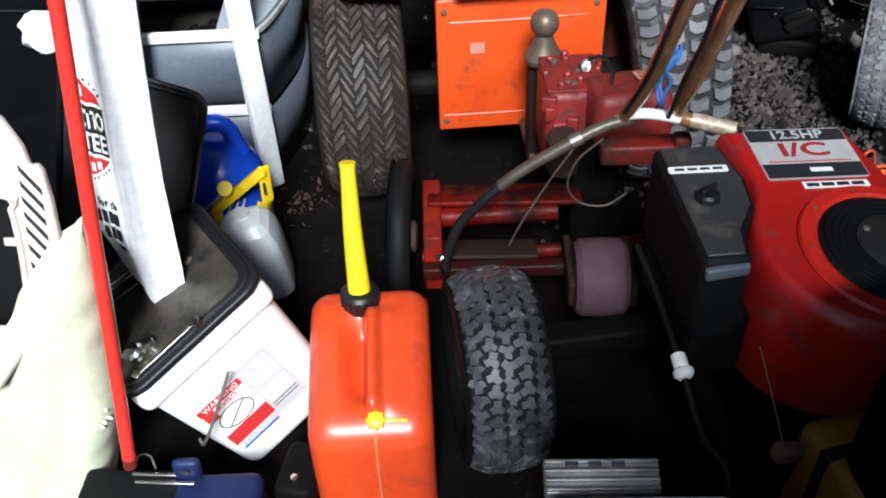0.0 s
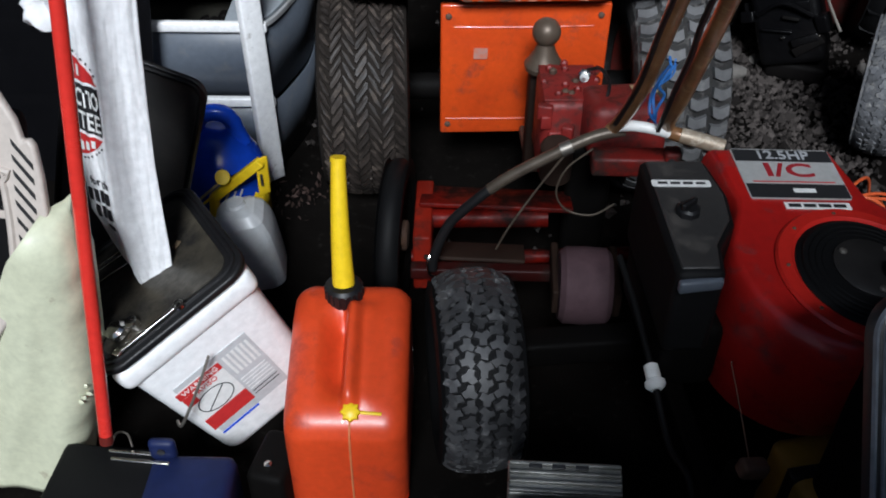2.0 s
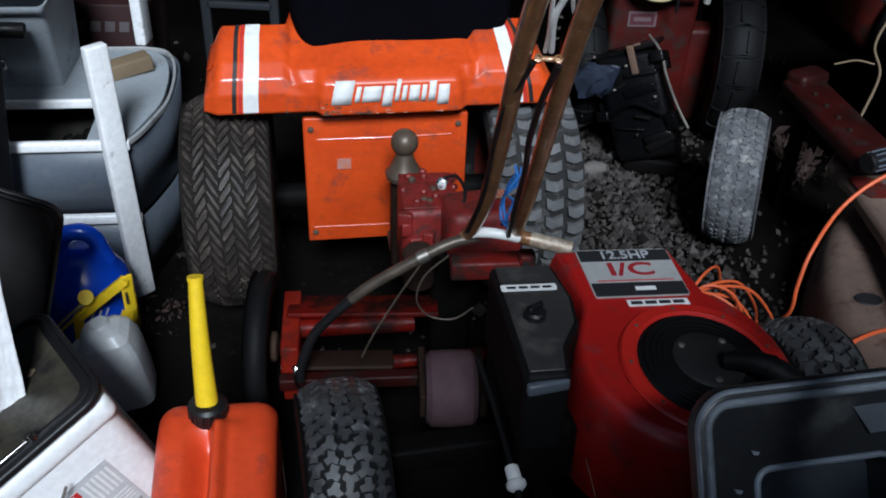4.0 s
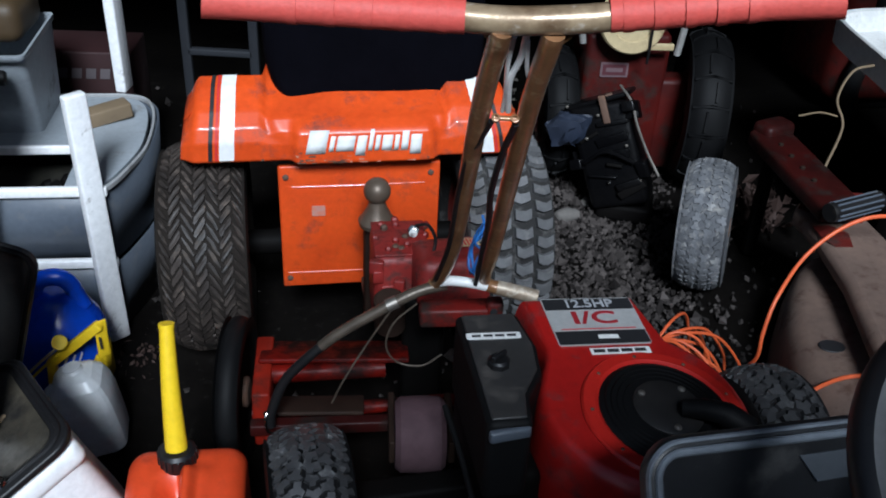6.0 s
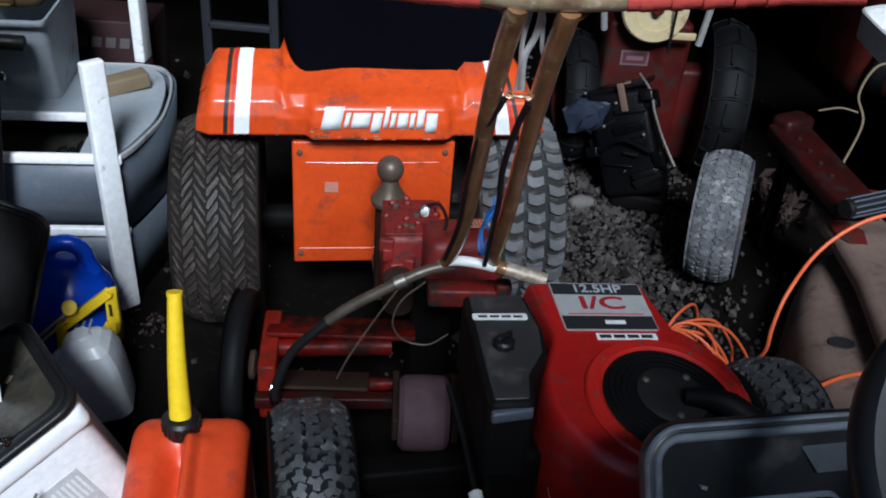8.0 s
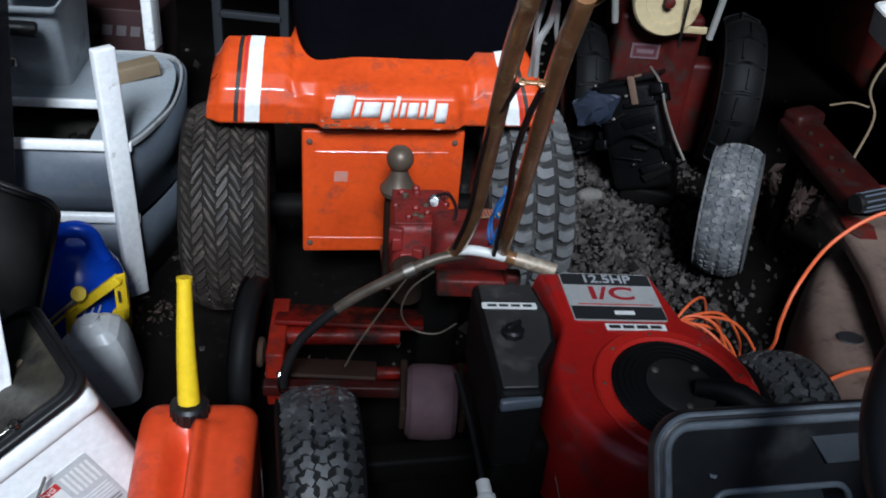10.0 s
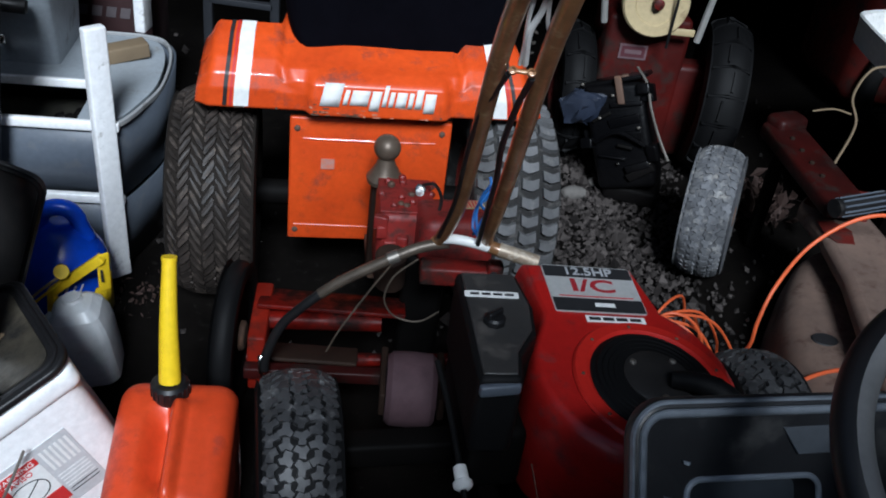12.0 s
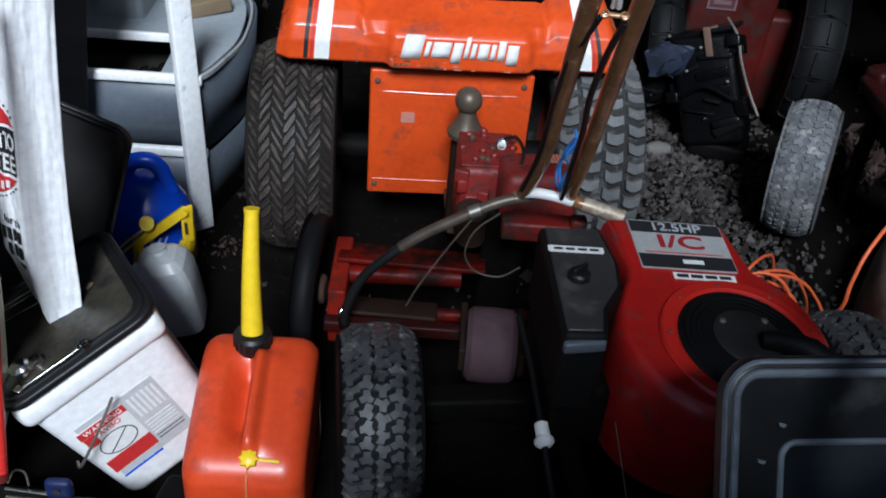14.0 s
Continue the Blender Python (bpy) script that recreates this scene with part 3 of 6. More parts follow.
    fender = part("fender", sheet(-0.435, 0.435, 0, 0.75, 96, 48), ORANGE, T, "pressed orange sheet-metal fender, chipped at the lip", solid=0.006, angle=70)
    for s in (-1, 1):
        for n_, a, b, m_ in (("stripe", 0.306, 0.342, LABEL_W), ("stripe", 0.346, 0.352, LABEL_R), ("stripe", 0.358, 0.368, LABEL_K)):
            bm = sheet(s * a, s * b, 0.01, 0.745, 3, 48, 0.0025)
            part(n_, bm, m_, fender)
    rnd = random.Random(8)
    for k in range(44):
        x0 = rnd.uniform(-0.16, 0.15) if k > 12 else rnd.uniform(-0.40, 0.30)
        s0 = rnd.choice((0.0, 0.004, 0.02, 0.05, 0.08)) if k > 12 else rnd.choice((0.0, 0.0, 0.012))
        part("chip", sheet(x0, x0 + rnd.uniform(0.004, 0.022), s0, s0 + rnd.uniform(0.004, 0.016), 3, 2, 0.0014), WORN_PAINT if k > 12 and k % 3 else RUST, fender)
    # a slanted white word mark as plain strokes
    def stroke(x0, x1, s0, s1):
        bm = bmesh.new()
        lean = 0.055
        rows = [[bm.verts.new(surf(x + lean * (s_ - 0.10), s_, 0.003)) for x in (x0, (x0 + x1) / 2, x1)] for s_ in (s0, (2 * s0 + s1) / 3, (s0 + 2 * s1) / 3, s1)]
        for a, b in zip(rows, rows[1:]):
            for k in range(2):
                bm.faces.new((a[k], a[k + 1], b[k + 1], b[k]))
        part("mark", bm, LABEL_W, fender, solid=0.001)
    stroke(-0.134, -0.086, 0.075, 0.285)
    x = -0.079
    for k, w in enumerate((0.012, 0.044, 0.024, 0.011, 0.012, 0.026, 0.012, 0.018, 0.028)):
        stroke(x, x + w, 0.055 if k in (2, 8) else 0.09, 0.285 if k == 3 else 0.26 if k == 7 else 0.225)
        x += w + 0.0055
    part("seat", rbox((0.50, 0.42, 0.10), (0.05, 0.42, 0.78), r=0.045, seg=5), SEAT, T, "dark navy cloth-covered seat")
    bm = rbox((0.56, 0.16, 0.55), (0.055, 0.174, 0.900), (-8, 0, 0), r=0.075, seg=7)
    bmesh.ops.subdivide_edges(bm, edges=bm.edges[:], cuts=3, use_grid_fill=True)
    for v in bm.verts:
        v.co += 0.012 * noise.noise_vector(v.co * 9)
        if v.co.z < 0.86:
            v.co.z += 0.13 * max(0.0, (abs(v.co.x - 0.055) - 0.13) / 0.15) ** 2 - 0.018
    part("backrest", bm, SEAT, T, "backrest in a sagging dark navy cloth cover", angle=80)
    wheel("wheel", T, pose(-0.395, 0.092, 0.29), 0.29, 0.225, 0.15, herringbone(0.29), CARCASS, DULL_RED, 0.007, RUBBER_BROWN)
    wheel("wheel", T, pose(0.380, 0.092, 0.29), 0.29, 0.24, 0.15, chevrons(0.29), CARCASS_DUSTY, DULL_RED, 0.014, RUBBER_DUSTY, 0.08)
    part("axle_cap", lathe([(0.055, 0), (0.055, 0.05), (0.04, 0.07)], 20, pose(0.485, 0.092, 0.29, 0, 90, 0)), RUBBER_GREY, T)
    # tow hitch with ball
    part("hitch_post", rbox((0.060, 0.05, 0.30), (0.03, -0.135, 0.335), r=0.008), IRON_BROWN, T, "rusty upright hitch bar")
    part("drawbar", rbox((0.05, 0.22, 0.03), (0.03, -0.06, 0.205), r=0.006), RUST, T)
    part("ball_seat", lathe([(0.044, 0.480), (0.046, 0.492), (0.038, 0.502), (0.024, 0.528), (0.018, 0.55)], 24, pose(0.03, -0.155, 0)), BALL, T)
    bm = bmesh.new()
    bmesh.ops.create_uvsphere(bm, u_segments=28, v_segments=18, radius=0.033, matrix=pose(0.03, -0.155, 0.572))
    part("hitch_ball", bm, BALL, T, "dull brown steel tow ball")


orange_tractor()


# ---- the red riding mower with its hood off ----
def riding_mower():
    R = thing("riding_mower", "red riding mower without hood, engine uncovered, turf tyres", "riding mower", pose(0.67, 1.62, 0, 0, 0, 15))
    wheel("wheel", R, pose(-0.486, -0.050, 0.203), 0.203, 0.165, 0.10, turf(0.203, 0.028, cols=5), BLACK_MATT, IRON, 0.009, TREAD_DARK)
    wheel("wheel", R, pose(0.53, 0.0, 0.19), 0.19, 0.165, 0.10, turf(0.19, 0.033), RUBBER, DULL_RED, 0.012, TREAD_DARK)
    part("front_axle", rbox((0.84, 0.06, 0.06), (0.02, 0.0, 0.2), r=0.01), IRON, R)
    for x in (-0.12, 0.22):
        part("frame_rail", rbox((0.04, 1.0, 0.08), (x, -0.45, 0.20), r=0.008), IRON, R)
    # engine
    m = pose(0.0597, -0.0264, 0.622, 6, 5, 0)
    out = [(-0.128, 0.075), (0.102, 0.078), (0.126, -0.044)]
    c, rad = Vector((0.025, -0.215)), 0.192
    for k in range(22):
        a = radians(58 - (58 + 196) * k / 21)
        out.append((c.x + rad * math.cos(a), c.y + rad * math.sin(a)))
    out += [(-0.125, -0.085), (-0.118, -0.06)]
    bm = bmesh.new()
    rings = []
    for inset, z in ((0.905, 0.0), (0.945, -0.002), (0.975, -0.010), (0.993, -0.024), (1.0, -0.045), (0.965, -0.12), (0.90, -0.20), (0.82, -0.275)):
        rings.append([bm.verts.new((0.01 + (x - 0.01) * inset, -0.12 + (y + 0.12) * inset, z)) for x, y in out])
    for a, b in zip(rings, rings[1:]):
        for k in range(len(a)):
            bm.faces.new((a[k], b[k], b[(k + 1) % len(a)], a[(k + 1) % len(a)]))
    bm.faces.new(rings[0])
    bm.faces.new(rings[-1][::-1])
    eng = part("engine_shroud", bm, RED_BRIGHT, R, "dusty red blower housing", angle=50)
    eng.matrix_basis = m
    part("engine_block", rbox((0.17, 0.20, 0.24), (0.01, -0.11, -0.30), r=0.02), IRON, eng)
    flat("nameplate", rounded(-0.092, -0.064, 0.092, 0.064, 0.006), pose(0, 0, 0.0005), SILVER, eng, 0.002, "silver nameplate with red and black print")
    flat("print", rect(0.180, 0.030, 0, 0.046), pose(0, 0, 0.003), LABEL_K, eng, 0.0008)
    flat("print", rect(0.180, 0.034, 0, -0.045), pose(0, 0, 0.003), LABEL_K, eng, 0.0008)
    flat("print", rect(0.040, 0.010, 0.01, -0.045), pose(0, 0, 0.0042), LABEL_W, eng, 0.0006)
    flat("print", rect(0.150, 0.002, 0, -0.022), pose(0, 0, 0.003), LABEL_R, eng, 0.0008)
    lettering("12.5HP", 0.030, pose(0.0, 0.046, 0.0045) @ Matrix.Diagonal((1.15, 1, 1, 1)), LABEL_G, eng, bold=0.012)
    lettering("I/C", 0.047, pose(0.0, 0.007, 0.0032) @ Matrix.Diagonal((1.6, 1, 1, 1)), ICRED, eng, bold=0.02)
    flat("sticker", rect(0.118, 0.016, 0.022, -0.080), pose(0, 0, 0.001), LABEL_W, eng, 0.0012)
    for k in range(4):
        flat("print", rect(0.022, 0.008, -0.02 + 0.027 * k, -0.080), pose(0, 0, 0.0024), LABEL_K, eng, 0.0006)
    cen = pose(0.045, -0.238, 0)
    part("screen_ring", lathe([(0.116, 0.0), (0.146, 0.0), (0.1475, 0.004), (0.144, 0.009), (0.124, 0.011), (0.116, 0.006)], 56, cen), RING_RED, eng, "brighter red ring round the screen")
    scr = part("flywheel_screen", lathe([(0.0005, 0.018), (0.060, 0.018), (0.072, 0.015), (0.105, 0.013), (0.117, 0.008), (0.121, 0.002)], 56, cen), BLACK_MATT, eng, "black rotating intake screen")
    for k in range(4):
        part("rib", lathe([(0.076 + 0.010 * k, 0.0135), (0.077 + 0.010 * k, 0.0160), (0.079 + 0.010 * k, 0.0135)], 48, cen, caps=False), BLACK_MATT, scr)
    part("starter_cap", lathe([(0.061, 0.016), (0.062, 0.021), (0.056, 0.025), (0.020, 0.026), (0.0005, 0.0265)], 28, cen), SCREEN_CAP, eng, "dark grey round cap in the screen")
    for a in (0.75, 2.5, 4.6):
        part("bolt", lathe([(0.0065, 0.02), (0.0065, 0.028), (0.003, 0.030)], 8, pose(0.045 + 0.050 * math.cos(a), -0.238 + 0.050 * math.sin(a), 0.0)), STEEL, eng)
    for k in range(9):
        a = 2 * math.pi * (k + 0.35) / 9
        part("rivet", lathe([(0.0035, 0.008), (0.0035, 0.0115), (0.001, 0.0125)], 6, pose(0.045 + 0.132 * math.cos(a), -0.238 + 0.132 * math.sin(a), 0.0)), RUST, eng)
    # a greasy black breather lying across the far edge of the housing
    duct = part("breather", tube([(0.118, -0.286, 0.628), (0.150, -0.304, 0.636), (0.180, -0.322, 0.634), (0.210, -0.346, 0.618)], 0.02, 16, radii=(0.015, 0.023)), BLACK_MATT, R, "greasy black rubber breather")
    part("breather_band", tube([(0.176, -0.3195, 0.6345), (0.184, -0.325, 0.6335)], 0.0215, 16, n=1), BLACK_MATT, duct)
    # black cover beside the engine
    cov = part("air_cleaner_cover", slab([(-0.207, 0.0), (-0.093, -0.008), (-0.084, -0.11), (-0.096, -0.180), (-0.135, -0.235), (-0.148, -0.300), (-0.222, -0.295)], -0.17, 0.0),
               BLACK_MATT, R, "dusty black plastic air cleaner cover", bevel=0.012)
    cov.matrix_basis = pose(0, 0, 0.652)
    part("cover_top", slab([(-0.197, -0.008), (-0.101, -0.016), (-0.093, -0.11), (-0.104, -0.175), (-0.143, -0.232), (-0.156, -0.288), (-0.213, -0.284)], -0.004, 0.0022), COVER, cov, "dusty matt top", bevel=0.003)
    sm = pose(-0.155, -0.078, 0.0028, 0, 0, -6)
    flat("sticker", rounded(-0.049, -0.009, 0.049, 0.009, 0.004), sm, LABEL_W, cov, 0.001, "narrow white sticker with dark print")
    for k in range(4):
        flat("print", rect(0.016, 0.006, -0.031 + 0.021 * k, 0), sm @ pose(0, 0, 0.0012), LABEL_K, cov, 0.0006)
    kn = part("knob", lathe([(0.020, 0), (0.020, 0.010), (0.016, 0.014), (0.0005, 0.014)], 8, pose(-0.167, -0.155, 0.002)), BLACK, cov)
    part("wing", rbox((0.034, 0.008, 0.014), (-0.167, -0.155, 0.020), (0, 0, 35), r=0.003), BLACK, kn)
    part("lip", rbox((0.070, 0.014, 0.022), (-0.186, -0.299, -0.020), (0, 0, 4), r=0.005), SHELF_G, cov)
    part("mount", rbox((0.10, 0.26, 0.14), (-0.155, -0.14, -0.22), r=0.02), IRON, cov)


riding_mower()


def dash():
    """A dash panel that slopes up toward its far edge, with a raised rim, a sunk tray and the steering wheel in front."""
    D = thing("mower_dash", "charcoal plastic mower dashboard with a highlight painted on its rim", "dashboard", pose(0.715, 1.02, 0, 0, 0, 14))
    face = pose(-0.006, 0.0, 0.852, 57, 0, 0)

    def frame_ring(name, rows, material, parent, label="", seg=8):
        """A frame swept from rows of (inset, height) round the panel's outline."""
        bm = bmesh.new()
        rings = []
        for inset, z in rows:
            rings.append([bm.verts.new((x, y, z)) for x, y in rounded(inset, -0.46 + inset, 0.64 - inset, 0.02 - inset, max(0.012, 0.050 - inset), seg)])
        for a, b in zip(rings, rings[1:]):
            for k in range(len(a)):
                j = (k + 1) % len(a)
                bm.faces.new((a[k], a[j], b[j], b[k]))
        ob = part(name, bm, material, parent, label, angle=50)
        ob.matrix_basis = face
        return ob
    bm = bmesh.new()
    rings = [[bm.verts.new((x, y, z)) for x, y in rounded(i_, -0.46 + i_, 0.64 - i_, 0.02 - i_, 0.04, 8)] for i_, z in ((0.012, -0.004), (0.03, -0.05), (0.10, -0.16))]
    for a, b in zip(rings, rings[1:]):
        for k in range(len(a)):
            j = (k + 1) % len(a)
            bm.faces.new((a[k], b[k], b[j], a[j]))
    bm.faces.new(rings[-1])
    part("body", bm, DASH, D, "charcoal plastic shell").matrix_basis = face
    frame_ring("rim", ((0.0, -0.022), (0.0, -0.004), (0.0035, 0.001), (0.010, 0.002), (0.0125, -0.002)), DASH, D, "dusty outer rim")
    frame_ring("rim_line", ((0.0005, -0.003), (0.0022, 0.0022), (0.0045, 0.0022), (0.006, 0.001)), DASH_RIM, D, "pale edge painted as a highlight")
    frame_ring("rim_band", ((0.0125, -0.002), (0.014, 0.0015), (0.019, 0.0015), (0.0235, -0.003), (0.026, -0.010)), DASH_RIM, D, "grey-blue inner edge painted as a highlight")
    # the face, with a rectangular opening for the sunk tray
    tray = rounded(0.085, -0.36, 0.272, -0.088, 0.020, 8)
    outer = rounded(0.024, -0.436, 0.616, -0.004, 0.030, 8)
    bm = bmesh.new()
    a = [bm.verts.new((x, y, -0.009 - 0.035 * max(0.0, min(1.0, (y + 0.20) / -0.26)))) for x, y in outer]
    b = [bm.verts.new((x, y, -0.020)) for x, y in tray]
    c = [bm.verts.new((x + (0.178 - x) * 0.10, y + (-0.224 - y) * 0.08, -0.062)) for x, y in tray]
    for p_, q_ in ((a, b), (b, c)):
        for k in range(len(p_)):
            j = (k + 1) % len(p_)
            bm.faces.new((p_[k], p_[j], q_[j], q_[k]))
    part("face", bm, DASH, D, "dusty charcoal face", angle=30).matrix_basis = face
    part("tray_floor", slab([(x + (0.178 - x) * 0.06, y + (-0.224 - y) * 0.05) for x, y in tray], -0.066, -0.062), DASH_BLUE, D, "dark tray floor with a bluish reflection in its colour", smooth=False).matrix_basis = face
    part("tray_edge", tube([(x, y, -0.019) for x, y in tray] + [(*tray[0], -0.019)], 0.0042, 8, n=1), DASH_RIM, D, "pale tray edge in the rim's highlight colour").matrix_basis = face
    plate = part("switch_plate", slab([(0.214, -0.022), (0.320, -0.020), (0.320, -0.056), (0.236, -0.058)], -0.0125, -0.0085), PLATE, D, "paler grey plate under the steering wheel", bevel=0.001)
    plate.matrix_basis = face
    for x, y in ((0.075, -0.060), (0.050, -0.105)):
        part("scuff", slab([(x, y), (x + 0.011, y - 0.003), (x + 0.008, y - 0.007), (x + 0.002, y - 0.005)], -0.0125, -0.0085), DASH_RIM, D, smooth=False).matrix_basis = face
    part("pedestal", slab(rounded(0.14, 0.02, 0.50, 0.20, 0.04), 0.0, 0.62), IRON, D)
    # steering wheel on its column
    def rim_arc(a0, a1, n=8):
        return [(0.1905 + 0.0215 * math.cos(radians(a0 + (a1 - a0) * k / n)), 0.0195 * math.sin(radians(a0 + (a1 - a0) * k / n))) for k in range(n + 1)]
    wh = part("steering_wheel", lathe(rim_arc(-110, 75), 64, caps=False), BLACK, D, "thick black steering wheel rim")
    # inner half painted pale, outer half black, as the light divides the rim
    part("rim_face", lathe(rim_arc(75, 250), 64, caps=False), WHEEL_GREY, wh, "inner half of the rim, painted paler as if lit")
    wh.matrix_basis = pose(0.300, -0.250, 1.0, 30, 0, 0)
    for a_ in (90, 210, 330):
        c_, s_ = math.cos(radians(a_)), math.sin(radians(a_))
        part("spoke", tube([(0.03 * c_, 0.03 * s_, -0.03), (0.12 * c_, 0.12 * s_, -0.015), (0.185 * c_, 0.185 * s_, 0)], 0.012, 10), WHEEL_GREY, wh)
    part("hub", lathe([(0.05, -0.05), (0.05, -0.02), (0.035, -0.008), (0.0005, -0.006)], 24), BLACK, wh)
    part("column", tube([(0.290, -0.13, 0.60), (0.295, -0.24, 0.97)], 0.025, n=1), BLACK, D)


dash()


def mower_parts():
    """Loose ends of the mower between the dash and the front wheel."""
    F = thing("drain_hose", "thin black hose with a white plastic nut", "hose")
    part("hose", tube([(0.462, 1.52, 0.47), (0.497, 1.42, 0.44), (0.532, 1.30, 0.402), (0.565, 1.20, 0.35), (0.60, 1.12, 0.34), (0.62, 1.05, 0.10), (0.64, 1.0, 0.01)], 0.0060), BLACK_MATT, F)
    nut = part("nut", lathe([(0.009, -0.022), (0.0125, -0.020), (0.0130, 0.002), (0.0115, 0.005), (0.0175, 0.009), (0.0180, 0.016), (0.0150, 0.020), (0.010, 0.024)], 12), WHITE_P, F, "dirty white plastic nut")
    nut.matrix_basis = look((0.532, 1.30, 0.402), (0.497, 1.42, 0.44))
    H = thing("finned_bar", "ribbed grey aluminium bar with three slots", "metal bar", pose(0.40, 1.075, 0.385, 18, 0, 6))
    b = part("bar", rbox((0.172, 0.055, 0.030), r=0.004), FIN, H)
    for k in range(4):
        part("rib", rbox((0.170, 0.006, 0.010), (0, -0.021 + 0.014 * k, 0.017), r=0.002), FIN, b)
    for k in range(3):
        # slots drawn as black inlays for their dark insides
        part("slot", rbox((0.020, 0.007, 0.004), (-0.045 + 0.035 * k, 0.016, 0.0215), r=0.001), LABEL_K, b)
    part("bracket", rbox((0.10, 0.02, 0.37), (0, 0.0, -0.2), r=0.004), IRON, H)
    C = thing("dark_case", "dark blue-black plastic case with a pale rounded edge", "case", pose(0.47, 0.93, 0, 0, 0, 6))
    part("body", slab(rounded(-0.13, -0.12, 0.13, 0.075, 0.03), 0.0, 0.44), DASH, C, bevel=0.01)
    line = rounded(-0.13, -0.12, 0.13, 0.075, 0.03)
    part("edge", tube([(x, y, 0.441) for x, y in line] + [(*line[0], 0.441)], 0.004, 8, n=1), SHELF_L, C, "pale worn edge")
    O = thing("ochre_box", "dirty ochre plastic box with a black strap", "box", pose(0.86, 1.24, 0, 0, 0, 20))
    part("body", rbox((0.16, 0.2, 0.28), (0, 0, 0.14), r=0.02), OCHRE, O)
    part("strap", rbox((0.166, 0.025, 0.284), (0, 0.02, 0.142), r=0.004), BLACK, O)
    G = thing("grey_bracket", "small dirty grey bracket on a bent wire", "bracket", pose(0.665, 1.19, 0.0))
    part("plate", rbox((0.06, 0.035, 0.33), (0, 0, 0.165), (0, 12, 20), r=0.008), IRON, G)
    part("tip", rbox((0.05, 0.03, 0.03), (0.035, 0, 0.335), (0, 12, 20), r=0.008), RUST, G)
    part("wire", tube([(0.03, 0.0, 0.34), (0.0, 0.06, 0.42), (-0.02, 0.10, 0.47)], 0.0012, 6), RUST, G)


mower_parts()


def handle_machine():
    W = thing("walk_behind_machine", "old red walk-behind machine with tarnished tube handlebar", "garden machine")
    r = 0.0138
    part("handle_tube", tube([(0.425, 1.735, 0.598), (0.437, 1.715, 0.630), (0.462, 1.60, 0.782), (0.484, 1.307, 1.17), (0.497, 1.206, 1.302), (0.50, 1.19, 1.325)], r), BRONZE, W, "tarnished brown steel tube")
    part("handle_tube", tube([(0.63, 1.715, 0.597), (0.585, 1.72, 0.604), (0.535, 1.725, 0.612), (0.524, 1.712, 0.64), (0.532, 1.60, 0.78), (0.546, 1.307, 1.17), (0.556, 1.206, 1.302), (0.558, 1.19, 1.325)], r), BRONZE, W, "tarnished brown steel tube")
    part("sleeve", tube([(0.633, 1.7148, 0.5966), (0.585, 1.72, 0.604), (0.552, 1.7232, 0.6088)], 0.0152), STEEL_PALE, W, "pale worn metal sleeve")
    part("crossbar", tube([(0.450, 1.198, 1.334), (0.49, 1.195, 1.333), (0.54, 1.192, 1.336), (0.59, 1.195, 1.340), (0.625, 1.198, 1.344)], 0.0165), BAR_WORN, W, "worn brown crossbar")
    for pts in ([(0.458, 1.198, 1.334), (0.38, 1.198, 1.334), (0.249, 1.19, 1.338), (0.17, 1.17, 1.345)], [(0.618, 1.198, 1.345), (0.70, 1.196, 1.357), (0.782, 1.19, 1.370), (0.86, 1.17, 1.384)]):
        g = part("grip", tube(pts, 0.0195), GRIP, W, "faded red rubber grip")
        for k in range(5):
            a, b = Vector(pts[0]), Vector(pts[2])
            q = a.lerp(b, 0.12 + 0.2 * k)
            d = (b - a).normalized() * 0.006
            part("ring", tube([q - d, q + d], 0.0206, n=1), GRIP, g)
    # brackets where the tubes meet the bar
    for x0, x1 in ((0.478, 0.50), (0.578, 0.556)):
        part("gusset", tube([(x0, 1.20, 1.322), (x1, 1.215, 1.295), (x1, 1.235, 1.265)], 0.006, 8), BRONZE, W)
    # levers, clamp and cables between the tubes
    lev = part("lever", tube([(0.530, 1.215, 1.318), (0.527, 1.24, 1.275), (0.517, 1.262, 1.235), (0.520, 1.30, 1.178)], 0.0042, 8), LEVER, W, "bright steel lever")
    part("lever", tube([(0.516, 1.222, 1.306), (0.512, 1.245, 1.262), (0.514, 1.28, 1.21), (0.513, 1.305, 1.175)], 0.0030, 8), LEVER, W)
    part("lever", tube([(0.532, 1.222, 1.302), (0.536, 1.25, 1.255), (0.546, 1.272, 1.222), (0.545, 1.288, 1.200)], 0.0028, 8), LEVER, W)
    part("spring", tube([(0.522 + 0.005 * math.cos(k * 1.9), 1.25 + 0.010 * k * 0.45, 1.255 - 0.013 * k * 0.45 + 0.004 * math.sin(k * 1.9)) for k in range(12)], 0.0013, 6), STEEL, lev)
    cl = part("clamp", rbox((0.034, 0.007, 0.005), (0.518, 1.303, 1.166), (40, 0, 0), r=0.003), BRONZE, W)
    for x in (0.505, 0.530):
        part("eyelet", lathe([(0.0035, -0.003), (0.0058, -0.0025), (0.0058, 0.0025), (0.0035, 0.003), (0.0035, -0.003)], 14, pose(x, 1.298, 1.168, 40, 0, 0), caps=False), BRONZE, cl)
    part("cable", tube([(0.500, 1.305, 1.160), (0.485, 1.34, 1.11), (0.474, 1.37, 1.075), (0.462, 1.45, 0.965), (0.452, 1.58, 0.79), (0.43, 1.70, 0.635)], 0.0045, 8), BLACK, W, "black control cable")
    part("cable", tube([(0.532, 1.305, 1.158), (0.520, 1.35, 1.09), (0.512, 1.42, 0.99), (0.515, 1.50, 0.89), (0.512, 1.60, 0.77), (0.508, 1.70, 0.63)], 0.005, 8), BLACK, W, "black control cable")
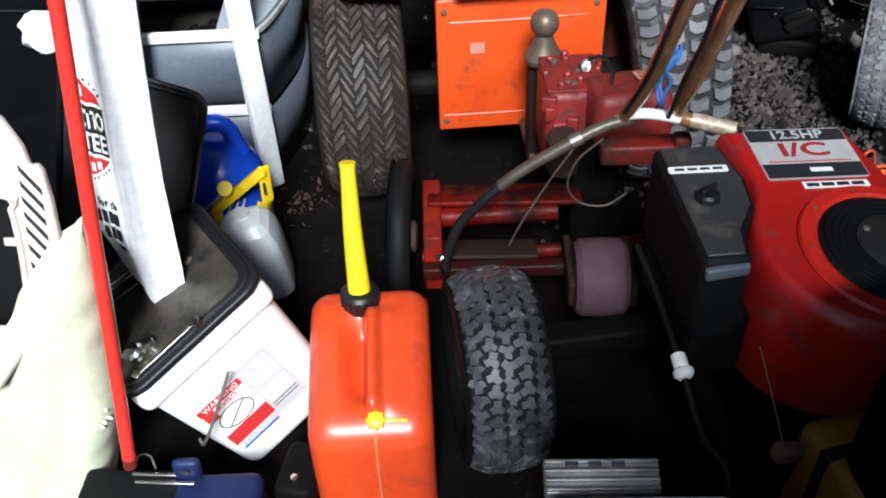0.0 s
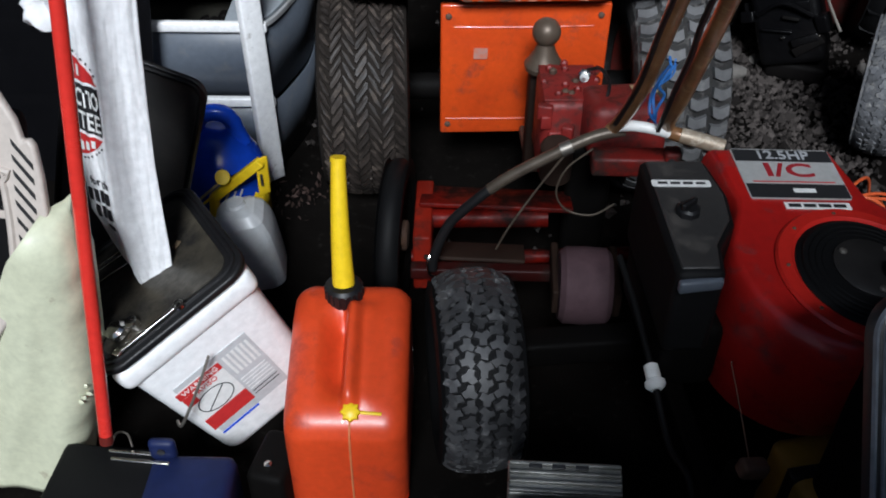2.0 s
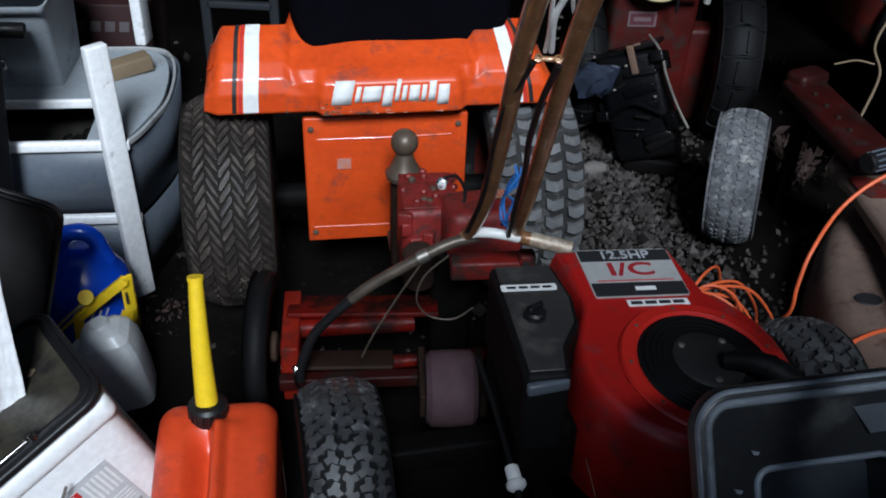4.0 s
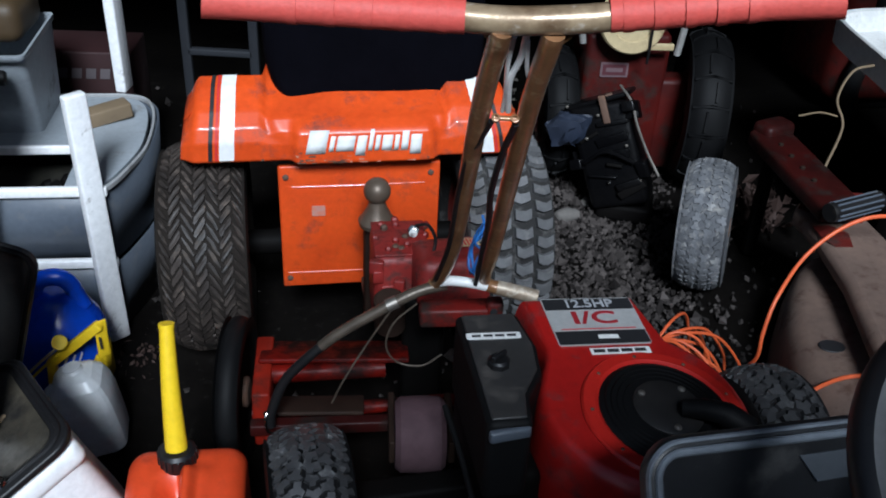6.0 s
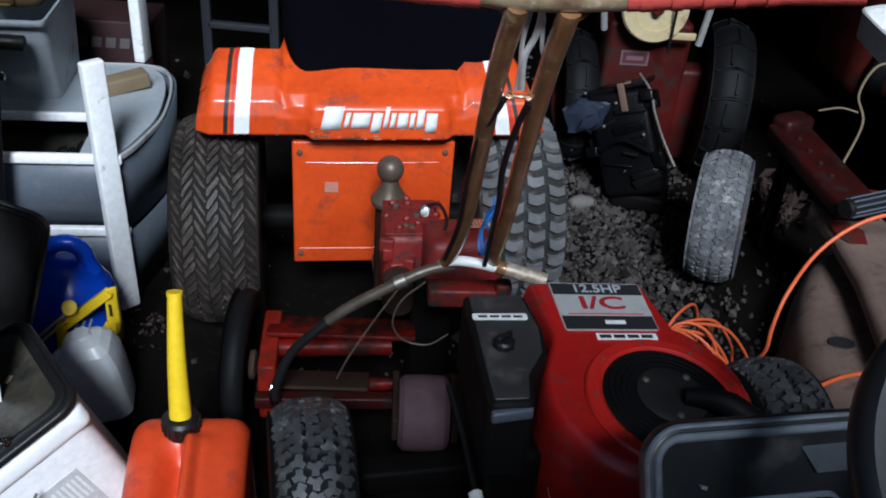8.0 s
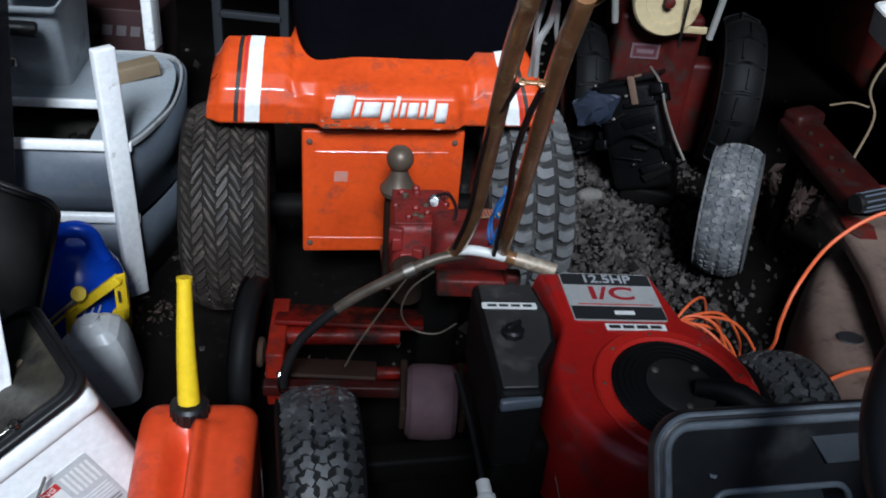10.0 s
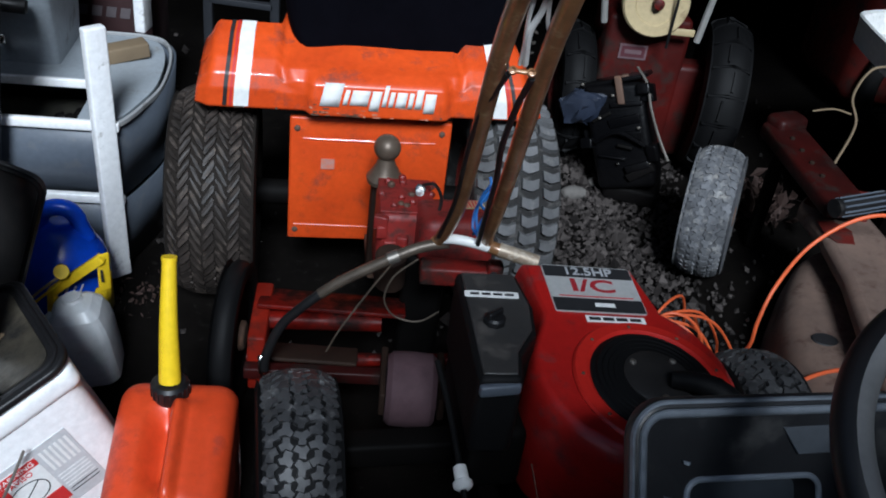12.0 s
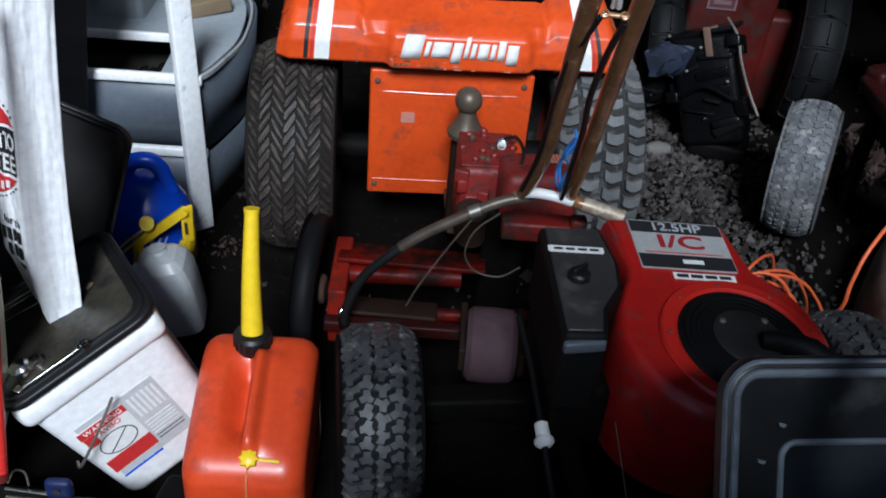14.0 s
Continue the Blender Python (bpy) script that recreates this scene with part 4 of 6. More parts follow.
    part("collar", tube([(0.432, 1.725, 0.612), (0.462, 1.712, 0.626), (0.500, 1.708, 0.626), (0.528, 1.718, 0.614)], 0.0105), WHITE_P, W, "worn white plastic collar")
    part("control_tube", tube([(0.45, 1.735, 0.600), (0.40, 1.72, 0.592), (0.345, 1.70, 0.570), (0.252, 1.68, 0.513), (0.205, 1.671, 0.475)], 0.0115), TUBE_DULL, W, "dull bronze control tube")
    part("tube_sleeve", tube([(0.22, 1.674, 0.488), (0.175, 1.665, 0.445), (0.128, 1.66, 0.385), (0.100, 1.65, 0.31), (0.096, 1.65, 0.27)], 0.0105), BLACK, W, "black rubber sleeve")
    part("band", tube([(0.355, 1.703, 0.575), (0.335, 1.697, 0.566)], 0.0135, n=1), STEEL, W)
    part("wire", tube([(0.345, 1.695, 0.56), (0.30, 1.69, 0.48), (0.25, 1.67, 0.39), (0.225, 1.665, 0.33)], 0.0022, 6), TUBE_DULL, W)
    part("wire", tube([(0.395, 1.70, 0.575), (0.35, 1.69, 0.53), (0.335, 1.69, 0.47), (0.36, 1.69, 0.43), (0.41, 1.69, 0.425), (0.45, 1.70, 0.45)], 0.002, 6), TUBE_DULL, W)
    # red deck frame
    part("side_plate", rbox((0.040, 0.21, 0.15), (0.046, 1.825, 0.215), (0, 0, 8), r=0.006), FLANGE_RED, W, "orange-red side plate")
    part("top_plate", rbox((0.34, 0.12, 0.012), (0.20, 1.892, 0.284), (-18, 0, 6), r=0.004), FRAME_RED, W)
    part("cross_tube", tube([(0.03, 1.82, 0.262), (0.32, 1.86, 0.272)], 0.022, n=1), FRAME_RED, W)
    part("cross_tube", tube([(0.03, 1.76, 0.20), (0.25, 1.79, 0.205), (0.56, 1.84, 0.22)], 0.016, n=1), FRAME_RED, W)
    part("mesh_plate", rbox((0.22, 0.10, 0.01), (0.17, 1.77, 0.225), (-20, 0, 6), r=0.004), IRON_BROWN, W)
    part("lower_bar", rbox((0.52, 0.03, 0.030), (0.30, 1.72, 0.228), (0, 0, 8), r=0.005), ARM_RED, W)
    part("hook", tube([(0.098, 1.655, 0.315), (0.088, 1.64, 0.30), (0.090, 1.64, 0.265), (0.10, 1.645, 0.255)], 0.003, 6), CHROME, W)
    part("roller", lathe([(0.02, -0.055), (0.070, -0.053), (0.080, -0.042), (0.082, 0), (0.080, 0.042), (0.070, 0.053), (0.02, 0.055)], 36, pose(0.412, 1.66, 0.262, 0, 90, 6)), PURPLE, W, "smooth plum-grey roller wheel")
    part("fork", rbox((0.015, 0.16, 0.06), (0.475, 1.70, 0.25), (0, 0, 6), r=0.004), IRON_BROWN, W)
    part("fork", rbox((0.015, 0.16, 0.06), (0.350, 1.69, 0.25), (0, 0, 6), r=0.004), IRON_BROWN, W)
    wheel("thin_wheel", W, pose(-0.022, 1.84, 0.19, 0, 0, 4), 0.19, 0.055, 0.13, None, BLACK_MATT, IRON)
    # small red engine with head, plug and tank
    rnd = random.Random(2)
    eng = part("engine_case", rbox((0.13, 0.16, 0.20), (0.335, 2.03, 0.415), (0, 0, 10), r=0.02), RED_DUST, W, "red cast engine case, chipped and dusty")
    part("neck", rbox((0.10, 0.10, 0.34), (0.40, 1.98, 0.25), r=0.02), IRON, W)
    for k in range(5):
        part("fin", rbox((0.125, 0.150, 0.006), (0.335, 2.035, 0.45 + 0.0165 * k), (0, 0, 10), r=0.002), RED_DUST, eng)
    for k in range(16):
        x, y = 0.335 + rnd.uniform(-0.058, 0.058), 2.03 + rnd.uniform(-0.075, 0.07)
        part("bolt", lathe([(0.009, 0), (0.009, 0.008), (0.005, 0.012)], 6, pose(x, y, 0.516 + rnd.uniform(-0.004, 0.008))), RED_DUST if k % 3 else RUST, eng)
    for k in range(7):
        part("boss", rbox((rnd.uniform(0.015, 0.035), rnd.uniform(0.015, 0.03), rnd.uniform(0.02, 0.04)), (0.285 + rnd.uniform(0, 0.10), 1.945 + rnd.uniform(-0.004, 0.004), 0.36 + 0.022 * k), (0, 0, rnd.uniform(-20, 30)), r=0.004), RED_DUST, eng)
    plug = part("spark_plug", lathe([(0.010, 0), (0.010, 0.012), (0.006, 0.014), (0.006, 0.034), (0.003, 0.036), (0.003, 0.044)], 12, pose(0.366, 2.045, 0.525, 55, 0, 0)), LABEL_W, W, "white porcelain spark plug")
    part("plug_nut", lathe([(0.014, -0.006), (0.014, 0.008), (0.010, 0.01)], 6, pose(0.366, 2.05, 0.530, 55, 0, 0)), CHROME, plug)
    tank = part("fuel_tank", rbox((0.17, 0.15, 0.13), (0.455, 1.965, 0.475), (-10, 0, 14), r=0.03, seg=4), RED_DUST, W, "red fuel tank with a faded decal")
    flat("decal", rect(0.05, 0.045), pose(0.492, 1.985, 0.547, -10, 0, 14), CREAM_PULLEY, tank)
    for k in range(5):
        flat("print", rect(0.004, 0.036, -0.016 + 0.008 * k, 0), pose(0.492, 1.985, 0.5486, -10, 0, 14), LABEL_R, tank, 0.0008)
    part("muffler", lathe([(0.03, -0.05), (0.036, -0.044), (0.036, 0.044), (0.03, 0.05)], 20, pose(0.325, 1.90, 0.40, 12, 0, 0)), IRON_BROWN, W)
    br = part("bracket", rbox((0.165, 0.05, 0.045), (0.478, 1.80, 0.485), (0, 0, 8), r=0.008), RED, W, "red bracket bar with a hole")
    part("bracket_lug", rbox((0.035, 0.035, 0.05), (0.555, 1.80, 0.500), (0, 0, 8), r=0.008), RED, br)
    # black disc painted in for the dark of the bolt hole
    part("hole", lathe([(0.008, 0), (0.008, 0.002)], 12, pose(0.553, 1.782, 0.506, 90, 0, 8)), LABEL_K, br)
    part("lead", tube([(0.372, 2.04, 0.55), (0.40, 2.02, 0.565), (0.42, 1.97, 0.555), (0.41, 1.93, 0.52)], 0.004, 8), BLACK, W)


handle_machine()


def blue_rag():
    K = thing("blue_twine", "tangle of bright blue plastic twine round the handle tubes", "twine")
    rnd = random.Random(7)
    for k in range(4):
        pts = []
        for j in range(5):
            pts.append((0.512 + 0.006 * (2 - j) + rnd.uniform(-0.016, 0.016), 1.80 + rnd.uniform(-0.02, 0.02), 0.715 - 0.032 * j + rnd.uniform(-0.012, 0.012)))
        part("strand", tube(pts, 0.003 if k < 3 else 0.002, 6), TWINE, K)


TWINE = mat("blue_twine", (0.03, 0.16, 0.55), 0.5, col2=(0.10, 0.30, 0.70))
blue_rag()


def gas_can():
    G = thing("gas_can", "red-orange plastic fuel can with a long yellow spout", "gas can", pose(-0.012, 1.36, 0, 0, 0, 9))
    prof = [(0.128, 0.0), (0.160, 0.010), (0.167, 0.04), (0.167, 0.280), (0.158, 0.318), (0.128, 0.336), (0.07, 0.332), (0.0, 0.312), (-0.085, 0.284), (-0.125, 0.266), (-0.146, 0.240), (-0.153, 0.20), (-0.153, 0.04), (-0.146, 0.010), (-0.116, 0.0)]
    line = [q.yz for q in smooth_line([(0, *p) for p in prof], 6)]
    half, r = 0.113, 0.042
    cols = [-half + r * (1 - math.cos(math.pi / 2 * k / 8)) for k in range(8)] + [-(half - r) + 2 * (half - r) * k / 44 for k in range(45)] + [half - r * (1 - math.cos(math.pi / 2 * k / 8)) for k in range(7, -1, -1)]

    def soft(t):
        t = max(0.0, min(1.0, t))
        return t * t * (3 - 2 * t)
    bm = bmesh.new()
    rows = []
    for x in cols:
        over = max(0.0, abs(x) - (half - r))
        inset = r - math.sqrt(max(0.0, r * r - over * over))
        row = []
        for k, q in enumerate(line):
            d = line[min(k + 1, len(line) - 1)] - line[max(k - 1, 0)]
            n_ = Vector((d.y, -d.x)).normalized()
            p = q - n_ * inset * 0.92
            if q.y > 0.25 and -0.125 < q.x < 0.105:
                # the carrying ridge, steep on one side, and the hand hollow beside it
                along = soft((q.x + 0.125) / 0.035) * soft((0.105 - q.x) / 0.03)
                ridge = soft((x + 0.012) / 0.016) * (0.35 * soft((0.078 - x) / 0.05) + 0.65 * soft((0.030 - x) / 0.022))
                hollow = soft((x + 0.062) / 0.050) * soft((-0.003 - x) / 0.011)
                p = p + n_ * (0.027 * ridge - 0.040 * hollow * soft((q.x + 0.112) / 0.075) * soft((0.10 - q.x) / 0.06)) * along
            row.append(bm.verts.new((x, p.x, max(0.0, p.y))))
        rows.append(row)
    for a, b in zip(rows, rows[1:]):
        for k in range(len(a)):
            j = (k + 1) % len(a)
            bm.faces.new((a[k], b[k], b[j], a[j]))
    bm.faces.new(rows[0])
    bm.faces.new(rows[-1][::-1])
    body = part("body", bm, CAN_RED, G, "scuffed red-orange plastic body", angle=60)
    part("seam", tube([(0.010, -0.110, 0.273), (0.010, -0.140, 0.250), (0.010, -0.1535, 0.21), (0.010, -0.1545, 0.02)], 0.0022, 6), SEAM, body, "pale mould seam")
    col = part("collar", lathe([(0.034, 0), (0.036, 0.008), (0.036, 0.034), (0.030, 0.040), (0.016, 0.042)], 20, pose(-0.015, 0.115, 0.328)), BLACK, G, "black ribbed screw collar")
    for k in range(18):
        t = 2 * math.pi * k / 18
        part("ridge", rbox((0.004, 0.004, 0.024), (-0.015 + 0.036 * math.cos(t), 0.115 + 0.036 * math.sin(t), 0.349), (0, 0, math.degrees(t)), r=0.001, seg=1), BLACK, col)
    part("spout", tube([(-0.015, 0.115, 0.366), (-0.018, 0.150, 0.48), (-0.018, 0.192, 0.598)], 0.02, 20, radii=(0.0215, 0.0135)), YELLOW, G, "long yellow tapered spout")
    part("spout_rim", tube([(-0.018, 0.1915, 0.597), (-0.018, 0.1942, 0.605)], 0.0148, 20, n=1), YELLOW, G)
    star = lathe([(0.018, 0), (0.020, 0.006), (0.018, 0.013), (0.011, 0.016), (0.0005, 0.017)], 16)
    for k, v in enumerate(list(star.verts)[:48]):
        if k % 2:
            v.co.x, v.co.y = v.co.x * 0.76, v.co.y * 0.76
    bmesh.ops.transform(star, matrix=pose(0.012, -0.118, 0.268, 30, 0, 0), verts=star.verts)
    vc = part("vent_cap", star, YELLOW, G, "yellow vent cap with a strap")
    part("tab", rbox((0.045, 0.006, 0.004), (0.045, -0.122, 0.272), (30, 6, 0), r=0.0015), YELLOW, vc)


SEAM = mat("pale_seam", (0.62, 0.20, 0.08), 0.5)
gas_can()


def bucket():
    """A square white bucket that leans over, with a black lid."""
    a = Vector((-0.334, -0.230, 0.914)).normalized()
    e1 = Vector((0.665, 0.630, 0.401))
    e1 = (e1 - a * e1.dot(a)).normalized()
    e2 = a.cross(e1)
    m = Matrix.Translation((-0.396, 1.179, 0.341)) @ Matrix((e1, e2, a)).transposed().to_4x4()
    B = thing("bucket", "square white plastic bucket leaning over, with a dusty black lid", "bucket", m)
    part("body", rbox((0.292, 0.292, 0.405), (0.1585, 0.1585, -0.2045), r=0.034, taper=0.85, seg=6), BUCKET_W, B, "clean white plastic wall")
    part("collar", rbox((0.306, 0.306, 0.060), (0.1585, 0.1585, -0.037), r=0.022, seg=5), BUCKET_W, B)
    lid = part("lid", slab(rounded(-0.003, -0.003, 0.320, 0.320, 0.048), -0.004, 0.012), BLACK, B, "dusty black plastic lid", bevel=0.005)
    part("lid_well", slab(rounded(0.026, 0.026, 0.291, 0.291, 0.032), 0.0125, 0.0145), LID_DUST, lid, "grimy sunken lid top")
    line = rounded(0.012, 0.012, 0.305, 0.305, 0.042)
    part("lid_rim", tube([(x, y, 0.012) for x, y in line] + [(*line[0], 0.012)], 0.006, 8, n=1), BLACK, lid)
    # label on the side that faces up, toward the light
    lm = pose(0.138, 0.0240, -0.222, 93.2, 0, 0)
    flat("label", rect(0.168, 0.185, 0.004, 0.0), lm, LABEL_PALE, B, label="pale grey and red warning label")
    flat("print", rect(0.100, 0.152, -0.036, 0.002), lm @ pose(0, 0, 0.0013), LABEL_W, B, 0.0006)
    flat("print", rect(0.100, 0.040, -0.036, -0.052), lm @ pose(0, 0, 0.0022), LABEL_R, B, 0.0006)
    flat("print", rect(0.100, 0.020, -0.036, 0.066), lm @ pose(0, 0, 0.0022), LABEL_R, B, 0.0006)
    flat("print", rect(0.024, 0.030, -0.072, 0.040), lm @ pose(0, 0, 0.0022), LABEL_R, B, 0.0006)
    lettering("WARNING", 0.017, lm @ pose(-0.034, 0.066, 0.0032), LABEL_W, B)
    lettering("AVISO", 0.017, lm @ pose(-0.030, 0.046, 0.0026), LABEL_R, B)
    part("ring_print", tube([(0.038 * math.cos(t / 3.5), 0.030 * math.sin(t / 3.5), 0) for t in range(23)], 0.0012, 5), LABEL_K, B).matrix_basis = lm @ pose(-0.036, 0.002, 0.0025)
    part("stroke_print", tube([(-0.028, -0.020, 0), (0.028, 0.020, 0)], 0.0012, 5), LABEL_K, B).matrix_basis = lm @ pose(-0.036, 0.002, 0.0025)
    for k in range(6):
        flat("print", rect(0.0055, 0.062, 0.026 + 0.0105 * k, 0.045), lm @ pose(0, 0, 0.0013), LABEL_W, B, 0.0006)
    for k in range(7):
        flat("print", rect(0.060, 0.0022, 0.050, -0.005 - 0.010 * k), lm @ pose(0, 0, 0.0013), LABEL_K if k > 4 else LABEL_W, B, 0.0006)
    flat("stripe", rect(0.090, 0.006, -0.036, -0.098), lm @ pose(0, 0, 0.0002), BLUE, B, 0.0006)
    part("bail", tube([(0.022, 0.014, -0.196), (0.026, -0.008, -0.190), (0.065, -0.014, -0.160), (0.11, -0.012, -0.128), (0.154, -0.006, -0.097)], 0.003, 8), STEEL, B, "bent wire handle")
    # tools lying on the lid
    S = thing("socket_tool", "chrome ratchet head lying on the black lid", "socket", m @ pose(0.066, 0.062, 0.016))
    part("head", lathe([(0.017, 0), (0.020, 0.004), (0.020, 0.016), (0.014, 0.022), (0.0005, 0.024)], 20), CHROME, S)
    part("socket", lathe([(0.011, 0), (0.013, 0.002), (0.013, 0.02), (0.009, 0.022)], 12, pose(0.028, -0.008, -0.004)), CHROME, S)
    part("handle", tube([(-0.01, 0.0, 0.010), (-0.04, 0.05, 0.010), (-0.055, 0.10, 0.010)], 0.0065, 10), CHROME, S)
    Wn = thing("wrench", "small chrome combination wrench lying on the black lid", "wrench", m @ pose(0.113, 0.013, 0.026, 0, 0, 0))
    part("shank", rbox((0.125, 0.007, 0.005), r=0.002), CHROME, Wn)
    part("ring_end", lathe([(0.006, -0.003), (0.011, -0.003), (0.011, 0.003), (0.006, 0.003), (0.006, -0.003)], 18, pose(0.066, 0, 0), caps=False), CHROME, Wn)
    part("jaw", rbox((0.014, 0.018, 0.005), (-0.064, 0.003, 0), (0, 0, 25), r=0.002), CHROME, Wn)
    for k, (x, y) in enumerate(((0.10, 0.219), (0.12, 0.248), (0.12, 0.262))):
        R_ = thing("metal_strip", "thin bright metal strip lying on the black lid", "metal strip", m @ pose(x, y, 0.0165, 0, 0, -8), "strips on the lid")
        part("strip", rbox((0.12, 0.0045, 0.003), r=0.001), CHROME, R_)
    # leaf and crumbs on the lid
    K = thing("bark_crumb", "small pale crumb of bark on the black lid", "debris", m @ pose(0.235, 0.165, 0.016))
    part("crumb", rbox((0.018, 0.010, 0.004), (0, 0, 0), (8, 5, 30), r=0.0015), WOOD, K)
    # a black tray leaning behind the bucket
    T_ = thing("black_tray", "black plastic tray leaning upright behind the bucket", "tray")
    foot, left = Vector((-0.478, 1.775, 0.305)), Vector((-0.97, -0.03, 0.20)).normalized()
    uy = (Vector((-0.378, 1.76, 0.602)) - foot).normalized()
    uz = (-left).cross(uy).normalized()
    ux = uy.cross(uz)
    T_.matrix_basis = Matrix.Translation(foot - 0.30 * ux) @ Matrix((ux, uy, uz)).transposed().to_4x4()
    part("panel", slab(rounded(0.0, -0.33, 0.30, 0.31, 0.04), -0.006, 0.006), COVER, T_, "dull black plastic panel", bevel=0.004)
    line = rounded(0.008, -0.322, 0.292, 0.302, 0.035)
    part("rim", tube([(x, y, 0.008) for x, y in line] + [(*line[0], 0.008)], 0.007, 8, n=1), BLACK, T_)


LID_DUST = mat("grimy_lid", (0.034, 0.030, 0.023), 0.32, col2=(0.062, 0.054, 0.040), amount=1.0, scale=8, dirt=(0.008, 0.007, 0.006), dirt_amount=0.65, dirt_scale=9, bump=0.8)
bucket()


def feed_bag():
    """A tall folded white bag that stands in folds on the lid: height, far edge, fold, near edge."""
    B = thing("feed_bag", "tall crumpled white plastic bag with red and black print", "bag")
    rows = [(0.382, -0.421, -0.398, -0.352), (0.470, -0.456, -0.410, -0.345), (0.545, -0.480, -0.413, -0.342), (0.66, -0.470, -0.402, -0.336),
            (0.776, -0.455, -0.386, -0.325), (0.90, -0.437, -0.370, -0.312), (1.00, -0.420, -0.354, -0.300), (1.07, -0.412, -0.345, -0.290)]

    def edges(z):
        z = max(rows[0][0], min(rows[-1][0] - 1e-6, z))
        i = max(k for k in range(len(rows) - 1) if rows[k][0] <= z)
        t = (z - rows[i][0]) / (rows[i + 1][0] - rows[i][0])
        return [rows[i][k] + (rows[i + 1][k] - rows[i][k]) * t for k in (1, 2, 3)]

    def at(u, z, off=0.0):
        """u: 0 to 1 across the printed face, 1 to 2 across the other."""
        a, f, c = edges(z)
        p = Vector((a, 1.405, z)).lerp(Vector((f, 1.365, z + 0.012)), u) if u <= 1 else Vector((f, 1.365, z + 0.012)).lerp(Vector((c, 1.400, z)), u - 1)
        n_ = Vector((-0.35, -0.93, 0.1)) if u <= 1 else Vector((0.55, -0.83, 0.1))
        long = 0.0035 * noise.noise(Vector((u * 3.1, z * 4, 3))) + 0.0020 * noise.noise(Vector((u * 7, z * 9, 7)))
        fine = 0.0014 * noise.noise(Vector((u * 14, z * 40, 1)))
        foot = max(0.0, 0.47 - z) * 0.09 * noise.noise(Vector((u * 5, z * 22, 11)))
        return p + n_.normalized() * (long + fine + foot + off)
    bm = bmesh.new()
    nu, nv = 56, 120
    z0, z1 = rows[0][0], rows[-1][0]
    grid = []
    for j in range(nv + 1):
        row = []
        for i in range(nu + 1):
            u = 2 * i / nu
            base = z0 + 0.014 * noise.noise(Vector((u * 4, 5, 2)))
            row.append(bm.verts.new(at(u, base + (z1 - base) * j / nv)))
        grid.append(row)
    for a, b in zip(grid, grid[1:]):
        for i in range(nu):
            bm.faces.new((a[i], a[i + 1], b[i + 1], b[i]))
    film = part("film", bm, BAG_W, B, "white plastic film", solid=0.001, angle=80)
    bm = bmesh.new()
    vs = []
    for z, a, f, c in rows:
        vs.append([bm.verts.new((a + 0.004, 1.412, z)), bm.verts.new((c - 0.004, 1.408, z))])
    for a, b in zip(vs, vs[1:]):
        bm.faces.new((a[0], a[1], b[1], b[0]))
    part("back", bm, BAG_W, B, solid=0.003)
    cu, cz = -0.23, 0.762

    def side(dx, z):
        a, f, c = edges(z)
        return max(0.006, min(0.990, cu + dx / (f - a)))

    def lens(x0, x1, low, high, material, off, n=26, m_=5):
        """A patch of print between two heights that depend on the distance from the centre of the badge."""
        bm = bmesh.new()
        g = []
        for i in range(n + 1):
            dx = x0 + (x1 - x0) * i / n
            lo_, hi_ = low(dx), high(dx)
            g.append([bm.verts.new(at(side(dx, cz), cz + lo_ + (hi_ - lo_) * j / m_, off)) for j in range(m_ + 1)])
        for a, b in zip(g, g[1:]):
            for j in range(m_):
                bm.faces.new((a[j], b[j], b[j + 1], a[j + 1]))
        part("print", bm, material, film)

    def words(text, dx0, za, dx1, zb, material, off):
        """Letters laid on the film."""
        curve = bpy.data.curves.new("print", 'FONT')
        curve.body, curve.size, curve.align_x, curve.align_y, curve.offset = text, 1.0, 'LEFT', 'BOTTOM', 0.02
        tmp = bpy.data.objects.new("print", curve)
        scene.collection.objects.link(tmp)
        bpy.context.view_layer.update()
        me = bpy.data.meshes.new_from_object(tmp.evaluated_get(bpy.context.evaluated_depsgraph_get()))
        bpy.data.objects.remove(tmp)
        xs, ys = [v.co.x for v in me.vertices], [v.co.y for v in me.vertices]
        for v in me.vertices:
            z = za + (zb - za) * (v.co.y - min(ys)) / (max(ys) - min(ys))
            v.co = at(side(dx0 + (dx1 - dx0) * (v.co.x - min(xs)) / (max(xs) - min(xs)), z), z, off)
        me.materials.clear()
        me.materials.append(material)
        new("print", me).parent = film
    R0 = 0.098

    def arc(dx):
        return math.sqrt(max(0.0, R0 * R0 - dx * dx))
    lens(0.0165, 0.0842, lambda d: 0.052, lambda d: max(0.053, arc(d)), LABEL_R, 0.0030)
    lens(0.0165, 0.0842, lambda d: min(-0.053, -arc(d)), lambda d: -0.052, LABEL_R, 0.0030)
    lens(0.0165, 0.0842, lambda d: -0.045, lambda d: 0.046, LABEL_K, 0.0032)
    words("CTIO", 0.028, cz + 0.004, 0.085, cz + 0.038, LABEL_W, 0.0044)
    words("TEE", 0.031, cz - 0.038, 0.085, cz - 0.004, LABEL_W, 0.0044)
    # pale bars in the red fields, and ticks round the badge
    for d, z, w, h in ((0.022, 0.064, 0.009, 0.020), (0.036, 0.061, 0.009, 0.020), (0.026, -0.084, 0.009, 0.018), (0.042, -0.080, 0.010, 0.017), (0.056, -0.074, 0.009, 0.015)):
        lens(d, d + w, lambda x, z=z: z, lambda x, z=z, h=h: z + h, LABEL_W, 0.0042, 3, 2)
    for k in range(9):
        a = radians(28 + 6.5 * k)
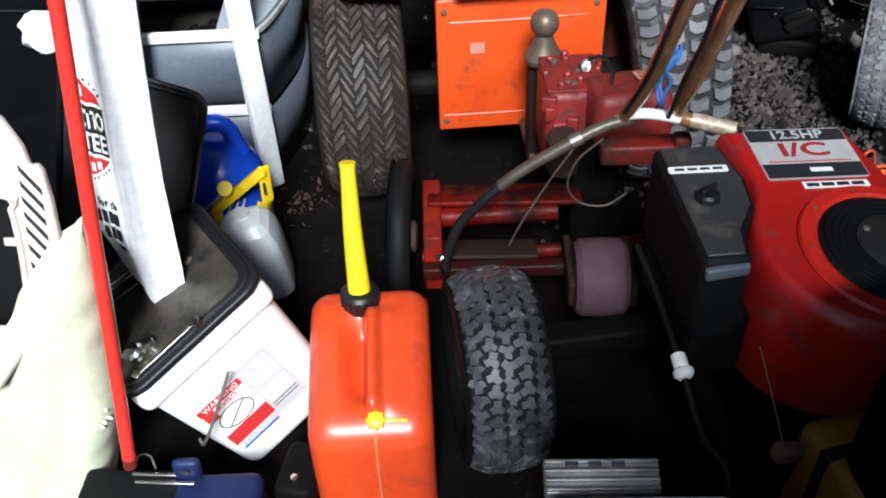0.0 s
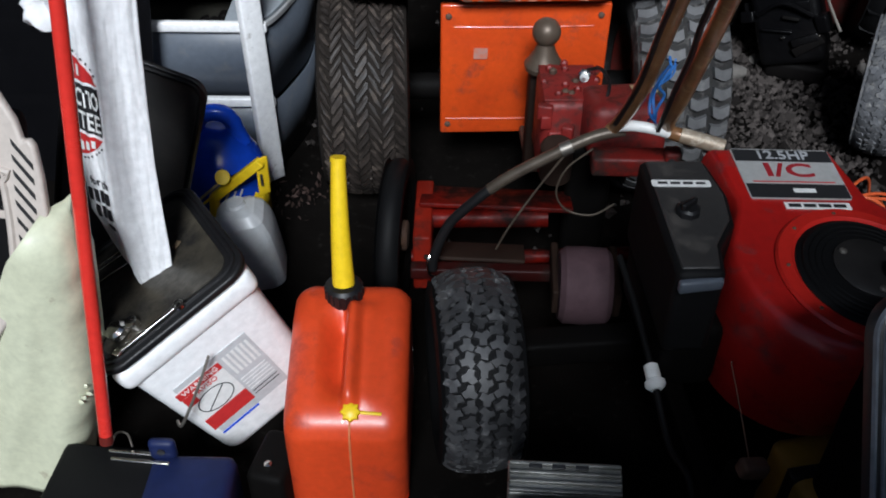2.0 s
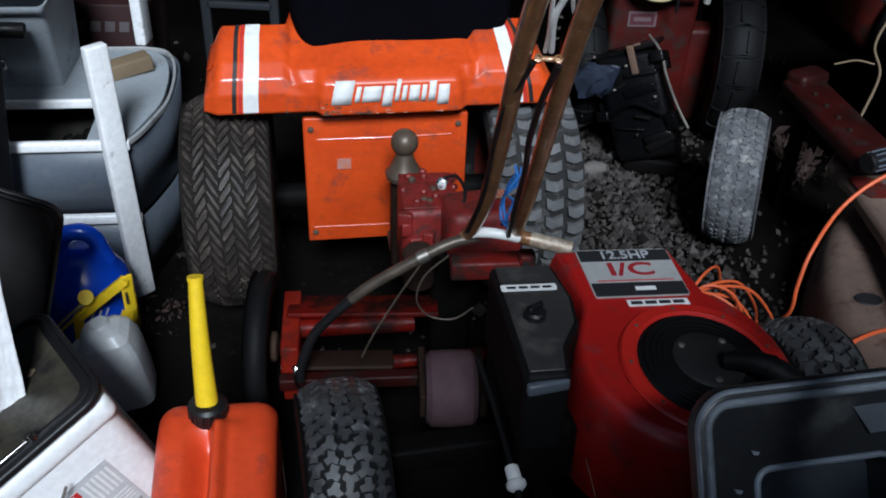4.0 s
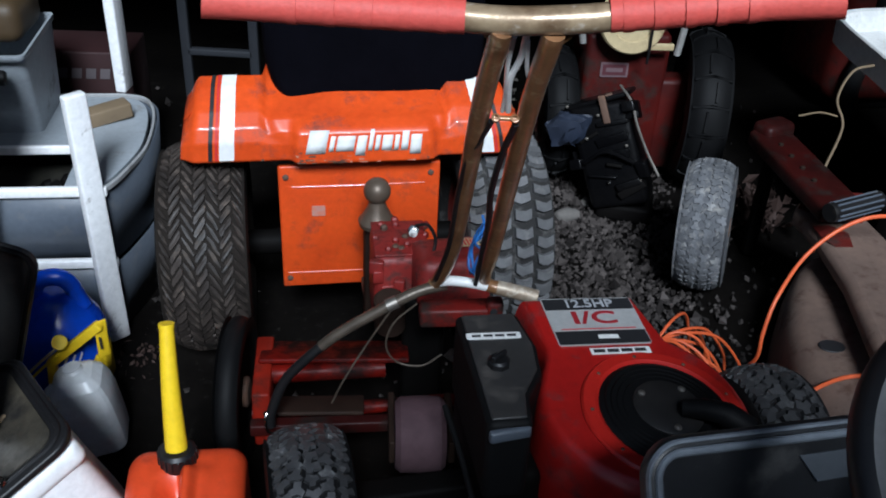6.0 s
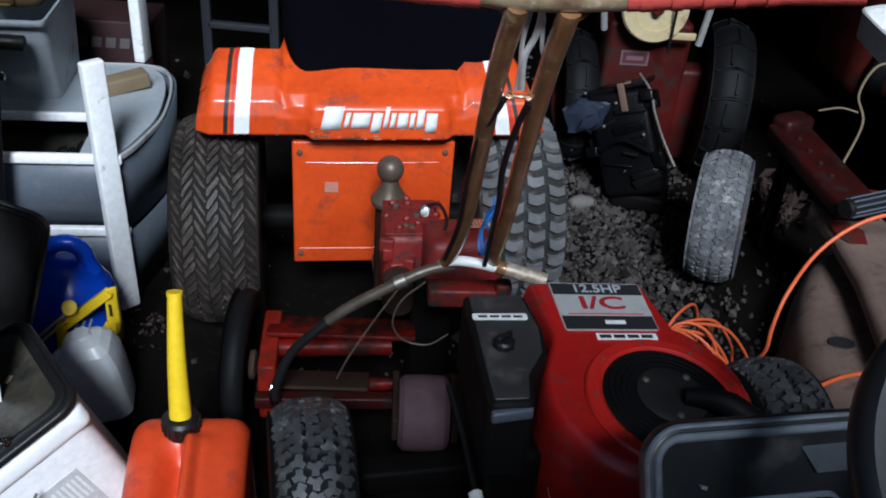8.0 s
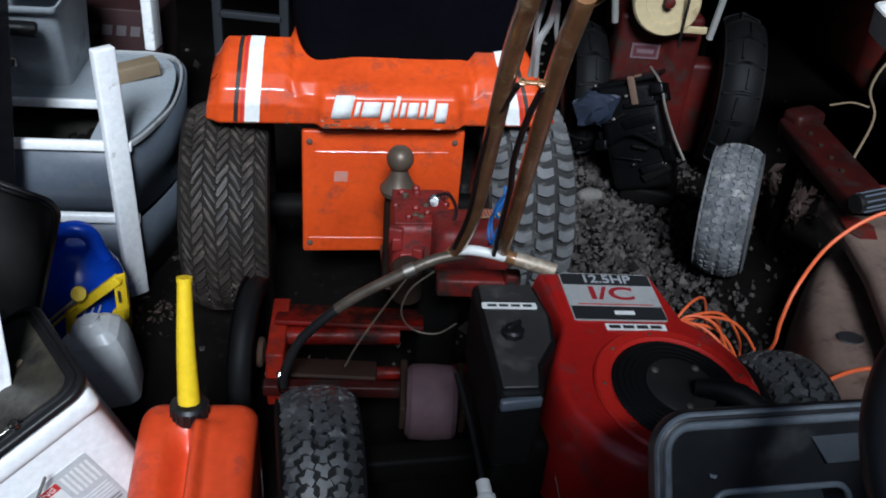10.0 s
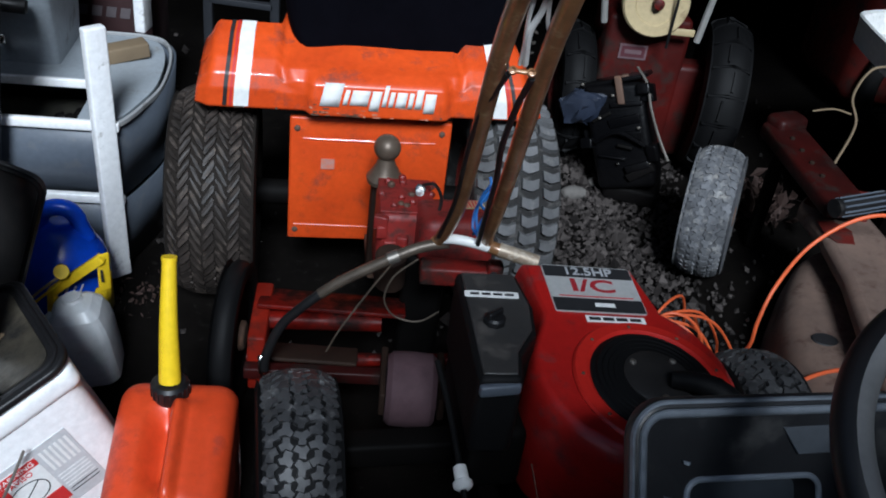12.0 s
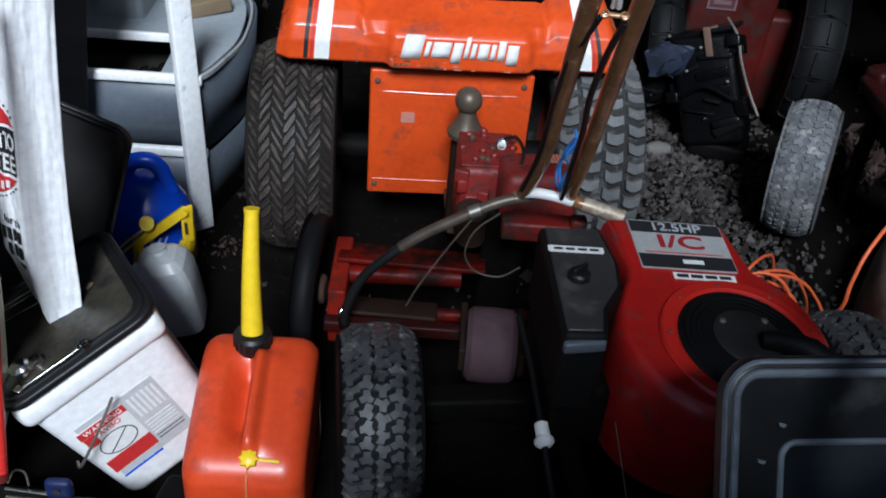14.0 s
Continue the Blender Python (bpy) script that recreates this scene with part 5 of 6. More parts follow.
        for sign in (1, -1):
            d, z = 0.106 * math.cos(a), sign * 0.106 * math.sin(a)
            lens(d - 0.0022, d + 0.0022, lambda x, z=z: z - 0.0022, lambda x, z=z: z + 0.0022, LABEL_K, 0.0030, 1, 1)
    words("for th", 0.034, 0.608, 0.079, 0.626, LABEL_K, 0.0032)
    for d, w, z, h in ((0.024, 0.012, 0.570, 0.028), (0.040, 0.012, 0.571, 0.028), (0.055, 0.012, 0.572, 0.027), (0.070, 0.010, 0.573, 0.026), (0.038, 0.011, 0.536, 0.027), (0.053, 0.011, 0.537, 0.027), (0.068, 0.011, 0.538, 0.026), (0.056, 0.022, 0.516, 0.010)):
        lens(d, d + w, lambda x, z=z: z - cz, lambda x, z=z, h=h: z + h - cz, LABEL_K, 0.0032, 3, 2)


feed_bag()


def red_pole():
    P = thing("red_pole", "bright red painted pole leaning upright beside the bag", "pole")
    lo, hi = Vector((-0.402, 1.136, 0.236)), Vector((-0.352, 1.293, 1.078))
    part("shaft", tube([lo, lo.lerp(hi, 0.5), hi], 0.0115, 18, n=1), POLE_RED, P)
    part("tip", tube([lo + (lo - hi).normalized() * 0.004, lo + (hi - lo).normalized() * 0.015], 0.0122, 18, n=1), DULL_RED, P)
    K = thing("plastic_scrap", "small scrap of white plastic film caught on the pole", "scrap")
    bm = bmesh.new()
    bmesh.ops.create_icosphere(bm, subdivisions=3, radius=0.03, matrix=pose(-0.46, 1.40, 0.93))
    for v in bm.verts:
        v.co += 0.016 * noise.noise_vector(v.co * 40)
    part("film", bm, BAG_W, K)


POLE_RED = mat("bright_red_paint", (0.66, 0.035, 0.025), 0.28, col2=(0.58, 0.03, 0.022), coat=0.4, bump=0.03)
red_pole()


def along(table, z):
    """The value at z in a table of (z, value), highest z first."""
    for (z0, a), (z1, b) in zip(table, table[1:]):
        if z >= z1:
            return a + (b - a) * (z0 - z) / (z0 - z1)
    return table[-1][1]


def cream_machine():
    """A cream plastic engine cowl: a bulging lower shell and a slotted upper panel round a dark opening."""
    C = thing("cream_cowl", "cream plastic machine cowl with slanted vent slots, scuffed", "machine cowl")
    right = [(0.680, -0.420), (0.650, -0.405), (0.600, -0.396), (0.520, -0.407), (0.430, -0.421), (0.290, -0.443), (0.180, -0.480), (0.100, -0.507), (0.0, -0.540)]
    left = [(0.680, -0.440), (0.635, -0.475), (0.506, -0.560), (0.372, -0.660), (0.150, -0.790), (0.0, -0.800)]
    bm = bmesh.new()
    rows = []
    for k in range(49):
        z = 0.680 * (1 - k / 48)
        xr, xl = along(right, z), along(left, z)
        row = []
        for i in range(31):
            u = i / 30
            x = xr - (xr - xl) * u ** 1.6
            d = xr - x
            edge = max(0.0, 1 - d / 0.045)
            top = max(0.0, 1 - (0.680 - z) / 0.05)
            y = 1.168 + 0.055 * (1 - math.sqrt(max(0.0, 1 - edge * edge))) + 0.05 * (1 - math.sqrt(max(0.0, 1 - top * top)))
            # a soft fold that runs down from the top and widens
            fold = math.exp(-((d - 0.050 - 0.16 * (0.68 - z)) / 0.030) ** 2)
            y += -0.010 * fold + 0.009 * noise.noise(Vector((x * 6, z * 4, 1.7))) + 0.0007 * noise.noise(Vector((x * 26, z * 22, 4.0)))
            row.append(bm.verts.new((x + 0.004 * noise.noise(Vector((z * 22, u * 2, 0))), y, z)))
        row.insert(0, bm.verts.new((xr - 0.004, 1.262, z)))
        rows.append(row)
    for a, b in zip(rows, rows[1:]):
        for i in range(len(a) - 1):
            bm.faces.new((a[i], a[i + 1], b[i + 1], b[i]))
    part("shell", bm, CREAM, C, "scuffed pale cream shell", angle=60, solid=0.004)
    rnd = random.Random(14)
    for k in range(9):
        bm = bmesh.new()
        bmesh.ops.create_icosphere(bm, subdivisions=1, radius=1.0)
        for v in bm.verts:
            v.co = Vector((v.co.x * rnd.uniform(0.003, 0.009), v.co.y * 0.003, v.co.z * rnd.uniform(0.003, 0.010)))
        part("frayed_chip", bm, CREAM, C).matrix_basis = pose(-0.452 + rnd.uniform(-0.014, 0.012), 1.178 + rnd.uniform(-0.006, 0.010), 0.300 + rnd.uniform(-0.026, 0.022), 0, rnd.uniform(-50, 50), 0)
    for x, z, tilt, size in ((-0.492, 0.375, 28, 0.030), (-0.476, 0.345, 40, 0.022), (-0.508, 0.400, -8, 0.014), (-0.585, 0.285, 15, 0.018), (-0.60, 0.24, 60, 0.012), (-0.535, 0.235, 10, 0.010)):
        part("scrape", rbox((0.0035, 0.003, size), (x, 1.1655, z), (0, tilt, 0), r=0.001, seg=1), OLD_CREAM, C)
    pm = pose(-0.45, 1.22, 0.70, 73.3, 0, 0)
    rim = [(-0.38, 0.215), (-0.16, 0.225), (-0.081, 0.199), (-0.037, 0.166), (-0.014, 0.127), (-0.007, 0.096), (0.003, 0.101), (0.012, 0.090), (0.018, 0.041), (0.020, -0.014), (0.018, -0.052), (0.001, -0.110), (-0.051, -0.194), (-0.128, -0.296), (-0.38, -0.42)]
    inner = [(-0.38, -0.186), (-0.105, -0.180), (-0.074, -0.173), (-0.055, -0.152), (-0.047, -0.120), (-0.043, -0.060), (-0.043, -0.018), (-0.046, 0.028), (-0.060, 0.050), (-0.38, 0.062)]
    pan = part("vent_panel", slab(rim + inner, -0.016, 0.0), PINKISH, C, "pale vented panel", bevel=0.007)
    pan.matrix_basis = pm
    part("lip", tube([(x, y, 0.0) for x, y in inner], 0.006, 8, n=3), PINKISH, pan)
    for k in range(8):
        x0, y0 = -0.023 - 0.0012 * k, 0.094 - 0.0245 * k - 0.0008 * k * max(0, k - 4)
        w, h = (0.031, 0.036) if k < 6 else (0.018, 0.018) if k == 6 else (0.010, 0.010)
        # black strips on the panel stand in for the slots' dark insides
        part("slot", slab([(x0, y0 + 0.005), (x0 + w, y0 - h + 0.004), (x0 + w, y0 - h - 0.005), (x0 + 0.001, y0 - 0.004)], 0.0005, 0.002), LABEL_K, pan)
    # solid black block put in for the shade inside the cowl
    part("opening", rbox((0.30, 0.06, 0.34), (-0.66, 1.29, 0.62), (-16, 0, 0), r=0.02), BLACK_MATT, C, "black block standing for the cowl's shaded inside")
    part("clip", rbox((0.036, 0.006, 0.014), (-0.520, 1.238, 0.652), (-16, 0, 0), r=0.002), PINKISH, C)
    part("neck", rbox((0.3, 0.06, 0.5), (-0.72, 1.30, 0.25), r=0.03), PINKISH, C)


OLD_CREAM = mat("scraped_cream", (0.26, 0.25, 0.18), 0.7, col2=(0.14, 0.13, 0.09), amount=0.9, scale=60)
cream_machine()


def floor_clutter():
    K = thing("black_toolbox", "black plastic toolbox with bright metal strips on top", "toolbox", pose(-0.41, 1.10, 0, 0, 0, 4))
    part("body", rbox((0.20, 0.16, 0.165), (0, 0, 0.083), r=0.012), BLACK_MATT, K)
    for y, x in ((0.062, 0.045), (0.045, 0.055)):
        part("strip", rbox((0.11, 0.008, 0.006), (x, y, 0.169), r=0.002), CHROME, K)
    part("hinge_wire", tube([(-0.01, 0.075, 0.17), (0.005, 0.08, 0.20), (0.025, 0.08, 0.20), (0.03, 0.075, 0.17)], 0.002, 6), STEEL, K)
    N = thing("blue_bracket", "dark blue plastic bracket lying over the toolbox", "bracket", pose(-0.255, 1.10, 0, 0, 0, 8))
    part("body", rbox((0.16, 0.17, 0.17), (0, 0, 0.086), r=0.02), NAVY, N)
    part("ear", rbox((0.05, 0.02, 0.05), (-0.055, 0.08, 0.185), r=0.01), NAVY, N)
    # the ear's hole has its darkness from a black disc
    part("hole", lathe([(0.007, 0), (0.007, 0.003)], 12, pose(-0.055, 0.069, 0.19, 90, 0, 0)), LABEL_K, N)
    M_ = thing("old_gearbox", "greasy dark iron gearbox with a bright bolt", "gearbox", pose(-0.135, 1.235, 0, 0, 0, -5))
    part("case", rbox((0.075, 0.12, 0.13), (0, 0, 0.065), r=0.015), IRON, M_)
    part("bolt", lathe([(0.008, 0), (0.008, 0.008), (0.004, 0.01)], 6, pose(0.0, -0.03, 0.13)), CHROME, M_)


floor_clutter()


def shelf():
    S = thing("storage_shelf", "white and grey plastic shelf unit with rounded trays, scuffed", "shelf")

    turn = pose(-0.437, 2.282, 0, 0, 0, 9)

    side = [q.xy for q in smooth_line([(-0.04, 0.0, 0), (-0.008, 0.006, 0), (0.016, 0.05, 0), (0.043, 0.139, 0), (0.062, 0.22, 0), (0.067, 0.302, 0), (0.062, 0.42, 0), (0.044, 0.52, 0), (0.008, 0.585, 0), (-0.06, 0.61, 0)], 4)]

    def outline(inset, grow=0.0):
        """Straight front, and one side that swells out in a long curve."""
        pts = [(-1.0, 0.61), (-1.0, 0.0)] + [(x + grow * max(0.0, y) * 3, y) for x, y in side]
        pts = [(-0.46 + (x + 0.46) * (1 - inset / 0.5), 0.305 + (y - 0.305) * (1 - inset / 0.305)) for x, y in pts]
        return [tuple((turn @ Vector((x, y, 0)))[:2]) for x, y in pts]

    def ring(z0, z1, wide, name, material, label=""):
        o, i = outline(0), outline(wide)
        bm = bmesh.new()
        va = [[bm.verts.new((x, y, z)) for x, y in line] for line, z in ((o, z0), (o, z1), (i, z1), (i, z0))]
        for a, b in zip(va, va[1:] + va[:1]):
            for k in range(len(a)):
                j = (k + 1) % len(a)
                bm.faces.new((a[k], a[j], b[j], b[k]))
        return part(name, bm, material, S, label, bevel=0.003)

    def placed(name, bm, material, label="", **more):
        ob = part(name, bm, material, S, label, **more)
        ob.matrix_basis = turn
        return ob
    ring(0.448, 0.464, 0.008, "deck_lip", SHELF_L, "thin pale lip of the deck")
    for z in (0.4515, 0.231):
        placed("tray_rim", rbox((0.985, 0.020, 0.028), (-0.497, 0.004, z), r=0.006), SHELF_W, "scuffed white tray rim")
    deck = [(-0.115, 0.020)] + [(-0.46 + (x + 0.46) * 0.962, 0.305 + (y - 0.305) * 0.935) for x, y in side] + [(-0.96, 0.59), (-0.96, 0.252), (-0.115, 0.252)]
    placed("tray_deck", slab(deck, 0.440, 0.4595), TOTE, "light grey flat deck of the tray", bevel=0.002)
    placed("deck_edge", rbox((0.84, 0.014, 0.026), (-0.54, 0.246, 0.452), r=0.004), SHELF_W, "white front edge of the deck")
    placed("tray_floor", slab([(-0.97, 0.02), (-0.03, 0.02), (-0.01, 0.40), (-0.97, 0.40)], 0.318, 0.326), TRAY_OLIVE, "dark olive cluttered tray floor", smooth=False)
    for z0, z1, g in ((0.222, 0.450, 0.014), (0.0, 0.221, 0.008)):
        bm = bmesh.new()
        lo, hi = [bm.verts.new((x, y, z0)) for x, y in outline(0.022, g)], [bm.verts.new((x, y, z1)) for x, y in outline(0.008, g)]
        for k in range(len(lo)):
            j = (k + 1) % len(lo)
            bm.faces.new((lo[k], lo[j], hi[j], hi[k]))
        part("basket", bm, SHELF_G, S, "blue-grey basket wall", solid=0.006)

    def post(lo, hi, w, d, turn):
        m_ = look(lo, hi)
        length = (Vector(hi) - Vector(lo)).length
        p = part("post", rbox((w, d, length), (0, 0, -length / 2), (0, 0, turn), r=0.006), SHELF_W, S, "scuffed white square post")
        p.matrix_basis = m_
        return p
    p = post((-0.462, 2.252, 0.0), (-0.480, 2.266, 0.728), 0.058, 0.03, 4)
    for z in (0.56, 0.50, 0.53):
        part("scuff", rbox((0.016, 0.0015, 0.012), (0.010 * math.sin(z * 90), -0.0155, -z), (0, 45, 8), r=0.0005, seg=1), LABEL_K, p)
    post((-0.603, 2.925, 0.455), (-0.604, 2.925, 0.92), 0.064, 0.034, 4)
    B = thing("grey_tote", "pale grey-blue plastic tote standing on the shelf tray", "tote", turn @ Matrix.Translation((-0.24, 0.345, 0.460)))
    bm = bmesh.new()
    walls = []
    for x0, y0, x1, y1, z in ((-0.30, 0.0, 0.0, 0.245, 0.0), (-0.32, -0.085, 0.012, 0.250, 0.262), (-0.335, -0.10, 0.020, 0.256, 0.264), (-0.335, -0.10, 0.020, 0.256, 0.248)):
        walls.append([bm.verts.new((x, y, z)) for x, y in rounded(x0, y0, x1, y1, 0.018, 4)])
    for a, b in zip(walls, walls[1:]):
        for k in range(len(a)):
            jj = (k + 1) % len(a)
            bm.faces.new((a[k], a[jj], b[jj], b[k]))
    bm.faces.new(walls[0][::-1])
    part("body", bm, TOTE, B, "pale grey plastic wall", solid=0.004, angle=40)
    grip = part("carry_handle", tube([(-0.33, -0.125, 0.225), (-0.20, -0.128, 0.222), (-0.075, -0.120, 0.214), (-0.040, -0.114, 0.210)], 0.021, 16), BLACK, B, "black tubular carry handle")
    part("handle_end", lathe([(0.021, 0.0), (0.0205, 0.006), (0.015, 0.011), (0.0005, 0.012)], 16, pose(-0.040, -0.114, 0.210, 0, 95, 10)), BLACK, grip)
    part("latch", rbox((0.020, 0.018, 0.030), (-0.128, -0.055, 0.090), (-14, 0, 0), r=0.006), CHROME, B, "small bright latch")
    L = thing("leather_bag", "brown leather bag with a brass ring on top of the tote", "bag", pose(-0.865, 2.70, 0.715, 0, 0, 6))
    part("body", rbox((0.22, 0.22, 0.12), (0, 0, 0.05), r=0.04, seg=5), LEATHER, L)
    ring_ = rounded(-0.035, -0.02, 0.035, 0.02, 0.015)
    part("ring", tube([(x, -0.115, 0.03 + y) for x, y in ring_] + [(ring_[0][0], -0.115, 0.03 + ring_[0][1])], 0.004, 8, n=1), BRASS, L, "brass ring")
    part("buckle", rbox((0.02, 0.01, 0.03), (0.0, -0.112, 0.07), r=0.003), BRASS, L)
    Wd = thing("wood_block", "short block of old brown wood on the tray", "wood block", pose(-0.572, 2.685, 0.484, 0, -5, 38))
    part("block", rbox((0.13, 0.06, 0.045), r=0.006), WOOD, Wd)
    R_ = thing("red_carton", "dark red carton with pale lettering behind the shelf", "carton", pose(-0.80, 3.15, 0, 0, 0, 4))
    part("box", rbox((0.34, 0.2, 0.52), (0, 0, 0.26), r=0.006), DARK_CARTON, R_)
    for k in range(6):
        flat("print", [(-0.12 + 0.046 * k, 0), (-0.088 + 0.046 * k, 0), (-0.082 + 0.046 * k, 0.035), (-0.114 + 0.046 * k, 0.035)], pose(0, -0.1025, 0.43, 90, 0, 0), PRINT_DIM, R_, 0.001)
    for k in range(5):
        T_ = thing("dark_tool", "dark greasy tool lying in the tray", "tool", pose(-0.80 + 0.05 * k, 2.42 + 0.03 * (k % 2), 0.33, 0, 80, 30 * k), "tools in the tray")
        part("shaft", lathe([(0.012, -0.06), (0.015, -0.05), (0.012, 0.05), (0.02, 0.06), (0.02, 0.08)], 10), IRON, T_)


def smoked_sheet():
    """A dark see-through plastic sheet that leans upright before the shelf's far end."""
    H = thing("smoked_sheet", "dark smoked plastic sheet standing upright before the shelf", "plastic sheet", pose(-0.437, 2.282, 0, 0, 0, 9))
    part("sheet", slab([(-1.30, 0.0), (-0.335, 0.0), (-0.290, 0.39), (-0.250, 0.68), (-0.215, 0.95), (-1.30, 0.95)], 0.0, 0.003), SMOKED, H, smooth=False).matrix_basis = pose(0, -0.055, 0, 90, 0, 0)
    part("edge_bead", tube([(-1.30, -0.056, 0.60), (-0.80, -0.060, 0.585), (-0.40, -0.060, 0.565)], 0.004, 8), BLACK_MATT, H)


def smoked_mat():
    m = mat("smoked_plastic", (0.004, 0.004, 0.005), 0.35, col2=(0.006, 0.006, 0.007), spec=0.2, bump=0.05)
    nt = m.node_tree
    clear, mixed = nt.nodes.new("ShaderNodeBsdfTransparent"), nt.nodes.new("ShaderNodeMixShader")
    mixed.inputs[0].default_value = 0.14
    nt.links.new(nt.nodes["Principled BSDF"].outputs[0], mixed.inputs[1])
    nt.links.new(clear.outputs[0], mixed.inputs[2])
    nt.links.new(mixed.outputs[0], nt.nodes["Material Output"].inputs["Surface"])
    return m


SMOKED = smoked_mat()
smoked_sheet()
BRASS = mat("old_brass", (0.50, 0.33, 0.10), 0.35, 1.0, col2=(0.32, 0.2, 0.06))
# dark olive, mottled darker and paler
TRAY_OLIVE = mat("dark_olive_tray_floor", (0.030, 0.028, 0.020), 0.7, col2=(0.012, 0.011, 0.009), amount=1.0, scale=14, dirt=(0.06, 0.055, 0.04), dirt_amount=0.2)
# dark red card, taken near black for the shade it stands in
DARK_CARTON = mat("shaded_dark_red_card", (0.022, 0.0035, 0.004), 0.7)
shelf()


def jugs():
    J = thing("blue_jug", "round bright blue plastic jug with a yellow label", "jug", pose(-0.523, 2.06, 0, 0, 0, 10))
    part("body", lathe([(0.07, 0), (0.098, 0.010), (0.108, 0.045), (0.112, 0.11), (0.110, 0.165), (0.100, 0.205), (0.082, 0.235), (0.062, 0.256), (0.048, 0.275), (0.030, 0.284), (0.0005, 0.286)], 40), BLUE, J, "glossy blue body")
    part("handle", tube([(-0.058, 0.0, 0.245), (-0.046, 0.0, 0.292), (-0.036, 0.0, 0.312), (-0.010, 0.0, 0.328), (0.022, 0.0, 0.326), (0.042, 0.0, 0.306), (0.050, 0.0, 0.280), (0.064, 0.0, 0.240)], 0.0215, 14), BLUE, J)
    part("spout_cap", lathe([(0.024, 0.0), (0.026, 0.004), (0.026, 0.022), (0.020, 0.026), (0.0005, 0.027)], 18, pose(0.0, 0.045, 0.236)), BLUE, J)
    lab = bmesh.new()
    for k in range(11):
        a = radians(-62 + 6.5 * k)
        lab.verts.new((0.1135 * math.cos(a), 0.1135 * math.sin(a), 0.03))
        lab.verts.new((0.1135 * math.cos(a), 0.1135 * math.sin(a), 0.135 - 0.014 * (k % 2)))
    lab.verts.ensure_lookup_table()
    for k in range(10):
        lab.faces.new([lab.verts[i] for i in (2 * k, 2 * k + 2, 2 * k + 3, 2 * k + 1)])
    part("label", lab, YELLOW, J, "yellow label", solid=0.001)
    for k in range(3):
        a = radians(-76 + 9 * k)
        part("print", rbox((0.005, 0.001, 0.030), (0.1135 * math.cos(a), 0.1135 * math.sin(a), 0.150), (0, 25, math.degrees(a) + 90), r=0.0003, seg=1), LABEL_W, J)
    C = thing("clear_jug", "cloudy plastic jug standing beside the bucket, half full", "jug", pose(-0.365, 1.838, 0.012, 0, -9, 15))
    body = bmesh.new()
    for s, z in ((0.80, 0.0), (0.96, 0.012), (1.0, 0.05), (1.02, 0.13), (0.98, 0.165), (0.84, 0.195), (0.60, 0.215), (0.34, 0.226)):
        ring_ = [body.verts.new((x * s, y * s, z)) for x, y in rounded(-0.068, -0.070, 0.068, 0.070, 0.030, 4)]
        if z:
            for k in range(len(ring_)):
                j = (k + 1) % len(ring_)
                body.faces.new((last[k], last[j], ring_[j], ring_[k]))
        else:
            body.faces.new(ring_[::-1])
        last = ring_
    body.faces.new(last)
    part("body", body, JUG, C, "cloudy whitish plastic body", angle=18)
    part("neck", lathe([(0.030, 0.218), (0.024, 0.226), (0.020, 0.232), (0.021, 0.236), (0.0005, 0.238)], 18), JUG, C)
    part("handle", tube([(-0.050, -0.01, 0.200), (-0.066, -0.02, 0.190), (-0.074, -0.02, 0.150), (-0.066, -0.01, 0.115)], 0.010, 10), JUG, C, "moulded side handle")
    H = thing("yellow_handle", "yellow plastic handle with a thin strap and tag", "handle")

    def bar(name, a, b_, w, d, material=YELLOW):
        a, b_ = Vector(a), Vector(b_)
        L = (b_ - a).length
        part(name, rbox((w, d, L), (0, 0, -L / 2), r=0.004), material, H).matrix_basis = look(a, b_)
    bar("bar", (-0.500, 1.93, 0.166), (-0.366, 1.935, 0.288), 0.021, 0.024)
    bar("leg", (-0.497, 1.93, 0.176), (-0.514, 1.93, 0.0), 0.020, 0.022)
    bar("tag_plate", (-0.366, 1.94, 0.296), (-0.371, 1.945, 0.185), 0.030, 0.006)
    part("print", rbox((0.006, 0.002, 0.035), (-0.369, 1.932, 0.235), r=0.0005, seg=1), LABEL_K, H)
    for dz in (0.0, -0.02):
        part("strap", tube([(-0.566, 1.90, 0.13 + dz), (-0.52, 1.905, 0.180 + dz), (-0.47, 1.91, 0.228 + dz)], 0.0035, 8), CREAM_PULLEY if dz == 0 else YELLOW, H)
    part("tag", lathe([(0.017, 0), (0.019, 0.003), (0.017, 0.006)], 18, pose(-0.455, 1.905, 0.252, 55, 0, 10)), YELLOW, H)


jugs()


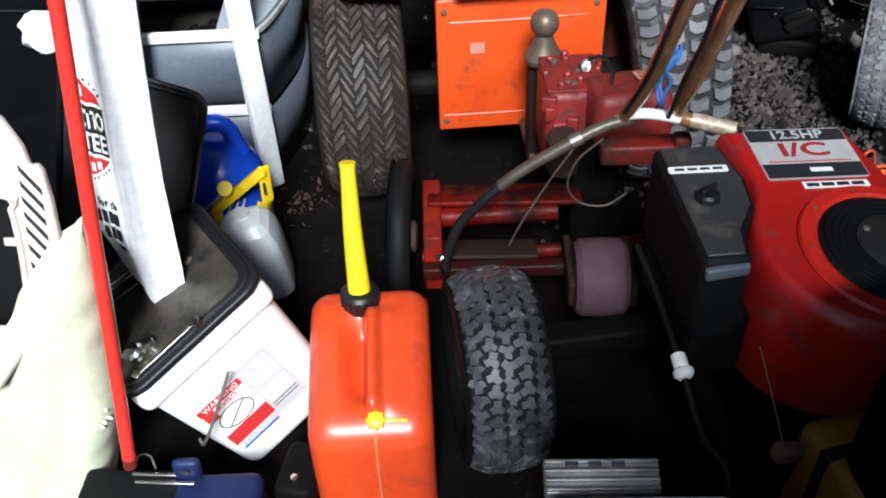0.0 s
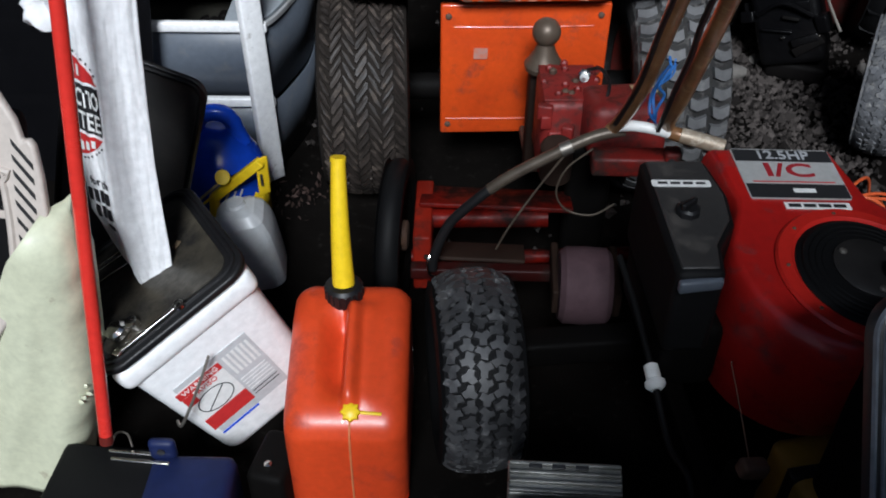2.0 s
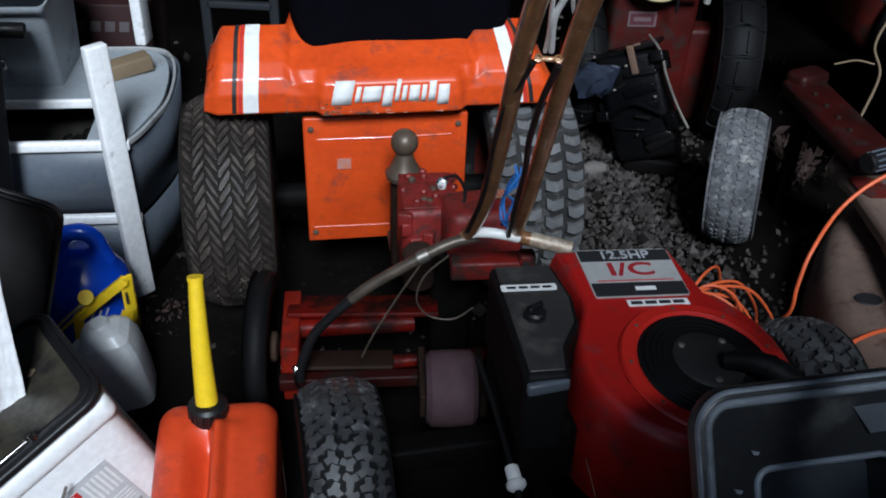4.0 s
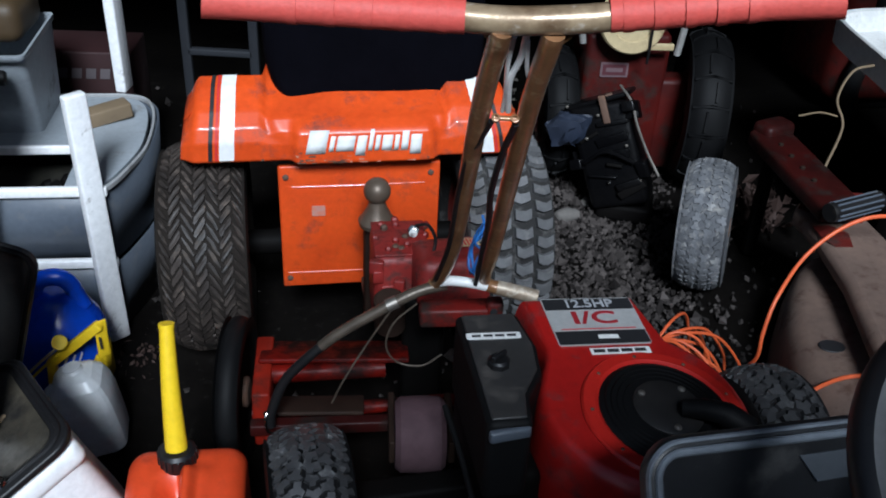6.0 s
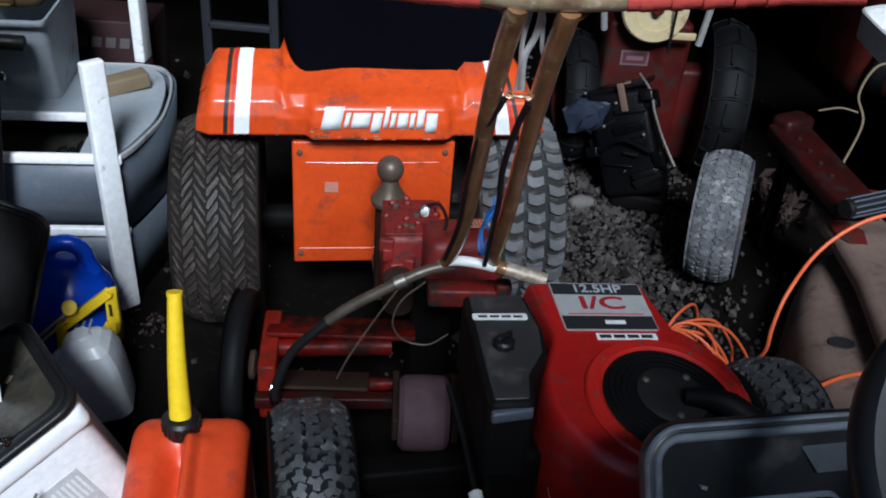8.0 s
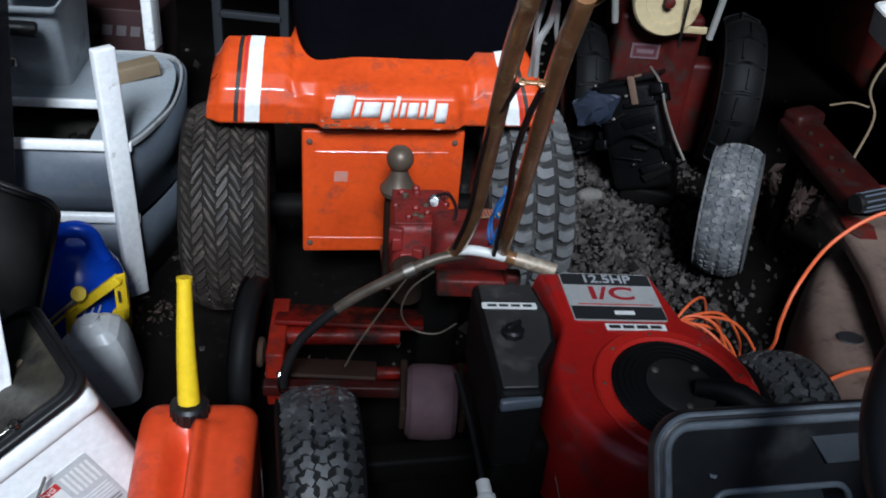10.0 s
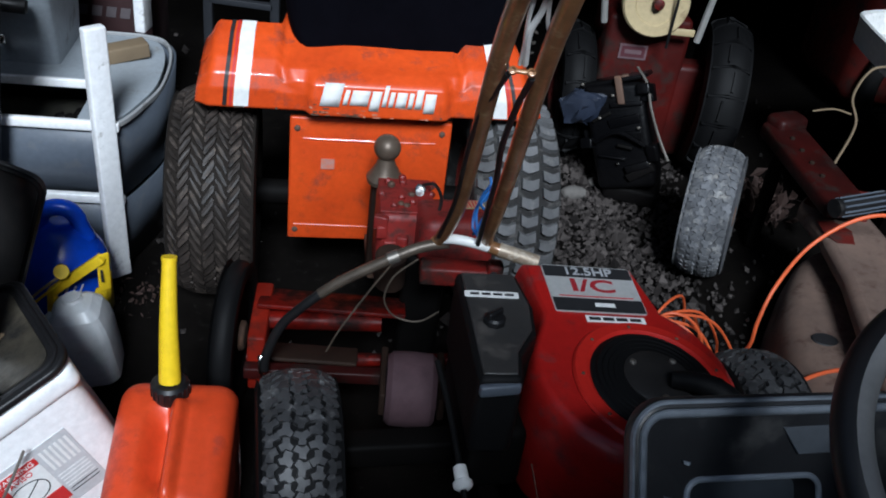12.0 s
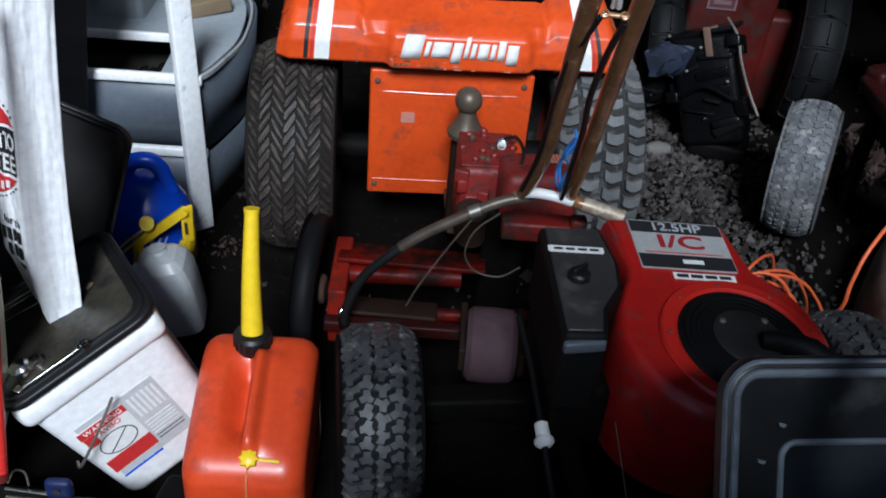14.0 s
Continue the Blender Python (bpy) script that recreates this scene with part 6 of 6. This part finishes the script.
def right_side():
    P = thing("loose_wheel", "loose wheel with a mud-caked grey turf tyre standing upright", "wheel", pose(1.232, 2.71, 0.0, 0, 0, -17))
    wheel("wheel", P, pose(0, 0, 0.212, 0, -4.5, 0), 0.212, 0.15, 0.10, turf(0.212, 0.027, 0.075), RUBBER_GREY, RUST, 0.0045, RUBBER_MUD)
    # mower deck lying at the side
    D = thing("mower_deck", "rusty brown mower deck shell with a red arm", "mower deck")
    bm = bmesh.new()
    edge = [q.xy for q in smooth_line([(1.75, 2.60, 0), (1.56, 2.575, 0), (1.455, 2.485, 0), (1.375, 2.29, 0), (1.338, 2.09, 0), (1.335, 1.94, 0), (1.375, 1.80, 0), (1.48, 1.70, 0), (1.78, 1.66, 0)], 6)]
    rings = []
    for inset, z in ((-0.012, 0.0), (-0.012, 0.12), (0.0, 0.190), (0.022, 0.222), (0.055, 0.236), (0.14, 0.243)):
        rings.append([bm.verts.new((x + (1.62 - x) * inset * 3, y + (2.12 - y) * inset * 2, z)) for x, y in edge])
    for a, b in zip(rings, rings[1:]):
        for k in range(len(a) - 1):
            bm.faces.new((a[k], b[k], b[k + 1], a[k + 1]))
    bm.faces.new(rings[-1])
    part("shell", bm, DECK, D, "rusty brown pressed shell", angle=60)
    # black disc laid on the shell for the hole
    part("hole", lathe([(0.030, 0.0), (0.032, 0.003), (0.030, 0.006)], 24, pose(1.425, 2.085, 0.237) @ Matrix.Diagonal((1.1, 0.8, 1, 1))), LABEL_K, D)
    up = part("upper_shell", slab([(1.445, 2.60), (1.475, 2.66), (1.555, 2.69), (1.64, 2.62), (1.68, 2.40), (1.68, 2.0), (1.66, 1.70), (1.44, 1.70), (1.462, 1.96), (1.484, 2.24), (1.473, 2.455)], 0.285, 0.345), DECK, D, "brown curved skirt with old red paint", bevel=0.022)
    part("patch", slab([(1.468, 2.50), (1.52, 2.51), (1.56, 2.47), (1.55, 2.40), (1.50, 2.395), (1.478, 2.43)], 0.3455, 0.3475), DULL_RED, up)
    part("patch", slab([(1.455, 2.60), (1.48, 2.645), (1.55, 2.67), (1.59, 2.63), (1.53, 2.59), (1.48, 2.575)], 0.3455, 0.3475), DULL_RED, up)
    part("strut", rbox((0.30, 0.06, 0.28), (1.66, 2.34, 0.16), (0, 0, -50), r=0.02), IRON, D)
    part("arm", rbox((0.135, 0.50, 0.05), (1.487, 2.715, 0.405), (0, 0, 10), r=0.012), ARM_RED, D, "red steel arm with shade put into its colour")
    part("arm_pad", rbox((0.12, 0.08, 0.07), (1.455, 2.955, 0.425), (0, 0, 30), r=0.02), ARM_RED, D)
    part("arm_foot", rbox((0.04, 0.04, 0.40), (1.45, 2.90, 0.20), r=0.01), IRON, D)
    part("arm_strut", rbox((0.05, 0.05, 0.12), (1.60, 2.56, 0.36), r=0.01), DULL_RED, D)
    part("upright", rbox((0.05, 0.05, 0.40), (1.68, 2.50, 0.22), (0, 0, 20), r=0.008), IRON, D)
    for k in range(4):
        q = Vector((1.44, 2.90, 0.430)).lerp(Vector((1.50, 2.52, 0.430)), 0.15 + 0.2 * k)
        part("bolt", lathe([(0.008, 0), (0.008, 0.006), (0.004, 0.008)], 8, pose(*q)), IRON_BROWN, D)
    gr = part("grip", tube([(1.452, 2.385, 0.455), (1.61, 2.462, 0.462)], 0.026, 20, n=1), BLACK, D, "black ribbed hand grip")
    for k in range(10):
        a = 2 * math.pi * k / 10
        d = Vector((0.158, 0.077, 0.007)).normalized()
        s1 = Vector((-d.y, d.x, 0))
        o = 0.026 * (math.cos(a) * s1 + math.sin(a) * Vector((0, 0, 1)))
        part("ridge", tube([Vector((1.465, 2.391, 0.4555)) + o, Vector((1.60, 2.457, 0.4615)) + o], 0.003, 6, n=1), SHELF_G, gr)
    # orange cord
    K = thing("extension_cord", "bright orange extension cord looped over the mower deck", "cord")
    part("cord", tube([(1.66, 2.36, 0.47), (1.545, 2.341, 0.475), (1.455, 2.322, 0.435), (1.373, 2.281, 0.37), (1.298, 2.192, 0.30), (1.272, 2.151, 0.22), (1.27, 2.145, 0.14), (1.25, 2.20, 0.03), (1.24, 2.10, 0.008)], 0.0052, 10), CORD, K)
    part("cord", tube([(1.24, 2.10, 0.008), (1.235, 1.95, 0.012), (1.262, 1.885, 0.17), (1.32, 1.91, 0.232), (1.42, 1.955, 0.250), (1.52, 1.955, 0.252), (1.60, 1.90, 0.252)], 0.0052, 10), CORD, K)
    B = thing("cord_bundle", "bundle of thin orange cords fanned out on the floor", "cord")
    rnd = random.Random(3)
    for k in range(9):
        a = radians(-48 + 13 * k)
        reach = rnd.uniform(0.15, 0.24)
        top = 0.20 + rnd.uniform(0, 0.05)
        c_, s_ = math.cos(a), math.sin(a)
        part("strand", tube([(0.955 + 0.002 * k, 2.06, 0.01), (0.975, 2.085, 0.15), (1.00 + 0.02 * c_, 2.10 + 0.02 * s_, top), (1.01 + reach * 0.6 * c_, 2.11 + reach * 0.6 * s_, top - 0.02), (1.01 + reach * c_, 2.11 + reach * s_, 0.10), (1.01 + reach * 1.15 * c_, 2.11 + reach * 1.15 * s_, 0.008)], 0.004, 8), CORD, B)
    # white tub
    T = thing("white_tub", "shallow white plastic tub with a thick rim on a stack", "tub", pose(1.58, 3.03, 0, 0, 0, 0))
    bm = bmesh.new()
    o = [q.xy for q in smooth_line([(0.070, 0.13, 0), (0.076, 0.0, 0), (0.105, -0.32, 0), (0.125, -0.56, 0), (0.16, -0.63, 0), (0.24, -0.66, 0), (0.80, -0.66, 0), (0.86, -0.60, 0), (0.86, 0.30, 0), (0.80, 0.36, 0), (0.24, 0.27, 0), (0.105, 0.215, 0), (0.074, 0.18, 0), (0.070, 0.13, 0)], 4)][:-1]
    cx, cy = 0.476, -0.15
    rings = []
    for s, z in ((0.96, 0.640), (0.985, 0.646), (0.995, 0.722), (1.0, 0.730), (0.99, 0.735), (0.965, 0.730), (0.955, 0.715), (0.93, 0.665)):
        rings.append([bm.verts.new((cx + (x - cx) * s, cy + (y - cy) * s, z)) for x, y in o])
    for a, b in zip(rings, rings[1:]):
        for k in range(len(a)):
            j = (k + 1) % len(a)
            bm.faces.new((a[k], a[j], b[j], b[k]))
    bm.faces.new(rings[0][::-1])
    bm.faces.new(rings[-1])
    part("shell", bm, WHITE_P, T)
    part("stand", rbox((0.42, 0.56, 0.64), (0.60, -0.10, 0.32), r=0.01), IRON, T)
    # dry leaves beside the loose wheel
    rnd = random.Random(11)
    verts, faces = [], []
    for k in range(215):
        x, y, z = 1.50 + rnd.gauss(0, 0.06), 3.12 + rnd.gauss(0, 0.10), rnd.uniform(0.01, 0.10)
        if k >= 150:
            x, y, z = -0.37 + rnd.gauss(0, 0.055), 2.17 + rnd.gauss(0, 0.055), rnd.uniform(0.004, 0.016)
        t = Euler((rnd.uniform(0, 6), rnd.uniform(0, 6), rnd.uniform(0, 6))).to_matrix()
        s = rnd.uniform(0.018, 0.042) if k < 150 else rnd.uniform(0.005, 0.014)
        o = len(verts)
        for p in ((-1, 0, 0), (0, -0.5, 0.15), (1, 0, 0), (0, 0.5, 0.15)):
            verts.append(Vector((x, y, z)) + t @ (Vector(p) * s))
        faces.append((o, o + 1, o + 2))
        faces.append((o, o + 2, o + 3))
    me = bpy.data.meshes.new("dry_leaves")
    me.from_pydata(verts, [], faces)
    me.materials.append(LEAF)
    tagged(new("dry_leaves", me), "heap of dry reddish-brown leaves", "leaves", kind="stuff")
    # thin bare twigs
    V = thing("dry_twig", "thin pale dry twig hanging over the mower deck", "twig")
    part("stem", tube([(1.56, 2.75, 0.40), (1.60, 2.80, 0.52), (1.57, 2.82, 0.60), (1.60, 2.84, 0.68), (1.66, 2.85, 0.70)], 0.004, 6), WOOD, V)
    part("stem", tube([(1.58, 2.81, 0.55), (1.53, 2.82, 0.555), (1.47, 2.82, 0.54)], 0.0028, 6), WOOD, V)


right_side()


def back_machines():
    # black engine lying on the floor
    E = thing("black_engine", "greasy black engine block lying on the floor", "engine", pose(0.955, 3.12, 0.0, 0, 0, -12) @ Matrix.Diagonal((1.2, 1.0, 1.06, 1)))
    lean = pose(0.085, 0.0, 0.045, -14, -20, 0)
    block = part("block", rbox((0.170, 0.16, 0.34), (0, 0, 0.18), r=0.018), IRON_GLOSS, E, "oily black casting")
    part("foot", rbox((0.16, 0.16, 0.06), (0.085, 0.03, 0.03), r=0.015), IRON, E)
    part("head_plate", rbox((0.19, 0.16, 0.014), (0.0, 0.01, 0.356), (0, -6, 0), r=0.004), IRON_GLOSS, block)
    part("tab", rbox((0.022, 0.05, 0.012), (0.03, -0.02, 0.366), (0, -6, 6), r=0.004), RUST, block, "brown tab")
    part("tab", rbox((0.020, 0.012, 0.09), (0.02, -0.090, 0.33), r=0.004), RUST, block)
    rnd = random.Random(5)
    for k in range(8):
        part("rib", rbox((rnd.uniform(0.03, 0.12), rnd.uniform(0.012, 0.05), rnd.uniform(0.008, 0.03)), (rnd.uniform(-0.05, 0.05), -0.078, 0.06 + 0.032 * k + rnd.uniform(-0.012, 0.012)), (rnd.uniform(-10, 10), rnd.uniform(-25, 25), 0), r=0.003), IRON_GLOSS if k % 3 else IRON, block)
    for k in range(5):
        part("lug", rbox((rnd.uniform(0.02, 0.05), rnd.uniform(0.03, 0.06), rnd.uniform(0.02, 0.06)), (rnd.choice((-0.09, 0.09)), -0.05 + rnd.uniform(-0.03, 0.03), rnd.uniform(0.08, 0.34)), (rnd.uniform(-15, 15), 0, rnd.uniform(-25, 25)), r=0.005), IRON_GLOSS, block)
    part("pipe", tube([(-0.07, -0.10, 0.17), (0.0, -0.115, 0.20), (0.07, -0.10, 0.15)], 0.006, 8), IRON_GLOSS, block)
    for k in range(10):
        part("bolt", lathe([(0.005, 0), (0.005, 0.006), (0.0025, 0.008)], 6, pose(rnd.uniform(-0.09, 0.09), -0.088, rnd.uniform(0.08, 0.36), 90, 0, 0)), CHROME if k % 3 == 0 else STEEL, block)
    part("strap", tube([(0.075, -0.06, 0.395), (0.100, -0.09, 0.34), (0.102, -0.10, 0.27), (0.112, -0.10, 0.18), (0.13, -0.11, 0.10)], 0.004, 8), STEEL, block, "frayed pale strap")
    bm = bmesh.new()
    bmesh.ops.create_icosphere(bm, subdivisions=3, radius=0.055, matrix=pose(-0.095, -0.075, 0.285))
    for v in bm.verts:
        v.co += 0.035 * noise.noise_vector(v.co * 26)
    part("rag", bm, BLUE_GREY, block, "crumpled blue-grey plastic")
    block.matrix_basis = lean
    # red snow thrower
    S = thing("snow_thrower", "red snow thrower with a cream pulley and black tyres, shade in its red", "snow thrower", pose(1.03, 3.45, 0, 0, 0, 6))
    part("housing", rbox((0.30, 0.25, 0.50), (0, 0.05, 0.32), r=0.02), RED_DIM, S, "red housing, darkened in colour for the shade")
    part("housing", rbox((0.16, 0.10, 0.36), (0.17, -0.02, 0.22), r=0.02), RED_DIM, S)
    part("pulley", lathe([(0.02, -0.02), (0.11, -0.02), (0.115, -0.012), (0.095, 0), (0.115, 0.012), (0.11, 0.02), (0.075, 0.022), (0.07, 0.016), (0.02, 0.016)], 40, pose(-0.02, -0.13, 0.64, 80, 0, 0)), CREAM_PULLEY, S, "cream painted pulley")
    part("pulley_hub", lathe([(0.018, 0), (0.018, 0.03), (0.008, 0.034)], 14, pose(-0.02, -0.15, 0.645, 80, 0, 0)), RED, S)
    part("guard", rbox((0.09, 0.01, 0.025), (0.09, -0.14, 0.55), r=0.004), CREAM_PULLEY, S)
    part("rod", tube([(0.04, -0.18, 0.75), (0.04, -0.17, 0.50)], 0.005, 8, n=1), BLACK, S)
    part("rod", tube([(0.19, -0.10, 0.74), (0.17, -0.08, 0.50)], 0.012, 10, n=1), CREAM_GREY, S, "pale metal rod")
    part("rod", tube([(-0.19, -0.10, 0.64), (-0.17, -0.08, 0.54)], 0.012, 10, n=1), CREAM_GREY, S)
    lab = flat("label", rect(0.10, 0.055), pose(-0.045, -0.0785, 0.44, 90, 0, 0), PINK_L, S, label="small dim pink and plum label")
    flat("print", rect(0.085, 0.040), pose(-0.045, -0.0799, 0.44, 90, 0, 0), PLUM_L, S, 0.0006)
    flat("print", rect(0.06, 0.015), pose(-0.045, -0.0806, 0.44, 90, 0, 0), PINK_L, S, 0.0006)
    wheel("wheel", S, pose(-0.235, 0.0, 0.25, 0, 0, 0), 0.25, 0.12, 0.12, snow_bars(0.25), BLACK_MATT, DULL_RED, 0.010, BLACK_MATT)
    wheel("wheel", S, pose(0.295, -0.05, 0.29, 0, 0, -10), 0.29, 0.15, 0.13, snow_bars(0.29), BLACK_MATT, DULL_RED, 0.010, BLACK_MATT)
    # ladder-like frame behind the tractor
    L = thing("ladder", "short grey painted ladder standing in the dark", "ladder")
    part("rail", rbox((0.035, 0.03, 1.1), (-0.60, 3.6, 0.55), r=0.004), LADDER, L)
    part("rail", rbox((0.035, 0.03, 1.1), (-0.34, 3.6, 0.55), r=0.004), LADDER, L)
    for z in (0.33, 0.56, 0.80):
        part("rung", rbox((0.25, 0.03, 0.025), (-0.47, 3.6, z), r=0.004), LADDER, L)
    # dark red body beyond the mower deck
    Q = thing("red_machine", "dark red machine body standing in the shade", "machine", pose(2.33, 4.4, 0, 0, 0, 10))
    part("body", rbox((0.68, 0.54, 0.62), (0, 0, 0.36), r=0.08), DULL_RED, Q)
    part("base", rbox((0.5, 0.4, 0.08), (0, 0, 0.04), r=0.02), IRON, Q)
    part("hose", tube([(-0.24, -0.30, 0.02), (-0.27, -0.32, 0.20), (-0.20, -0.30, 0.40), (-0.19, -0.27, 0.54)], 0.04, 12), RUBBER, Q)


IRON_GLOSS = mat("oily_black_iron", (0.0022, 0.0022, 0.0027), 0.30, 0.0, col2=(0.005, 0.0045, 0.0045), spec=0.18, bump=0.7)
CREAM_GREY = mat("pale_grey_metal", (0.50, 0.49, 0.46), 0.45, 0.3)
BLUE_GREY = mat("blue_grey_film", (0.018, 0.024, 0.042), 0.35, col2=(0.035, 0.04, 0.055))
PINK_L = mat("dim_pink_print", (0.15, 0.095, 0.105), 0.6)
PLUM_L = mat("plum_print", (0.085, 0.022, 0.030), 0.6)
back_machines()
